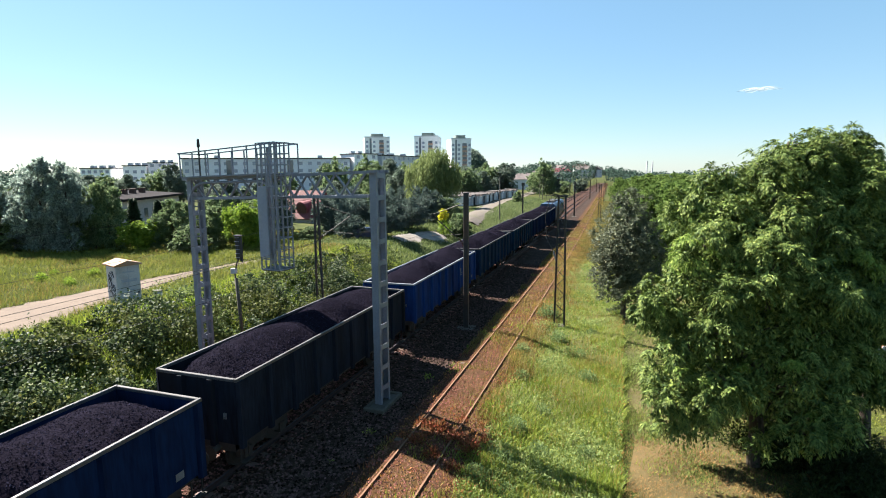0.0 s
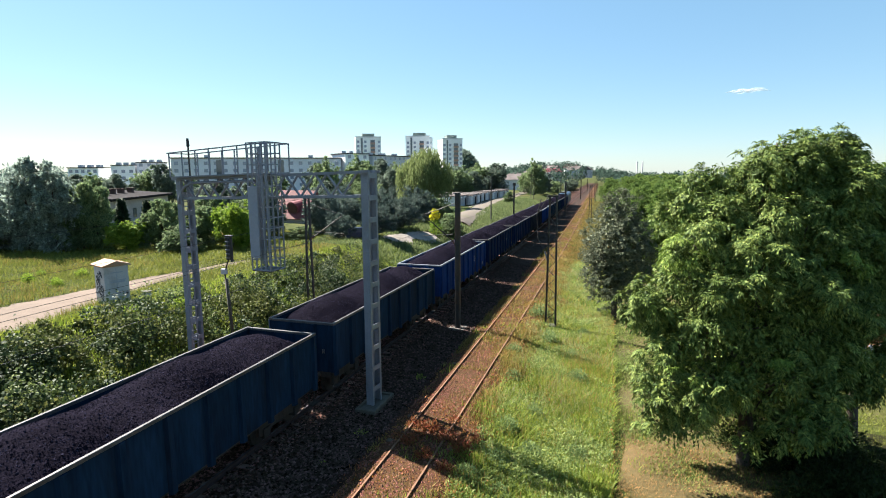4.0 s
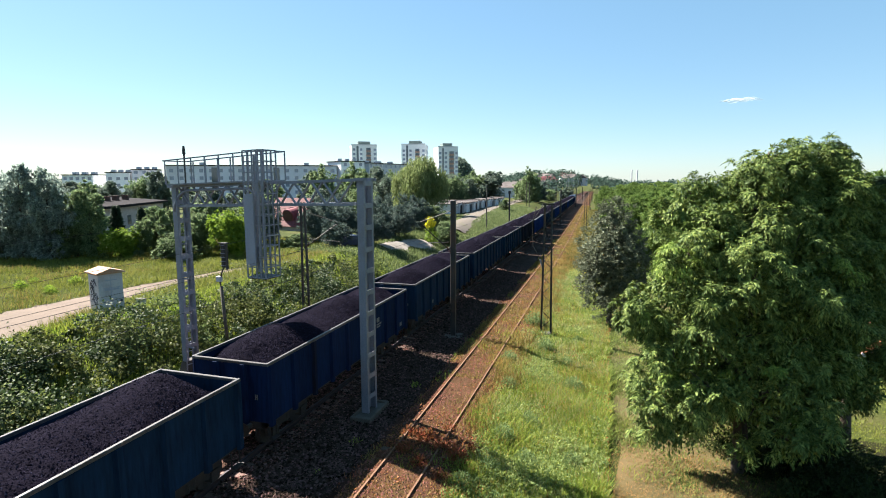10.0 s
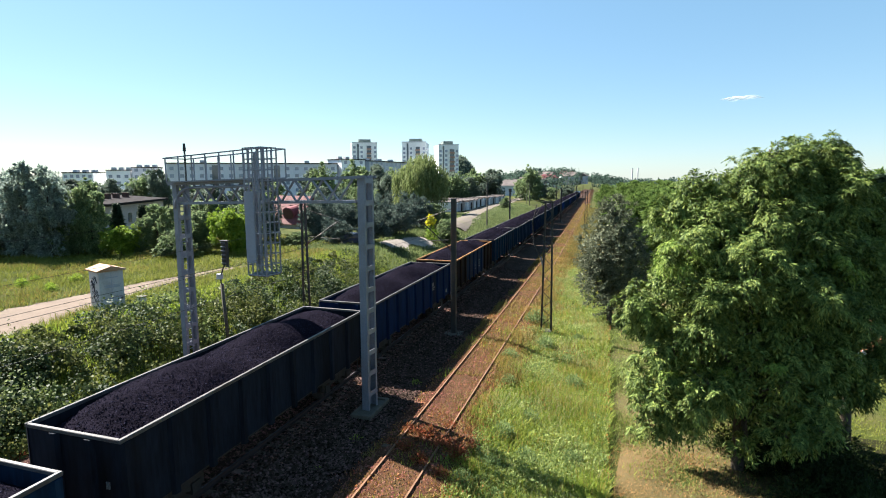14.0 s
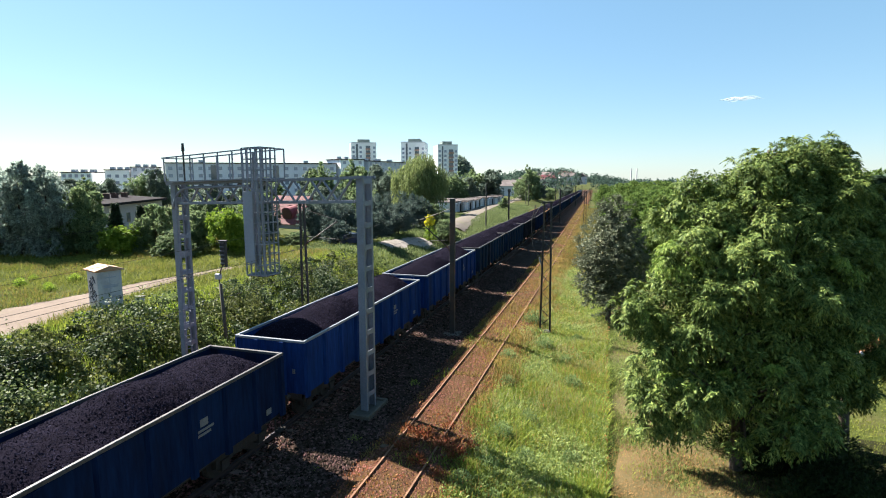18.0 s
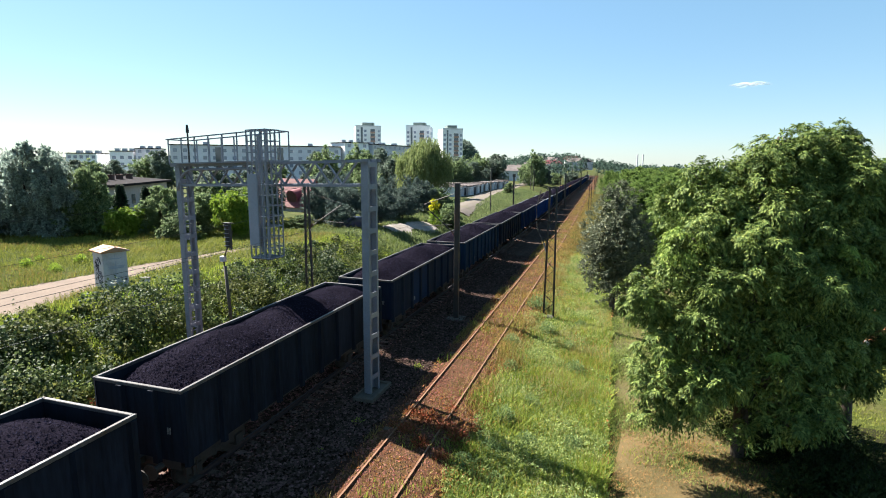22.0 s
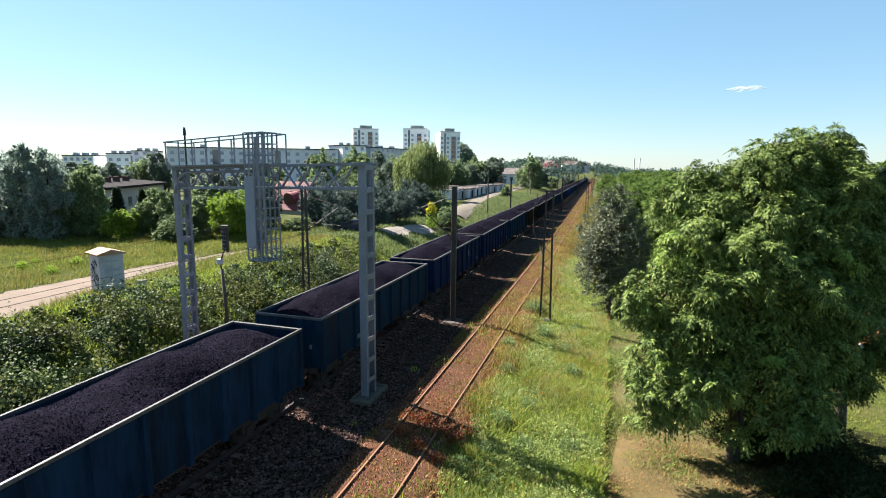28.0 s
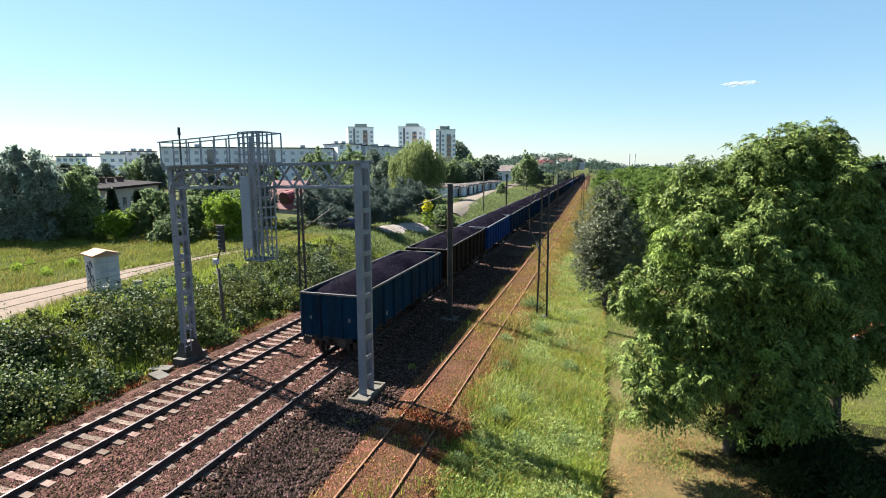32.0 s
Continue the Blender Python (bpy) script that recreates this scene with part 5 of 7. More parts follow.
def bramble_bank(seed, n_mounds, n, share, x0, x1):
    rng = np.random.default_rng(seed)
    c = scatter(n_mounds, x0, x1, 6, 47, rng, 1.25, lambda x, y, g: (g.random(len(x)) < 1.1 - 0.8 * smooth(-23.0, -26.5, x)) & (patchy(x, y, 0.75, share) > -0.2))
    r = rng.uniform(0.45, 1.65, len(c)) ** 1.3 * (0.85 + 0.35 * patchy(c[:, 0], c[:, 1], 0.9, share))
    r *= (0.4 + 0.6 * smooth(-19.3, -21.0, c[:, 0] - bend(c[:, 1]))) * (1 - 0.72 * smooth(-23.6, -26.0, c[:, 0] - bend(c[:, 1])))
    knots = rng.normal(size=(len(c), 15, 3))
    d = unit(unit(knots[np.arange(len(c))[:, None], rng.integers(0, 15, (len(c), n))]) + rng.normal(0, 0.2, (len(c), n, 3)))
    d[..., 2] = np.abs(d[..., 2])
    wob = 1 + 0.3 * np.sin(d[..., 0] * 5 + c[:, None, 0]) * np.sin(d[..., 1] * 5 + c[:, None, 1])
    p = c[:, None] + d * (r[:, None] * rng.uniform(0.72, 1.12, (len(c), n)) * wob)[..., None] * np.array([1.15, 1.15, 1.2])
    way = 0.25 * d + rng.normal(0, 0.6, d.shape)
    face = d + np.array([0, 0, 0.15]) + rng.normal(0, 0.42, d.shape)
    k = rng.uniform(0.08, 0.19, len(c) * n)
    return leaf_quads(p.reshape(-1, 3), way.reshape(-1, 3), k, k * 0.8, rng, 0.2, face.reshape(-1, 3))


# the second, dark leaf colour imitates shadowed patches of the bank
for seed, count, mat, words in ((41, 250, M_BRAMBLE, "dense green bramble thicket covering the railway bank"), (42, 200, foliage("shadowed_bramble_leaf", (0.02112, 0.04048, 0.01584), (0.05808, 0.08096, 0.0352), 0.25, 0.5), "darker thicket standing in for shadowed patches on the railway bank"), (43, 110, foliage("pale_bramble_leaf", (0.066, 0.1012, 0.0264), (0.132, 0.1672, 0.0572), 0.4, 0.45), "pale green weeds growing through the thicket")):
    single("bramble_thicket", quads("bramble_thicket", bramble_bank(seed, count, 430, seed * 1.0, -26.8, -19.5), mat), mat, words, "thicket", kind="stuff")


def grass(name, places, h, w, lean, mat, label, rng):
    hh = h * rng.uniform(0.45, 1.2, len(places)) * (0.8 + 0.35 * patchy(places[:, 0], places[:, 1], 0.8, 1.0))
    single(name, quads(name, blade_quads(places, hh, w * rng.uniform(0.7, 1.3, len(places)), lean * hh, rng), mat), mat, label, "grass", kind="stuff")


def raised(p, dz):
    p = p.copy()
    p[:, 2] += dz
    return p


r1 = np.random.default_rng(51)
lush = lambda x, y, rng: (x > -5.0 - 0.5 * smooth(16, 26, y) - 0.9 * patchy(x, y, 0.8, 5.0)) & (rng.random(len(x)) < 0.35 + 0.65 * (patchy(x, y, 0.55, 2.0) > -0.35)) & ~((y > 30) & (x < -1.5) & (rng.random(len(x)) < 0.55))
grass("tall_grass", scatter(200000, -6.0, 0.35, 8, 62, r1, 1.7, lush), 0.34, 0.03, 1.5, M_GRASS, "lush tall green grass beside the disused track", r1)
grass("deep_grass", scatter(90000, -4.9, 0.35, 8, 62, r1, 1.7, lambda x, y, rng: rng.random(len(x)) < 0.08 + 0.92 * smooth(0.0, 0.4, patchy(x, y, 1.1, 8.0))), 0.33, 0.035, 1.6, M_DEEPGRASS, "darker green grass tufts beside the disused track", r1)
grass("seed_grass", scatter(34000, -4.6, 0.2, 8, 55, r1, 1.6, lambda x, y, rng: patchy(x, y, 0.9, 3.3) > -0.1), 0.42, 0.02, 1.1, M_SEED, "pale flowering grass heads above the green", r1)
def herbs(name, places, leaf, lift, mat, label, rng):
    """Small broad leaves standing at all angles over the grass."""
    p = places.copy()
    p[:, 2] += rng.uniform(0.05, lift, len(p)) * (0.7 + 0.5 * patchy(p[:, 0], p[:, 1], 1.4, 3.0))
    k = leaf * rng.uniform(0.6, 1.4, len(p))
    single(name, quads(name, leaf_quads(p, rng.normal(0, 1, (len(p), 3)) + np.array([0, 0, 0.5]), k, k * 0.42, rng), mat), mat, label, "weeds", kind="stuff")


herbs("herb_leaves", scatter(120000, -4.9, 0.35, 8, 60, r1, 1.6, lambda x, y, rng: (x > -4.4 - 0.6 * patchy(x, y, 0.9, 5.0)) & (rng.random(len(x)) < 0.25 + 0.75 * smooth(-0.3, 0.4, patchy(x, y, 0.7, 2.0)))), 0.095, 0.42, foliage("herb_leaf", (0.132, 0.1848, 0.0528), (0.264, 0.3256, 0.1144), 0.4, 0.5), "pale green broad-leaved weeds among the grass", r1)
herbs("rusty_herbs", scatter(70000, -7.6, 0.4, 8, 70, r1, 1.3, lambda x, y, rng: (rng.random(len(x)) < 0.8 * smooth(-3.6, -5.2, x) + smooth(0.1, 0.4, x) + smooth(0.3, 0.8, patchy(x, y, 0.8, 7.7)))), 0.1, 0.34, foliage("rusty_herb_leaf", (0.1672, 0.0792, 0.02464), (0.3168, 0.176, 0.0572), 0.35, 0.5), "rust and straw coloured weeds along the grass edges", r1)
dry = lambda x, y, rng: rng.random(len(x)) < 0.25 + 0.75 * smooth(-0.2, 0.5, patchy(x, y, 0.42, 4.0)) * smooth(14, 30, y)
grass("dry_grass", scatter(80000, -5.6, 0.3, 9, 95, r1, 1.4, dry), 0.4, 0.022, 0.6, M_DRYGRASS, "straw-coloured dry grass among the green", r1)
tan = lambda x, y, rng: rng.random(len(x)) < smooth(23, 17, y + 1.6 * patchy(x, y, 1.1, 2.0))
grass("short_grass", scatter(230000, 0.3, 6.6, 8, 62, r1, 1.6, lambda x, y, rng: ~tan(x, y, rng)), 0.1, 0.028, 1.4, foliage("short_grass_leaf", (0.088, 0.1232, 0.0264), (0.176, 0.2112, 0.0572), 0.3), "short green grass of the mown strip", r1)
grass("straw_grass", scatter(110000, 0.3, 7.0, 6, 30, r1, 1.3, tan), 0.07, 0.022, 1.8, foliage("straw_leaf", (0.1848, 0.1144, 0.0396), (0.2816, 0.176, 0.066), 0.25, 0.5), "trodden straw-coloured grass beside the trees", r1)
grass("strip_tufts", scatter(16000, 0.3, 6.0, 8, 60, r1, 1.4, lambda x, y, rng: patchy(x, y, 1.6, 7.0) > 0.35), 0.2, 0.024, 1.0, M_GRASS, "longer green tufts in the mown strip", r1)
meadow_keep = lambda x, y, rng: (np.abs(x + bend(y) - np.interp(y, [6, 12, 17.5, 21.5, 25, 28.5, 33, 37, 40], [-29.8, -30.2, -30.6, -31.1, -31.6, -31.6, -31.5, -30.9, -30.4])) > np.interp(y, [12, 21.5, 28.5, 33, 37, 41], [2.9, 2.4, 1.3, 0.95, 0.5, 0.0])) & (rng.random(len(x)) < 0.9)
grass("meadow_grass", scatter(210000, -60, -26.6, 6, 62, r1, 1.0, meadow_keep), 0.4, 0.032, 1.3, foliage("meadow_leaf", (0.09856, 0.1249, 0.0183), (0.1901, 0.2006, 0.04224), 0.35, 0.35), "tall yellow-green meadow grass", r1)
grass("meadow_straw", scatter(60000, -60, -26.6, 6, 62, r1, 1.0, lambda x, y, rng: meadow_keep(x, y, rng) & (patchy(x, y, 0.35, 2.2) > 0.0)), 0.5, 0.026, 1.0, foliage("meadow_straw_leaf", (0.1445, 0.108, 0.03), (0.2635, 0.192, 0.06375), 0.35, 0.4), "ochre seeding grass in the meadow", r1)
road_free = lambda x, y, rng: (np.abs(x + bend(y) - np.interp(y, [87, 95, 105, 130, 155, 200], [-24.6, -26.2, -28.2, -31.9, -34.9, -38.8])) > np.where(y > 86, 1.7, 0)) & ~((y > 57) & (y < 71) & (np.abs(x + bend(y) + 25.6 - 0.158 * (y - 58.6)) < 1.3))
grass("bank_grass", scatter(60000, -27.3, -19.6, 6, 56, r1, 1.2, lambda x, y, rng: y < 57), 0.34, 0.04, 0.9, M_GRASS, "bright grass growing between the brambles", r1)
grass("verge_grass", scatter(60000, -32, -19.4, 50, 190, r1, 1.5, road_free), 0.5, 0.09, 0.6, foliage("verge_leaf", (0.085, 0.12, 0.042), (0.17, 0.205, 0.088), 0.4, 0.4), "bright green verge grass beside the far line", r1)
grass("far_strip_grass", scatter(26000, -4.6, 3, 60, 210, r1, 1.4), 0.5, 0.09, 0.6, foliage("strip_leaf", (0.1042, 0.1042, 0.02605), (0.1954, 0.1693, 0.05861), 0.3), "dry grass strip beside the far line", r1)
grass("old_track_grass", raised(scatter(64000, -7.7, -4.0, 8, 90, r1, 1.4, lambda x, y, rng: (rng.random(len(x)) < smooth(-0.3, 0.5, patchy(x, y, 0.75, 9.0))) & (np.abs(np.abs(x - X3) - 0.753) > 0.09)), 0.16), 0.22, 0.034, 1.4, foliage("trodden_weed", (0.1144, 0.0968, 0.02464), (0.2376, 0.176, 0.0528), 0.3, 0.5), "yellowish low weeds over the disused track", r1)
grass("overgrown_track", raised(scatter(52000, -7.0, -3.6, 24, 240, r1, 1.9, lambda x, y, rng: (rng.random(len(x)) < 0.25 + 0.75 * smooth(26, 48, y + 6 * patchy(x, y, 0.5, 4.4))) & (np.abs(np.abs(x - X3) - 0.753) > 0.1)), 0.15), 0.3, 0.05, 0.9, foliage("straw_weed", (0.125, 0.1, 0.026), (0.25, 0.185, 0.055), 0.35, 0.5), "straw-coloured growth closing over the disused track", r1)
grass("rail_side_grass", raised(scatter(26000, X3 + 0.45, X3 + 1.5, 8, 80, r1, 1.5, lambda x, y, rng: patchy(x, y, 0.8, 11.0) > 0.05), 0.1), 0.32, 0.026, 1.0, M_DRYGRASS, "dry grass leaning over the disused rail", r1)
grass("garden_lawn", scatter(26000, 8.8, 18.0, 21, 34, r1, 1.2), 0.09, 0.03, 1.2, foliage("lawn_leaf", (0.11, 0.14, 0.02), (0.2, 0.22, 0.045), 0.4, 0.4), "short sunlit garden lawn behind the trees", r1)
weed_keep = lambda x, y, rng: rng.random(len(x)) < 0.08 + 0.9 * smooth(0.15, 0.6, patchy(x, y, 0.8, 3.0))


grass("rust_weeds", raised(scatter(12000, -7.8, -4.2, 8, 60, r1, 1.5, weed_keep), 0.2), 0.16, 0.03, 0.8, M_SORREL, "reddish dry weeds on the disused track", r1)
grass("track_weeds", raised(scatter(9000, -7.7, -4.2, 9, 80, r1, 1.3, lambda x, y, rng: patchy(x, y, 1.1, 6.0) > 0.55), 0.22), 0.3, 0.03, 0.7, M_GRASS, "green weeds growing through the disused track", r1)
grass("red_verge", raised(scatter(7000, -19.9, -18.9, 7, 45, r1, 1.4), 0.06), 0.16, 0.03, 0.8, M_SORREL, "reddish sorrel along the foot of the bank", r1)


def clump(name, places, n, size, leaf, mat, label, seed, category="weed", group=""):
    """Leafy weed clumps, each a thing of its own sharing one mesh."""
    rng = np.random.default_rng(seed)
    d = unit(rng.normal(size=(n, 3)))
    d[:, 2] = np.abs(d[:, 2]) * 1.3
    p = d * (size * rng.uniform(0.25, 1, n))[:, None]
    me = quads(name, leaf_quads(p, d + rng.normal(0, 0.5, (n, 3)) + np.array([0, 0, -0.2]), leaf * rng.uniform(0.7, 1.3, n), leaf * 0.45, rng), mat)
    for i, (x, y, k) in enumerate(places):
        ob = single(name, me, mat, label, category, at=pose(x, y, float(ground_z(x, y)) - 0.03, 0, 0, i * 77), group=group)
        ob.scale = (k, k, k)


clump("weed_clump", [(-3.6, 16.6, 0.55), (-2.6, 17.9, 0.5), (-4.2, 15.4, 0.5), (-2.2, 13.6, 0.5), (-3.1, 15.0, 0.45), (-4.6, 35.2, 0.9), (-3.4, 30.5, 0.7), (-1.4, 25.5, 0.6), (-4.9, 27.5, 0.6), (-2.9, 21.0, 0.5), (-1.0, 18.4, 0.45), (-3.6, 19.0, 0.6), (-0.6, 14.6, 0.5), (-2.0, 29.0, 0.45), (-0.4, 21.8, 0.4), (-4.3, 24.0, 0.5), (-3.0, 12.4, 0.6), (-1.6, 33.0, 0.5)], 900, 0.85, 0.16, foliage("weed_leaf", (0.0968, 0.1496, 0.0528), (0.1936, 0.2552, 0.1056)), "leafy green weed clump in the grass", 61, group="weed clumps in the grass")
clump("rust_clump", [(-6.2, 17.6, 1.2), (-5.4, 17.2, 1.1), (-6.9, 17.9, 0.9), (-4.8, 16.7, 1.1), (-5.8, 15.9, 1.0), (-6.6, 16.6, 1.0), (-5.0, 15.4, 0.8), (-7.2, 16.9, 0.7), (-5.6, 18.6, 0.8), (-4.4, 17.6, 0.7), (-6.0, 14.8, 0.6)], 800, 0.45, 0.11, M_SORREL, "dead rust-brown brushwood on the disused track", 62, group="dead brushwood")
yb = make_tree("yellow_bush", (-23.9, 70.5, float(ground_z(-23.9, 70.5))), [(0, 0, 3.2, 0.3), (0.35, 0, 2.7, 0.28), (-0.25, 0, 2.5, 0.26)], (0, 0, 0), (0, 0, 2.4), 0.06, M_YELLOW, lambda lobes, rng: sprays(lobes, 110, 6, 0.2, 0.12, rng, 0.2, 0.2, 0.4), "slender shrub with a bright yellow flowering top", "bush")
part("lower_foliage", quads("lower_foliage", sprays([(0, 0, 1.6, 0.6), (0.2, 0, 0.8, 0.8)], 220, 6, 0.2, 0.1, np.random.default_rng(3), 0.3, 0.2, 0.3), M_LIME), M_LIME, yb, "green lower leaves")
clump("meadow_weed", [(-36.5, 26.5, 0.6), (-38, 29.5, 0.7), (-35.5, 30.5, 0.5), (-33.8, 27.5, 0.5), (-40, 27, 0.7), (-37.6, 27.2, 0.4), (-41.5, 29.0, 0.5), (-25.5, 22.4, 0.7), (-24.6, 25.2, 0.8), (-27.0, 21.2, 0.6)], 500, 0.7, 0.2, M_LIME, "fresh yellow-green weed in the meadow", 64, group="weeds in the meadow")
clump("ballast_weed", [(-8.4, 22.5, 0.6), (-8.6, 16.8, 0.55), (-7.3, 31.0, 0.6), (-7.6, 26.5, 0.4), (-5.2, 23.4, 0.5), (-8.9, 14.6, 0.4)], 260, 0.5, 0.16, M_GRASS, "green weed tuft growing in the ballast", 65, group="weeds in the ballast")


# loose ballast stones
def stones(n, x0, x1, y0, y1, top, seed, mat, name, label, size=1.0, keep=None):
    rng = np.random.default_rng(seed)
    y = y0 + (y1 - y0) * rng.random(n) ** 1.5
    x = rng.uniform(x0, x1, n)
    if keep is not None:
        k = keep(x, y, rng)
        x, y = x[k], y[k]
        n = len(x)
    z = top(x) + fall(y)
    x = x + bend(y)
    r = rng.uniform(0.028, 0.075, n) * size
    a = rng.uniform(0, 6.2832, n)
    v = np.zeros((n, 5, 3))
    for k in range(4):
        ang = a + k * 1.5708 + rng.normal(0, 0.25, n)
        v[:, k] = np.stack([x + r * np.cos(ang) * rng.uniform(0.7, 1.2, n), y + r * np.sin(ang) * rng.uniform(0.7, 1.2, n), z - 0.01 + 0 * r], 1)
    v[:, 4] = np.stack([x + rng.normal(0, 0.008, n), y + rng.normal(0, 0.008, n), z + r * 0.5], 1)
    b = np.arange(n)[:, None] * 5
    f = np.concatenate([b + np.array([k, (k + 1) % 4, 4]) for k in range(4)])
    me = bpy.data.meshes.new(name)
    me.from_pydata(v.reshape(-1, 3).tolist(), [], f.tolist())
    me.materials.append(mat)
    tagged(new(name, me), label, "ballast", kind="stuff")


stones(80000, -18.4, -7.7, 6, 60, lambda x: np.interp(x, [-18.6, -17.95, -10.3, -9.5, -8.9, -7.6], [-0.42, -0.2, -0.2, -0.4, -0.42, -0.42]), 71, M_STONE, "ballast_stones", "loose brown and grey crushed stones of the track bed", 1.0, lambda x, y, g: g.random(len(x)) < 0.35 + 0.65 * smooth(-9.9, -11.7, x))
stones(21000, -7.7, -4.3, 6, 55, lambda x: np.interp(x, [-7.9, -7.5, -7.0, -5.2, -4.4, -3.9], [-0.62, -0.38, -0.3, -0.3, -0.42, -0.66]), 72, surface("rusty_stone", (0.07, 0.028, 0.016), (0.2, 0.09, 0.06), 2, 12, 0.95, 0.0, island=0.5), "rusty_stones", "rust-stained loose stones of the disused track")

# coal and grit spilled beside the running track, in front of the gantry leg
BED = lambda x: np.interp(x, [-18.6, -17.95, -10.3, -9.5, -8.9, -7.6], [-0.42, -0.2, -0.2, -0.4, -0.42, -0.42])
# along the rest of the shoulder the dark stones stand in for shade
stones(44000, -11.6, -7.7, 6, 55, lambda x: BED(x) + 0.06, 73, surface("coal_and_shade_stone", (0.0096, 0.007, 0.00585), (0.0992, 0.0672, 0.0546), 3, 9, 0.9, 0.0, island=0.9, spec=0.015), "coal_spill", "dark spilled coal and grit, with stones dark for shade along the shoulder", 1.15,
       lambda x, y, g: g.random(len(x)) < 0.4 * smooth(-11.7, -10.2, x) + 0.6 * np.exp(-((x + 9.2 - 0.12 * (y - 14)) / 0.75) ** 2) * smooth(21, 17, y))


# undergrowth below the ash trees; shrubs added, leaves very dark, to deepen the shade
clump("elder_shrub", [(6.8, 17.9, 0.7), (7.7, 17.6, 0.8), (9.4, 17.0, 0.9), (8.8, 16.2, 0.6), (6.364, 13.62, 0.74), (7.696, 13.02, 0.814), (7.104, 16.28, 0.888), (8.88, 13.91, 0.888), (8.288, 11.54, 0.814), (5.624, 17.39, 0.74), (9.768, 12.14, 0.888), (4.4, 24.6, 1.3), (6.4, 25.8, 1.5), (7.4, 23.2, 1.1), (9.2, 19.0, 0.7), (10.0, 20.0, 0.7), (11.4, 20.6, 0.9), (8.4, 20.4, 0.6), (5.2, 19.6, 0.6), (6.0, 20.6, 0.8), (7.0, 19.8, 0.8), (5.6, 21.8, 0.9), (7.8, 21.6, 0.9), (4.3, 21.0, 0.6), (6.4, 18.8, 0.6), (7.6, 18.7, 0.7), (9.0, 15.2, 0.8), (7.9, 15.0, 0.7), (10.2, 17.6, 0.9)], 1500, 1.25, 0.16, foliage("shade_dark_elder_leaf", (0.01408, 0.0264, 0.00704), (0.0352, 0.0528, 0.01584), 0.3), "leafy shrub coloured dark for the shade of the ash trees", 66, "shrub", "shrubs under the ash trees")


# ---- masts, wires and lineside things ----
def lattice_mast(x, y, z1, w0, w1, label, arm=None, group="catenary masts", dark=True):
    z0 = float(ground_z(x, y)) if x < -19.3 or x > -4.5 else -0.5 + float(fall(y))
    mat = M_DARKSTEEL
    ob = thing("catenary_mast", pose(x, y, z0), label, "catenary mast", group)
    h = z1 - z0
    for sx in (-1, 1):
        part("post", Solid().beam((sx * w0 / 2, 0, 0), (sx * w1 / 2, 0, h), 0.12, 0.11), mat, ob)
    k, z = 0, 0.4
    while z < h - 0.5:
        wa, wb = w0 + (w1 - w0) * z / h, w0 + (w1 - w0) * (z + 0.55) / h
        s = 1 if k % 2 else -1
        part("brace", Solid().beam((s * wa / 2, 0, z), (-s * wb / 2, 0, z + 0.55), 0.035), mat, ob)
        z, k = z + 0.55, k + 1
    part("footing", Solid().box(-0.35, -0.35, -0.4, 0.35, 0.35, 0.12), M_CONCRETE, ob, "concrete footing", bevel=0.03)
    if arm:
        arm(ob, h, mat)
    return ob


def tube_mast(x, y, z1, r, label, arm=None, group="catenary masts"):
    z0 = float(ground_z(x, y)) if x < -19.3 or x > -4.5 else -0.5 + float(fall(y))
    ob = thing("catenary_mast", pose(x, y, z0), label, "catenary mast", group)
    h = z1 - z0
    part("post", Solid().box(-r, -r * 0.8, 0, r, r * 0.8, h), M_DARKSTEEL, ob, bevel=0.02)
    part("footing", Solid().box(-0.55, -0.55, -0.4, 0.55, 0.55, 0.14), M_CONCRETE, ob, "concrete footing", bevel=0.04)
    if arm:
        arm(ob, h, M_DARKSTEEL)
    return ob


def cantilever(side, reach):
    def build(ob, h, mat):
        part("strut", Solid().tube([(0, 0, h * 0.62), (side * reach, 0, h * 0.83)], 0.035, 6), mat, ob, "slanting bracket tube")
        part("stay", Solid().tube([(0, 0, h * 0.93), (side * reach, 0, h * 0.84)], 0.022, 6), mat, ob)
        part("steady_arm", Solid().tube([(side * 0.3, 0, h * 0.7), (side * reach * 1.05, 0, h * 0.685)], 0.02, 6), mat, ob)
        ins = Solid()
        for k in range(4):
            ins.tube([(side * (0.16 + 0.07 * k), 0, h * (0.625 + 0.012 * k)), (side * (0.2 + 0.07 * k), 0, h * (0.629 + 0.012 * k))], 0.07, 10)
        part("insulator", ins, surface("porcelain", (0.096, 0.04, 0.024), (0.16, 0.072, 0.04), 3, 20, 0.25, 0.0), ob, "brown porcelain insulator")
    return build


def head_bracket(ob, h, mat):
    part("head_frame", Solid().box(-0.34, -0.05, h - 0.06, 0.34, 0.05, h + 0.04), mat, ob)
    part("strut", Solid().tube([(-0.2, 0, h * 0.52), (-0.9, 0, h * 0.68), (-1.0, 0, h * 0.85), (-0.75, 0, h * 0.98)], 0.025, 6), mat, ob, "curved bracket tube")
    part("stay", Solid().tube([(-0.3, 0, h), (-1.0, 0, h * 0.86)], 0.02, 6), mat, ob)
    part("insulator", Solid().tube([(-0.25, 0, h * 0.5), (-0.45, 0, h * 0.58)], 0.06, 8), M_WHITEMARK, ob, "pale insulator")


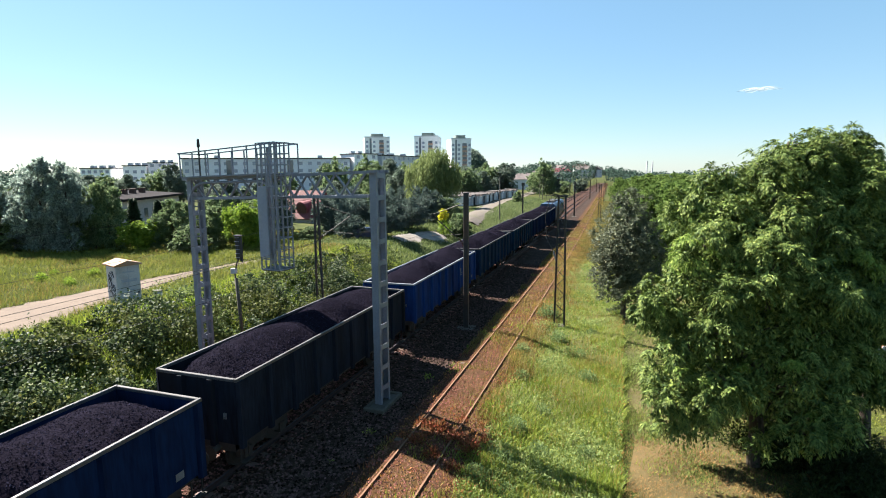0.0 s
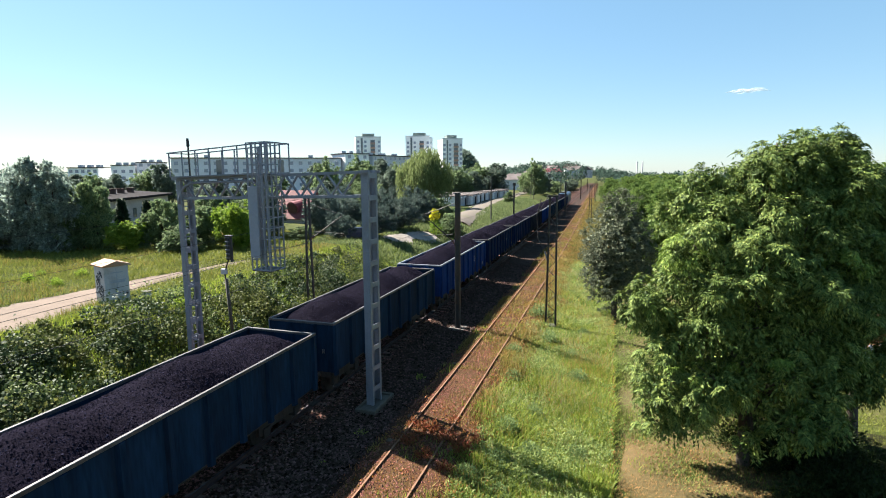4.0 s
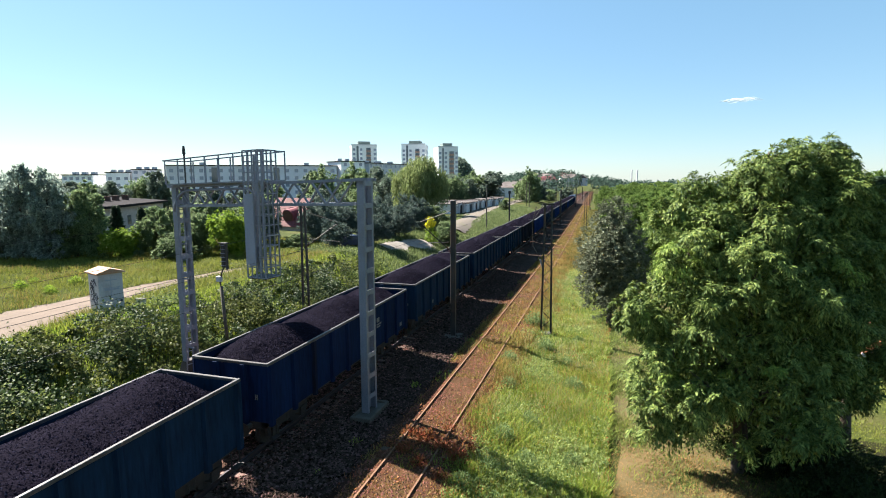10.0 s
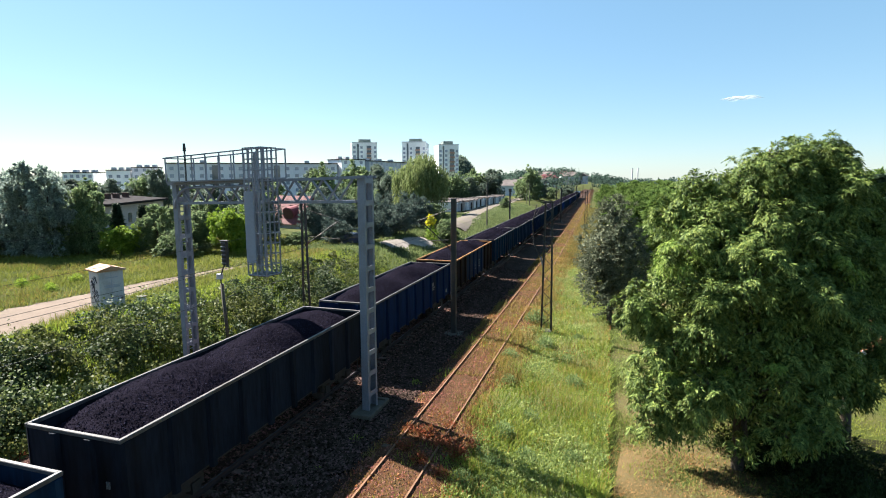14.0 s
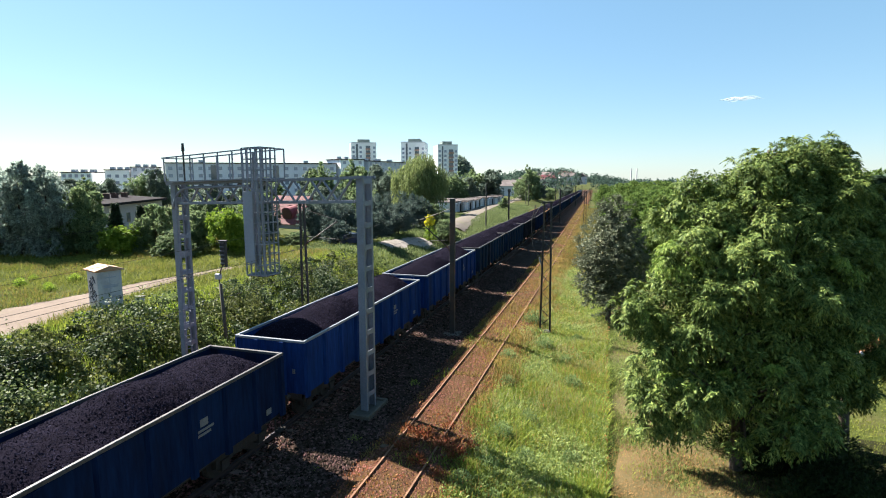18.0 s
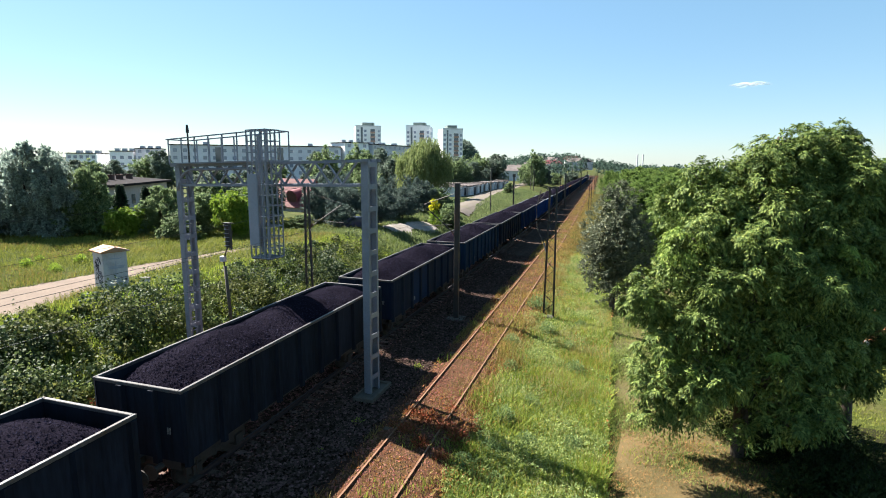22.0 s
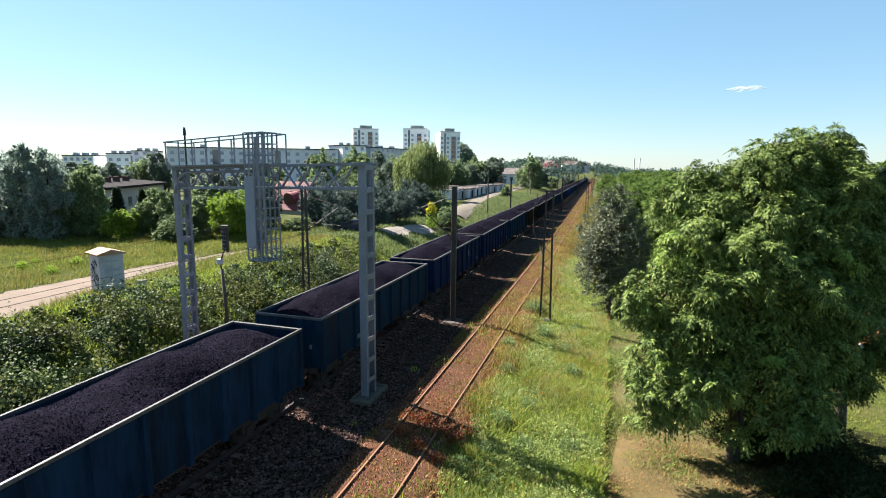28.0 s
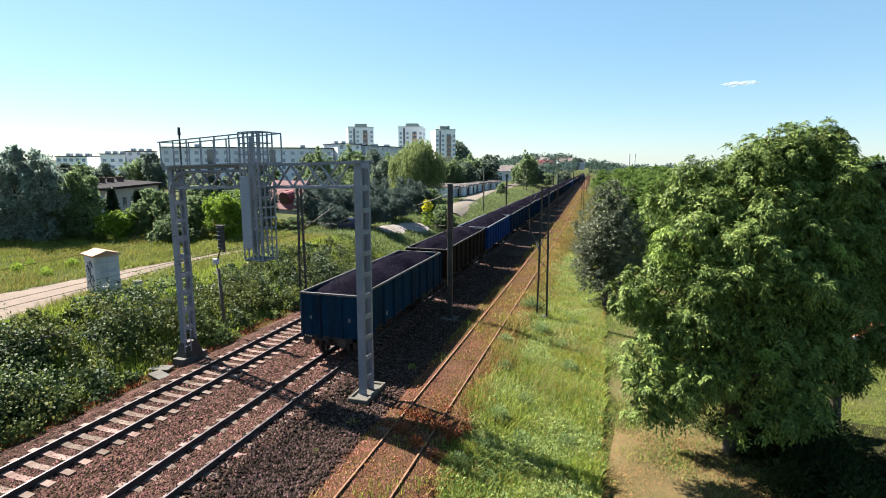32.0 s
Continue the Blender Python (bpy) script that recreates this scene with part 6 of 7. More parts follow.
lattice_mast(-19.9, 31.9, 7.6, 0.5, 0.26, "dark slender lattice catenary mast on the bank side", cantilever(1, 2.6))
tube_mast(-9.0, 30.9, 7.85, 0.15, "dark steel catenary mast between the tracks", cantilever(-1, 2.1))
lattice_mast(-3.7, 33.9, 7.55, 0.62, 0.42, "dark riveted lattice mast beside the disused track", head_bracket)
for y in (124.0, 222.0, 330.0):
    tube_mast(-9.0 + float(bend(y)), y, 7.4 + float(fall(y)), 0.16, "dark distant catenary mast between the tracks", cantilever(-1, 2.1))
for y in (117.0, 262.0):
    tube_mast(-19.6 + float(bend(y)), y, 7.3 + float(fall(y)), 0.16, "dark distant catenary mast on the bank", cantilever(1, 2.6))
for y in (112.0, 200.0, 300.0):
    lattice_mast(-3.3 + float(bend(y)), y, 7.0 + float(fall(y)), 0.5, 0.36, "distant rusty lattice mast beside the disused track")
for x, y, z1 in ((-23.4, 103.9, 8.1), (-27.5, 190.0, 8.0), (-31.0, 235.0, 8.0), (-30.0, 200.0, 8.2)):
    z0 = float(ground_z(x, y))
    ob = thing("utility_pole", pose(x, y, z0), "slim grey utility pole by the gravel road", "utility pole", "utility poles")
    part("post", Solid().tube([(0, 0, 0), (0, 0, z1 - z0)], [0.14, 0.09], 8), M_CONCRETE, ob)
    part("crossarm", Solid().box(-0.7, -0.05, z1 - z0 - 0.5, 0.7, 0.05, z1 - z0 - 0.4), M_DARKSTEEL, ob)


def wire(name, pts, r, label):
    s = Solid().tube(pts, r, 5, cap=False)
    single(name, s, M_DARKSTEEL, label, "wire", group="overhead wires")


for x in (X1, X2):
    wire("contact_wire", [(x + float(bend(y)), y, 5.2 + float(fall(y))) for y in np.arange(2.0, 330, 8)], 0.008, "thin dark copper contact wire over a running track")
    pts = []
    for y in np.arange(2.0, 330, 4):
        u = ((y - 30.9) % 50.0) / 50.0
        pts.append((x + float(bend(y)), y, 6.75 - 0.75 * 4 * u * (1 - u) * 0.9 + float(fall(y))))
    wire("catenary_wire", pts, 0.007, "sagging dark carrier wire over a running track")
wire("feeder_wire", [(-19.9 + float(bend(y)), y, 7.4 - 0.5 * 4 * (((y - 31.9) % 52) / 52) * (1 - ((y - 31.9) % 52) / 52) + float(fall(y))) for y in np.arange(4.0, 290, 4)], 0.007, "dark feeder wire along the bank")

# relay cabinet with graffiti beside the path
M_CABINET = surface("pale_grey_cabinet", (0.32, 0.32, 0.344), (0.416, 0.416, 0.44), 0.8, 14, 0.6, 0.05, dirt=(0.176, 0.16, 0.144), dirt_amount=0.16)
M_ROOFTAN = surface("faded_orange_roof", (0.24, 0.112, 0.052), (0.32, 0.168, 0.088), 1.2, 14, 0.75, 0.1, dirt=(0.288, 0.24, 0.2), dirt_amount=0.22)
M_INK = surface("dark_spray_paint", (0.024, 0.024, 0.032), (0.056, 0.056, 0.072), 4, 20, 0.6, 0.0)
M_INKGREY = surface("faded_spray_paint", (0.208, 0.232, 0.288), (0.288, 0.312, 0.368), 4, 20, 0.6, 0.0)
CAB_RZ = 70.0
cabinet = thing("relay_cabinet", pose(-28.5, 24.0, float(ground_z(-28.5, 24.0)), 0, 0, CAB_RZ), "white trackside relay cabinet with graffiti and a faded orange lid", "relay cabinet")
part("body", Solid().box(-0.66, -0.7, 0.12, 0.66, 0.7, 2.28), M_CABINET, cabinet, bevel=0.015)
part("base", Solid().box(-0.7, -0.74, -0.3, 0.7, 0.74, 0.12), M_CONCRETE, cabinet, "dark concrete base")
roof = Solid().prism([(-0.79, 2.28), (0.79, 2.28), (0.79, 2.36), (0.0, 2.6), (-0.79, 2.36)], -0.85, 0.85)
part("roof", roof, M_ROOFTAN, cabinet, "faded orange pitched lid", bevel=0.01)
part("door_seam", Solid().box(-0.012, -0.708, 0.2, 0.012, -0.7, 2.2), M_INKGREY, cabinet)
part("handle", Solid().box(0.45, -0.74, 0.55, 0.57, -0.7, 0.67), M_INK, cabinet, "dark lock box")
for i, (x0, x1, z) in enumerate(((-0.3, 0.35, 1.88), (-0.4, 0.5, 1.42), (-0.35, 0.45, 1.3), (-0.1, 0.3, 0.78))):
    part("graffiti", Solid().box(x0, -0.707, z, x1, -0.701, z + (0.05 if i != 2 else 0.1)), M_INKGREY, cabinet, "faded blue-grey spray scrawl")
scrawl = np.random.default_rng(12)
for k in range(11):
    zc, yc = 0.45 + 1.5 * k / 11, scrawl.uniform(-0.35, 0.3)
    pts = [(-0.666, yc + 0.28 * math.cos(a) * scrawl.uniform(0.5, 1), zc + 0.2 * math.sin(a * 1.3)) for a in np.linspace(0, scrawl.uniform(2.5, 5.5), 7)]
    part("graffiti", Solid().tube(pts, 0.024, 4), M_INK, cabinet, "black spray-painted tag")
box2 = thing("cable_box", pose(-26.9, 24.9, float(ground_z(-26.9, 24.9))), "small pale cable box beside the relay cabinet", "cable box")
part("body", Solid().box(-0.2, -0.17, 0, 0.2, 0.17, 0.55), M_CABINET, box2, bevel=0.015)
part("lid", Solid().box(-0.24, -0.21, 0.55, 0.24, 0.21, 0.6), M_CONCRETE, box2)
single("concrete_slab", Solid().box(-0.6, -0.4, -0.1, 0.6, 0.4, 0.1), M_CONCRETE, "pale concrete slab lying in the grass", "slab", at=pose(-26.3, 25.6, float(ground_z(-26.3, 25.6))), bevel=0.02)
single("cable_trough_lid", Solid().box(-0.5, -0.3, -0.06, 0.5, 0.3, 0.06), M_CONCRETE, "pale concrete cable lid at the gantry foot", "slab", at=pose(-19.6, 19.0, -0.45, 0, 0, 15), bevel=0.02)
for x, y, rz in ((-18.0, 20.6, 20), (-18.9, 18.2, -18)):
    single("concrete_slab", Solid().box(-0.5, -0.28, -0.06, 0.5, 0.28, 0.08), M_CONCRETE, "pale concrete slab lying in the ballast", "slab", at=pose(x, y, -0.42, 3, 2, rz), bevel=0.02, group="slabs by the gantry")

# post with a lattice signal back beside the far running track
sig = thing("lineside_signal", pose(-19.9, 23.9, -0.55), "slim pale signal post with a dark latticed head", "railway signal")
part("post", Solid().tube([(0, 0, 0), (-0.25, 0, 3.9)], 0.09, 8), M_SLABTOP, sig, "pale tubular post", smooth=True)
part("bracket", Solid().tube([(-0.25, 0, 3.7), (-0.32, 0, 4.2), (-0.1, 0, 4.8), (0.05, 0, 5.0)], 0.04, 6), M_DARKSTEEL, sig)
part("head", Solid().box(-0.1, -0.06, 4.95, 0.06, 0.06, 6.25), M_DARKSTEEL, sig, "dark signal head")
part("side_plate", Solid().box(0.14, -0.05, 4.85, 0.27, 0.05, 6.2), M_DARKSTEEL, sig)
for z in np.arange(5.05, 6.2, 0.22):
    part("slat", Solid().box(-0.13, -0.1, z, 0.16, -0.06, z + 0.035), M_STEEL, sig)
part("cap", Solid().box(-0.14, -0.16, 6.25, 0.3, 0.1, 6.3), M_DARKSTEEL, sig)
part("lamp_case", Solid().box(-0.5, -0.12, 4.15, -0.22, 0.12, 4.45), M_CABINET, sig, "small pale lamp case", bevel=0.02)

# ---- buildings ----
M_WALLWHITE = surface("white_render", (0.74, 0.74, 0.76), (0.84, 0.84, 0.85), 0.15, 3, 0.85, 0.0, dirt=(0.62, 0.62, 0.64), dirt_amount=0.15)
M_WALLPINK = surface("pinkish_grey_render", (0.58, 0.56, 0.62), (0.72, 0.69, 0.74), 0.12, 3, 0.85, 0.0, dirt=(0.5, 0.45, 0.46), dirt_amount=0.25)
M_WALLGREY = surface("grey_render", (0.42, 0.42, 0.45), (0.54, 0.54, 0.57), 0.15, 3, 0.85, 0.0)
M_WALLBEIGE = surface("beige_render", (0.3, 0.27, 0.26), (0.42, 0.38, 0.36), 0.2, 4, 0.85, 0.1)
M_WINDOW = glass_like("window_glass", (0.05, 0.06, 0.08))
# pale blue-grey pane colour stands in for reflected sky
M_PALEPANE = glass_like("sky_pale_window", (0.16, 0.18, 0.24))
M_BALCONY = surface("ochre_balcony", (0.288, 0.16, 0.128), (0.368, 0.224, 0.176), 0.4, 5, 0.8, 0.0)
M_TARROOF = surface("tar_roof", (0.014, 0.012, 0.013), (0.032, 0.028, 0.03), 0.6, 6, 1.0, 0.2, spec=0.05)
M_TILE = surface("red_roof_tile", (0.1, 0.022, 0.024), (0.17, 0.048, 0.05), 0.5, 8, 0.75, 0.2, random_hue=0.2)
M_DULLBRICK = surface("sooty_brick", (0.05, 0.028, 0.022), (0.1, 0.055, 0.045), 1.5, 20, 0.9, 0.2)
M_BRICK = surface("orange_brick", (0.1632, 0.0624, 0.0288), (0.24, 0.096, 0.048), 1.5, 20, 0.85, 0.2)


def tower(x, y, w, d, top, rz, label):
    z0 = float(ground_z(x, y))
    h = top - z0
    ob = thing("tower_block", pose(x, y, z0, 0, 0, rz), label, "tower block", "tower blocks")
    part("wall", Solid().box(-w / 2, -d / 2, 0, w / 2, d / 2, h), M_WALLWHITE, ob)
    part("stair_slot", Solid().box(-w * 0.3, -d / 2 - 0.06, 2, -w * 0.22, -d / 2 - 0.02, h - 0.5), M_WINDOW, ob, "dark vertical strip of stair windows")
    part("roof_house", Solid().box(-w * 0.22, -d * 0.3, h, w * 0.26, d * 0.3, h + 2.6), surface("green_grey_plant_room", (0.08, 0.112, 0.104), (0.128, 0.16, 0.152), 0.4, 4, 0.8, 0.0), ob, "dark plant room on the roof")
    part("parapet", Solid().box(-w / 2 - 0.1, -d / 2 - 0.1, h, w / 2 + 0.1, -d / 2 + 0.3, h + 0.6), M_WALLGREY, ob)
    win = Solid().box(-0.75, -0.05, 0, 0.75, 0.05, 1.5).mesh("window", M_PALEPANE)
    bal = Solid().box(-1.5, -0.9, 0, 1.5, 0, 1.05).mesh("balcony", M_BALCONY)
    dark = Solid().box(-1.4, -0.06, 0, 1.4, 0.04, 1.6).mesh("window", M_WINDOW)
    floors = int((h - 1) // 2.8)
    for k in range(floors):
        z = 1.6 + 2.8 * k
        for u in (-0.4, -0.12, 0.42):
            part("window", win, None, ob, at=pose(u * w, -d / 2, z))
        part("balcony", bal, None, ob, "reddish balcony parapet", at=pose(0.17 * w, -d / 2, z - 0.75))
        part("window", dark, None, ob, at=pose(0.17 * w, -d / 2, z + 0.32))
        for v in (-0.25, 0.1, 0.35):
            part("window", win, None, ob, at=pose(w / 2, v * d, z, 0, 0, 90))
    return ob


tower(-157.0, 327.0, 16.2, 16.0, 31.2, 30, "white high-rise block with reddish balconies")
tower(-128.0, 347.0, 16.0, 16.0, 32.2, 12, "white and grey high-rise block on the skyline")
tower(-102.0, 333.0, 12.8, 14.0, 29.2, 30, "narrow white high-rise block on the skyline")


def slab_block(a, b, depth, top, cols, mat, label):
    a, b = Vector((*a, 0)), Vector((*b, 0))
    w = (b - a).length
    mid = (a + b) / 2
    rz = math.degrees(math.atan2(b.y - a.y, b.x - a.x))
    z0 = float(ground_z(mid.x, mid.y))
    h = top - z0
    ob = thing("apartment_block", pose(mid.x, mid.y, z0, 0, 0, rz), label, "apartment block", "apartment blocks")
    part("wall", Solid().box(-w / 2, 0, 0, w / 2, depth, h), mat, ob)
    part("roof", Solid().box(-w / 2 - 0.3, -0.3, h, w / 2 + 0.3, depth + 0.3, h + 0.35), M_TARROOF, ob)
    win = Solid().box(-0.7, -0.05, 0, 0.7, 0.05, 1.3).mesh("window", M_PALEPANE)
    for u in (0.27, 0.63) if cols > 9 else ():
        part("stair_window", Solid().box(u * w - w / 2 - 1.1, -0.09, 1.0, u * w - w / 2 + 1.1, -0.03, h - 0.6), M_WINDOW, ob, "dark strip of stair windows")
    for k in range(max(1, int(h // 2.8))):
        for i in range(cols):
            part("window", win, None, ob, at=pose(-w / 2 + (i + 0.5) * w / cols, 0, 1.2 + 2.8 * k))
    for i in range(3):
        part("roof_hatch", Solid().box(-0.9, 0, h + 0.35, 0.9, 2, h + 1.4), M_WALLGREY, ob, at=pose((i - 1) * w / 3.2, depth * 0.4, 0))
    return ob


slab_block((-160, 163.5), (-106, 196), 11, 14.6, 18, M_WALLPINK, "long pale prefabricated apartment block")
slab_block((-104.5, 197), (-98.5, 206), 12, 16.4, 3, M_WALLWHITE, "white gable end of an apartment block")
slab_block((-98, 209), (-93, 240), 11, 16.0, 8, M_WALLGREY, "grey apartment block behind the willow")
slab_block((-203, 175), (-195.5, 180), 11, 12.4, 3, M_WALLWHITE, "pale stepped apartment block above the trees")
slab_block((-195, 180.5), (-187, 186), 11, 13.6, 3, M_WALLPINK, "taller pale apartment block above the trees")
slab_block((-220, 169), (-208, 173), 11, 11.4, 5, M_WALLWHITE, "small pale apartment block above the trees")

# the long low house with a tar roof
lh = thing("long_house", pose(-74.4, 64.3, float(ground_z(-74.4, 64.3)), 0, 0, 115.6), "long low grey house with a dark flat roof and chimneys", "house")
part("wall", Solid().box(-11, -4, -0.3, 11, 4, 4.0), M_WALLBEIGE, lh)
part("roof", Solid().prism([(-4.7, 3.95), (4.6, 4.6), (4.6, 5.0), (-4.7, 4.3)], -11.6, 11.6, axis="x"), M_TARROOF, lh, "dark sloping tar roof")
part("roof_house", Solid().box(-6.5, -1.0, 4.3, -3.8, 2.0, 5.4), M_TARROOF, lh, "low dark roof structure")
for x in (-0.5, 2.5, 6.0):
    part("chimney", Solid().box(x - 0.45, -0.4, 4.3, x + 0.3, 0.4, 5.3).box(x - 0.55, -0.5, 5.3, x + 0.4, 0.5, 5.42), M_DULLBRICK, lh, "brick chimney")
for x in (-9, -6, -3, 0, 3, 6, 9):
    part("window", Solid().box(x - 0.6, -4.06, 1.2, x + 0.6, -3.98, 2.6), M_WINDOW, lh)

# red-tiled house with an eyebrow dormer
hz = float(ground_z(-48.6, 76))
red = thing("red_roofed_house", pose(-48.9, 76.0, hz + 0.2, 0, 0, -10), "small house with a steep red tiled roof and round dormer", "house")
part("wall", Solid().box(-3.4, -3, -0.6, 3.4, 3, 0.9), M_WALLBEIGE, red)
part("roof", Solid().add([(-3.8, -3.4, 0.4), (3.8, -3.4, 0.4), (3.8, 3.4, 0.4), (-3.8, 3.4, 0.4), (-3.8, 0, 4.7), (3.8, 0, 4.7)], [(0, 1, 5, 4), (2, 3, 4, 5), (1, 2, 5), (3, 0, 4), (3, 2, 1, 0)]), M_TILE, red, "red tiled roof")
tile = Solid().box(-0.17, -0.02, 0, 0.17, 0.03, 0.38).mesh("roof_tile", M_TILE)
for r in range(15):
    for c in range(20):
        t = (r + 0.1) / 15
        x = -3.6 + 7.3 * c / 20 + 0.18
        if not (abs(x - 1.2) < 1.1 and 0.2 < t < 0.62):
            part("roof_tile", tile, None, red, at=pose(x, -3.4 + 3.4 * t - 0.03, 0.4 + 4.3 * t + 0.03, -36))
part("dormer", Solid().tube([(1.2, -2.9, 2.0), (1.2, -0.9, 2.5)], [1.12, 0.9], 20), M_TILE, red, "round-arched tiled dormer")
part("dormer_window", Solid().tube([(1.2, -2.98, 1.98), (1.2, -2.9, 2.0)], 0.95, 20), surface("dark_dormer", (0.04, 0.016, 0.016), (0.072, 0.028, 0.028), 1, 6, 0.6, 0.0), red, "dark dormer opening")

# garages along the gravel road
M_FELT = surface("weathered_roofing_felt", (0.07, 0.06, 0.058), (0.15, 0.13, 0.125), 0.5, 5, 0.95, 0.1, random_hue=0.3, spec=0.05)
M_GARAGEDOOR = surface("pale_garage_door", (0.3328, 0.3456, 0.3584), (0.4864, 0.4864, 0.4992), 0.6, 6, 0.6, 0.05, random_hue=0.3)
GARAGES = [(-38.6 - 0.11 * k + 0.8 * math.sin(k * 0.4), 136.0 + 3.3 * k, 96) for k in range(25)] + [(-49.0 + 0.3 * k, 146 + 3.3 * k, 98) for k in range(9)]
for i, (x, y, turn) in enumerate(GARAGES):
    gz = float(ground_z(x, y))
    ga = thing("garage", pose(x, y, gz, 0, 0, turn), ("pale lock-up garage with a dark flat roof", "grey lock-up garage with a dark flat roof")[i % 2], "garage", "rows of garages")
    h = 2.5 + 0.15 * math.sin(i * 1.7)
    part("wall", Solid().box(-1.55, 0, 0, 1.55, 5, h), (M_WALLWHITE, M_WALLGREY, M_WALLBEIGE)[i % 3], ga)
    part("roof", Solid().box(-1.62, -0.25, h, 1.62, 5.2, h + 0.2), M_FELT, ga)
    part("door", Solid().box(-1.2, -0.06, 0.05, 1.2, 0.0, 2.1), (M_GARAGEDOOR, M_TARROOF, M_GARAGEDOOR)[i % 3], ga, "metal garage door")
for x, y, w, rz in ((-58, 92, 9, 20), (-47.5, 128, 7, 100)):
    sh = thing("low_shed", pose(x, y, float(ground_z(x, y)), 0, 0, rz), "low grey shed with a dark flat roof", "shed", "low sheds")
    part("wall", Solid().box(-w / 2, -3, 0, w / 2, 3, 3.0), M_WALLGREY, sh)
    part("roof", Solid().box(-w / 2 - 0.3, -3.4, 3.0, w / 2 + 0.3, 3.4, 3.25), M_TARROOF, sh)
    for u in (-0.3, 0, 0.3):
        part("window", Solid().box(u * w - 0.7, -3.05, 1, u * w + 0.7, -2.98, 2.2), M_WINDOW, sh)

# far houses on the rise, and the wooded skyline
def rise(x, y):
    """How much the wooded rise stands above the plain."""
    return 13.5 * np.exp(-((np.degrees(np.arctan2(x, y)) + 6) / 7) ** 2) * smooth(340, 640, np.hypot(x, y))


for i, (x, y) in enumerate([(-62, 330), (-72, 345), (-56, 372), (-50, 400), (-68, 380), (-64, 430), (-52, 470), (-76, 420), (-84, 340), (-58, 520), (-92, 370), (-44, 560), (-30, 600), (-72, 540), (-38, 520)]):
    fh = thing("far_house", pose(x, y, float(ground_z(x, y) + rise(x, y)) + 0.9, 0, 0, i * 37 % 180), "small far house with a pitched roof among trees", "house", "far houses")
    part("wall", Solid().box(-6, -4.5, -3, 6, 4.5, 5.4), M_WALLWHITE if i % 2 else M_WALLGREY, fh)
    part("roof", Solid().prism([(-5.2, 5.3), (5.2, 5.3), (0, 8.6)], -6.5, 6.5, axis="x"), M_TILE if i % 5 == 1 else M_FELT, fh)
    part("window", Solid().box(-4, -4.56, 1.5, -2, -4.48, 3.2).mesh("window", M_WINDOW), None, fh)
    part("window", Solid().box(2, -4.56, 1.5, 4, -4.48, 3.2).mesh("window", M_WINDOW), None, fh)


def far_woods():
    """Crowns of far trees, row behind row, over the rise."""
    rng = np.random.default_rng(81)
    n, each = 3600, 64
    az, r = rng.uniform(-62, 40, n), np.sqrt(rng.uniform(330 ** 2, 900 ** 2, n))
    x, y = r * np.sin(np.radians(az)), r * np.cos(np.radians(az))
    free = np.abs(x - bend(np.clip(y, -50, 900)) + 9) > np.interp(y, [0, 420, 520], [16, 14, 2])
    x, y = x[free], y[free]
    tall, wide = rng.uniform(6, 12.5, len(x)), rng.uniform(2.4, 5.2, len(x))
    d = unit(rng.normal(size=(len(x), each, 3))) * rng.uniform(0.7, 1.05, (len(x), each, 1))
    p = np.stack([x, y, ground_z(x, y) + rise(x, y) + 0.58 * tall], 1)[:, None] + d * np.stack([wide, wide, 0.45 * tall], 1)[:, None]
    p, d = p.reshape(-1, 3), d.reshape(-1, 3)
    k = len(p)
    return leaf_quads(p, d + rng.normal(0, 0.8, (k, 3)), rng.uniform(1.0, 2.0, k), rng.uniform(0.9, 1.6, k), rng)


single("far_woods", quads("far_woods", far_woods(), M_FARWOODS), M_FARWOODS, "dark wooded hills along the horizon", "woodland", kind="stuff")
def wooded_hill(x, y, h, rx, ry):
    """A rounded hill grown over with trees."""
    rng = np.random.default_rng(82)
    a, r = np.meshgrid(np.linspace(0, 6.2832, 25)[:-1], np.linspace(0, 1, 9))
    top = lambda q: h * np.cos(np.clip(q, 0, 1) * 1.5708) ** 1.1
    hx, hy, hz_ = rx * r * np.cos(a), ry * r * np.sin(a), top(r)
    s = Solid()
    s.v = np.stack([hx, hy, hz_ - 2.0], -1).reshape(-1, 3).tolist()
    s.f = [(i * 24 + k, i * 24 + (k + 1) % 24, (i + 1) * 24 + (k + 1) % 24, (i + 1) * 24 + k) for i in range(8) for k in range(24)]
    ob = thing("wooded_hill", pose(x, y, float(ground_z(x, y)) - 1), "steep dark hill covered with trees beside the tower blocks", "hill")
    part("slope", s, surface("hill_soil", (0.02, 0.035, 0.014), (0.05, 0.07, 0.03), 0.1, 1.0, 0.95, 0.3), ob, smooth=True)
    n = 6000
    q, b = np.sqrt(rng.random(n)), rng.uniform(0, 6.2832, n)
    p = np.stack([rx * q * np.cos(b), ry * q * np.sin(b), top(q) - 2 + rng.uniform(0, 2.6, n)], 1)
    part("trees", quads("trees", leaf_quads(p, rng.normal(0, 1, (n, 3)), rng.uniform(1.0, 2.2, n), rng.uniform(0.8, 1.6, n), rng), M_DARKWOODS), M_DARKWOODS, ob, "dark tree cover")


wooded_hill(-133.0, 472.0, 33.0, 26.0, 30.0)
for x, y, z in ((29.8, 900.0, 21.0), (38.0, 902.0, 21.0)):
    single("chimney_stack", Solid().tube([(0, 0, 0), (0, 0, z - float(ground_z(x, y)) + 2)], [1.1, 0.8], 10), M_WALLGREY, "tall thin grey chimney on the horizon", "chimney", at=pose(x, y, float(ground_z(x, y))), group="far chimneys")

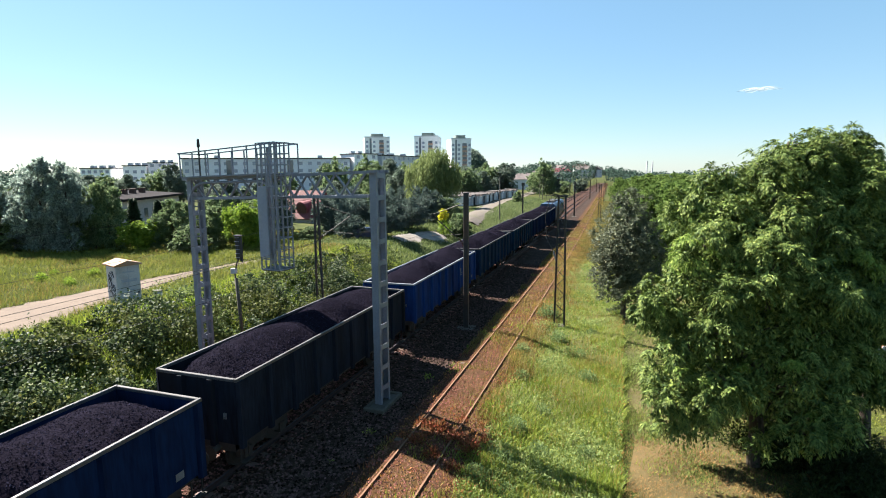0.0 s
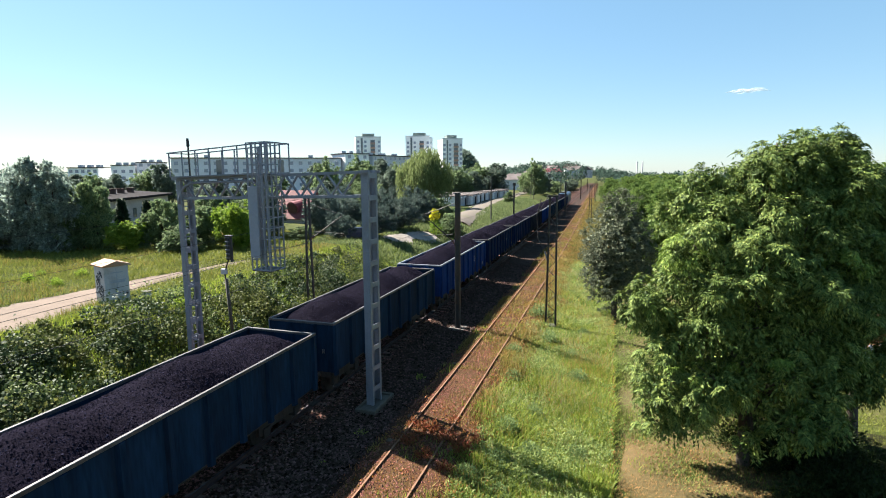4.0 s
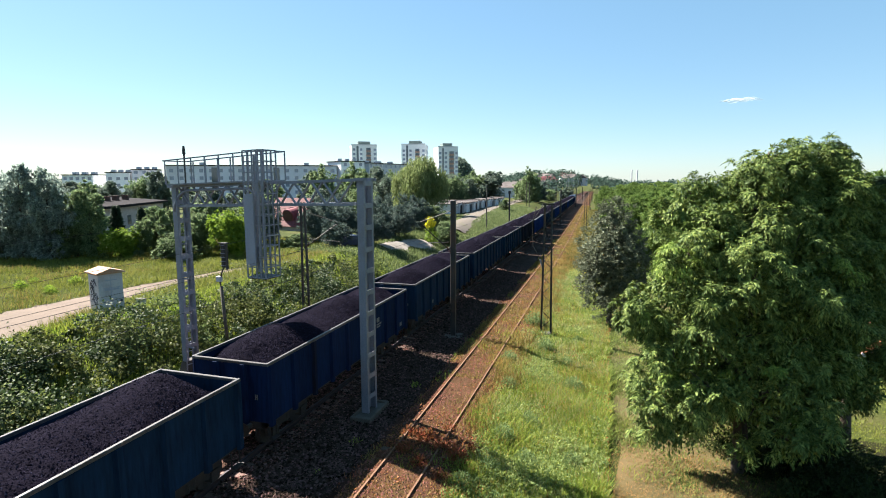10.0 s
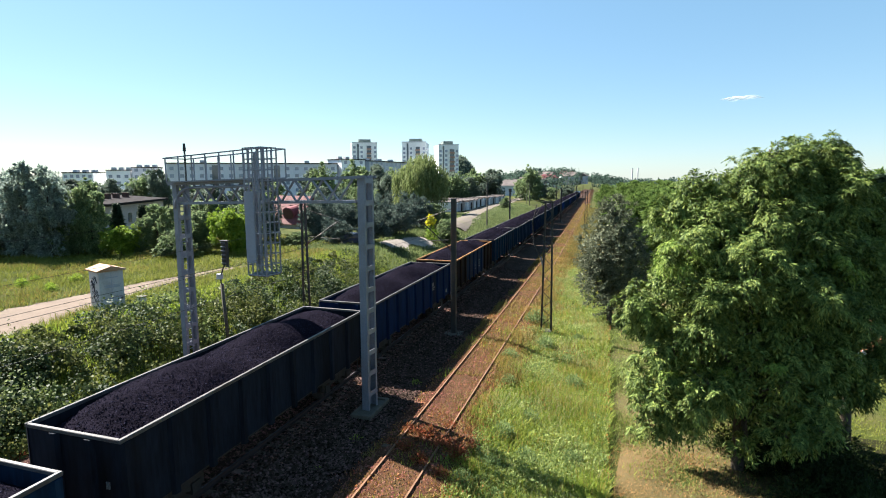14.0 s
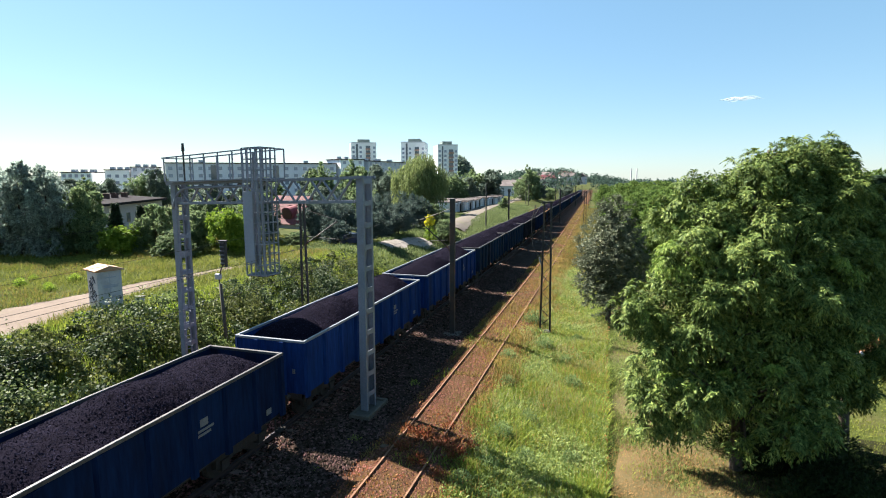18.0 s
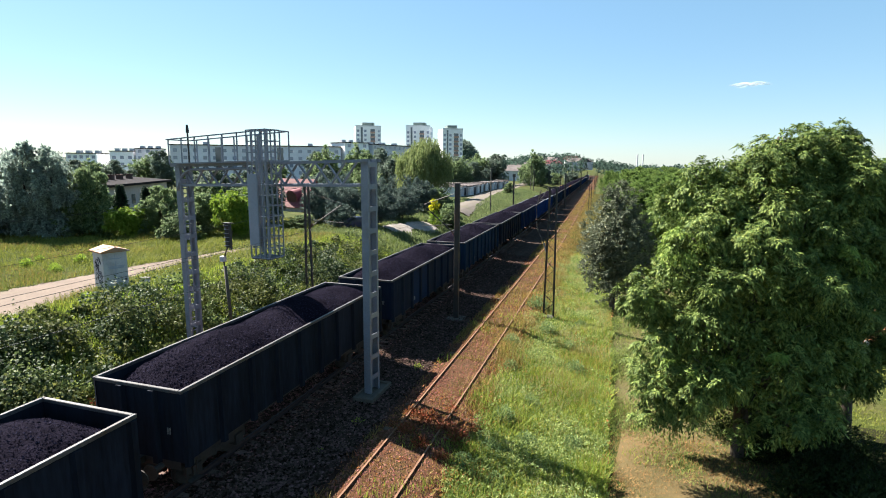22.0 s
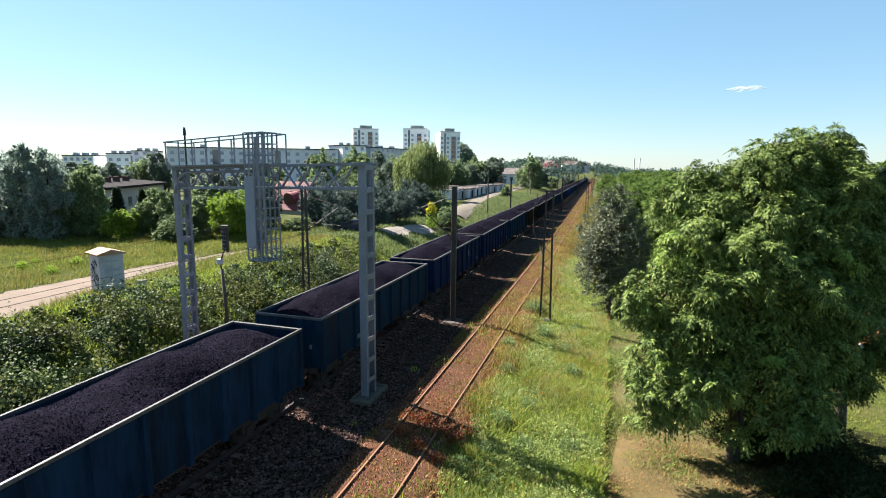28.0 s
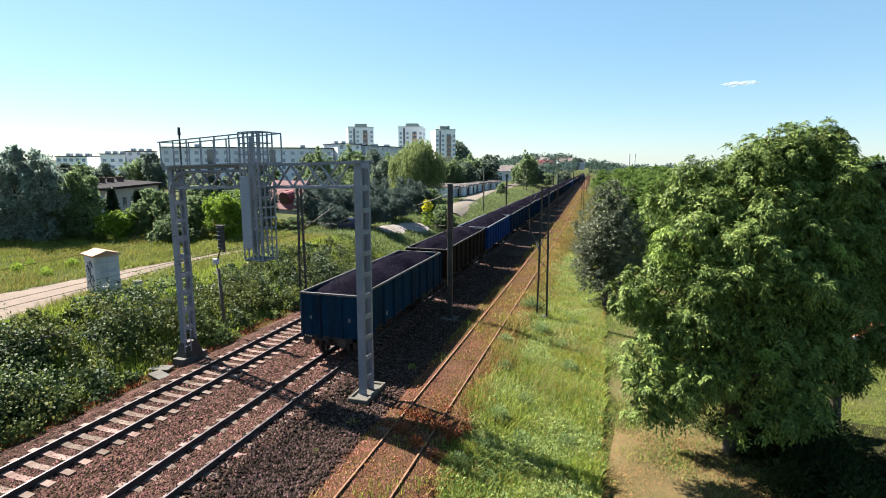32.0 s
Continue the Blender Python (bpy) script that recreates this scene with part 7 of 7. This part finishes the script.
# one small white cloud low in the sky
cloud = Solid()
cloud_rng = np.random.default_rng(91)
for k in range(16):
    u, r = (k - 7.5) / 7.5, cloud_rng.uniform(0.45, 0.8)
    c = Vector((72 * u, cloud_rng.normal(0, 12), 6 * u * u + cloud_rng.normal(0, 4)))
    rings = [[c + Vector((30 * r * math.cos(a) * math.sin(b), 22 * r * math.sin(a) * math.sin(b), 9 * r * (1.2 - u * u) * math.cos(b))) for a in np.linspace(0, 6.2832, 13)[:-1]] for b in np.linspace(0.05, 3.09, 8)]
    cloud.add([p for ring in rings for p in ring], [(i * 12 + j, i * 12 + (j + 1) % 12, (i + 1) * 12 + (j + 1) % 12, (i + 1) * 12 + j) for i in range(7) for j in range(12)])
M_CLOUD = surface("cloud_white", (0.8, 0.8, 0.8), (0.86, 0.86, 0.86), 0.02, 0.2, 1.0, 0.0, spec=0.0)
veil, clear = M_CLOUD.node_tree.nodes.new("ShaderNodeMixShader"), M_CLOUD.node_tree.nodes.new("ShaderNodeBsdfTransparent")
veil.inputs[0].default_value = 0.14
M_CLOUD.node_tree.links.new(clear.outputs[0], veil.inputs[1])
M_CLOUD.node_tree.links.new(M_CLOUD.node_tree.nodes["Principled BSDF"].outputs[0], veil.inputs[2])
M_CLOUD.node_tree.links.new(veil.outputs[0], M_CLOUD.node_tree.nodes["Material Output"].inputs["Surface"])
single("cloud", cloud, M_CLOUD, "small thin white cloud in the blue sky", "cloud", at=pose(550, 2825, 366, 0, 0, -16), smooth=True, kind="structure")

# bits behind the big tree: shed with orange roof, white fence, blue bin
shed = thing("garden_shed", pose(15.6, 35.2, float(ground_z(15.6, 35.2)), 0, 0, 20), "brick garden shed with an orange tiled roof", "shed")
part("wall", Solid().box(-2.2, -1.6, 0, 2.2, 1.6, 1.6), M_BRICK, shed)
part("roof", Solid().prism([(-1.9, 1.5), (1.9, 1.5), (0, 2.7)], -2.5, 2.5, axis="x"), M_BRICK, shed, "orange tiled roof")
part("door", Solid().box(-0.5, -1.66, 0, 0.4, -1.6, 1.5), M_TARROOF, shed)
fence = thing("garden_fence", pose(11.5, 31.5, float(ground_z(11.5, 31.5)), 0, 0, 18), "low white wooden garden fence", "fence")
for k in range(18):
    part("board", Solid().box(k * 0.28, 0, 0.1, k * 0.28 + 0.2, 0.03, 1.15), M_CABINET, fence)
for z in (0.35, 0.9):
    part("bar", Solid().box(0, 0.03, z, 5.0, 0.07, z + 0.08), M_CABINET, fence)
bin_ob = thing("water_barrel", pose(6.2, 25.2, float(ground_z(6.2, 25.2))), "blue plastic water barrel under the tree", "barrel")
part("body", Solid().tube([(0, 0, 0), (0, 0, 0.12), (0, 0, 0.4), (0, 0, 0.68), (0, 0, 0.8)], [0.27, 0.3, 0.32, 0.3, 0.27], 18), surface("blue_plastic", (0.016, 0.072, 0.256), (0.024, 0.096, 0.32), 2, 20, 0.4, 0.02), bin_ob, smooth=True)
part("lid", Solid().tube([(0, 0, 0.8), (0, 0, 0.84)], 0.29, 18), surface("blue_plastic_lid", (0.016, 0.064, 0.224), (0.024, 0.08, 0.272), 2, 20, 0.4, 0.02), bin_ob)

# parked blue car by the yard
def parked_car(x, y, rz):
    m_paint = surface("blue_car_paint", (0.008, 0.016, 0.045), (0.012, 0.022, 0.06), 0.5, 4, 0.3, 0.0, spec=0.5)
    m_rubber = surface("tyre_rubber", (0.016, 0.016, 0.016), (0.028, 0.028, 0.028), 3, 30, 0.9, 0.1)
    ob = thing("parked_car", pose(x, y, float(ground_z(x, y)) + 0.02, 0, 0, rz), "dark blue parked estate car", "car")
    part("body", Solid().prism([(-2.1, 0.3), (2.1, 0.3), (2.15, 0.7), (1.2, 0.85), (0.6, 1.4), (-1.6, 1.42), (-2.05, 0.9)], -0.82, 0.82, axis="y"), m_paint, ob, bevel=0.05)
    part("side_window", Solid().prism([(-1.5, 0.9), (0.95, 0.9), (0.5, 1.34), (-1.45, 1.35)], -0.835, 0.835), M_WINDOW, ob)
    for u in (-1.3, 1.35):
        for v in (-0.78, 0.78):
            wheel = part("wheel", Solid().tube([(u, v - 0.1, 0.31), (u, v + 0.1, 0.31)], 0.31, 16), m_rubber, ob)
            part("rim", Solid().tube([(u, v - 0.105, 0.31), (u, v + 0.105, 0.31)], 0.18, 12), M_STEEL, wheel)


parked_car(-28.6, 56.0, 65)


# ---- what moves ----
def on_line(x, y):
    slope = math.degrees(math.atan2(float(bend(y + 13)) - float(bend(y + 1)), 12.0))
    return pose(x + float(bend(y)), y, float(fall(y)), 0, 0, -slope)


def motions():
    for k, ob in enumerate(TRAIN):
        walk(ob, [(t, on_line(X2, y + WAGON * k)) for t, y in TAIL])
    walk(LOCO, [(t, on_line(X2, y + WAGON * len(TRAIN))) for t, y in TAIL])


motions()
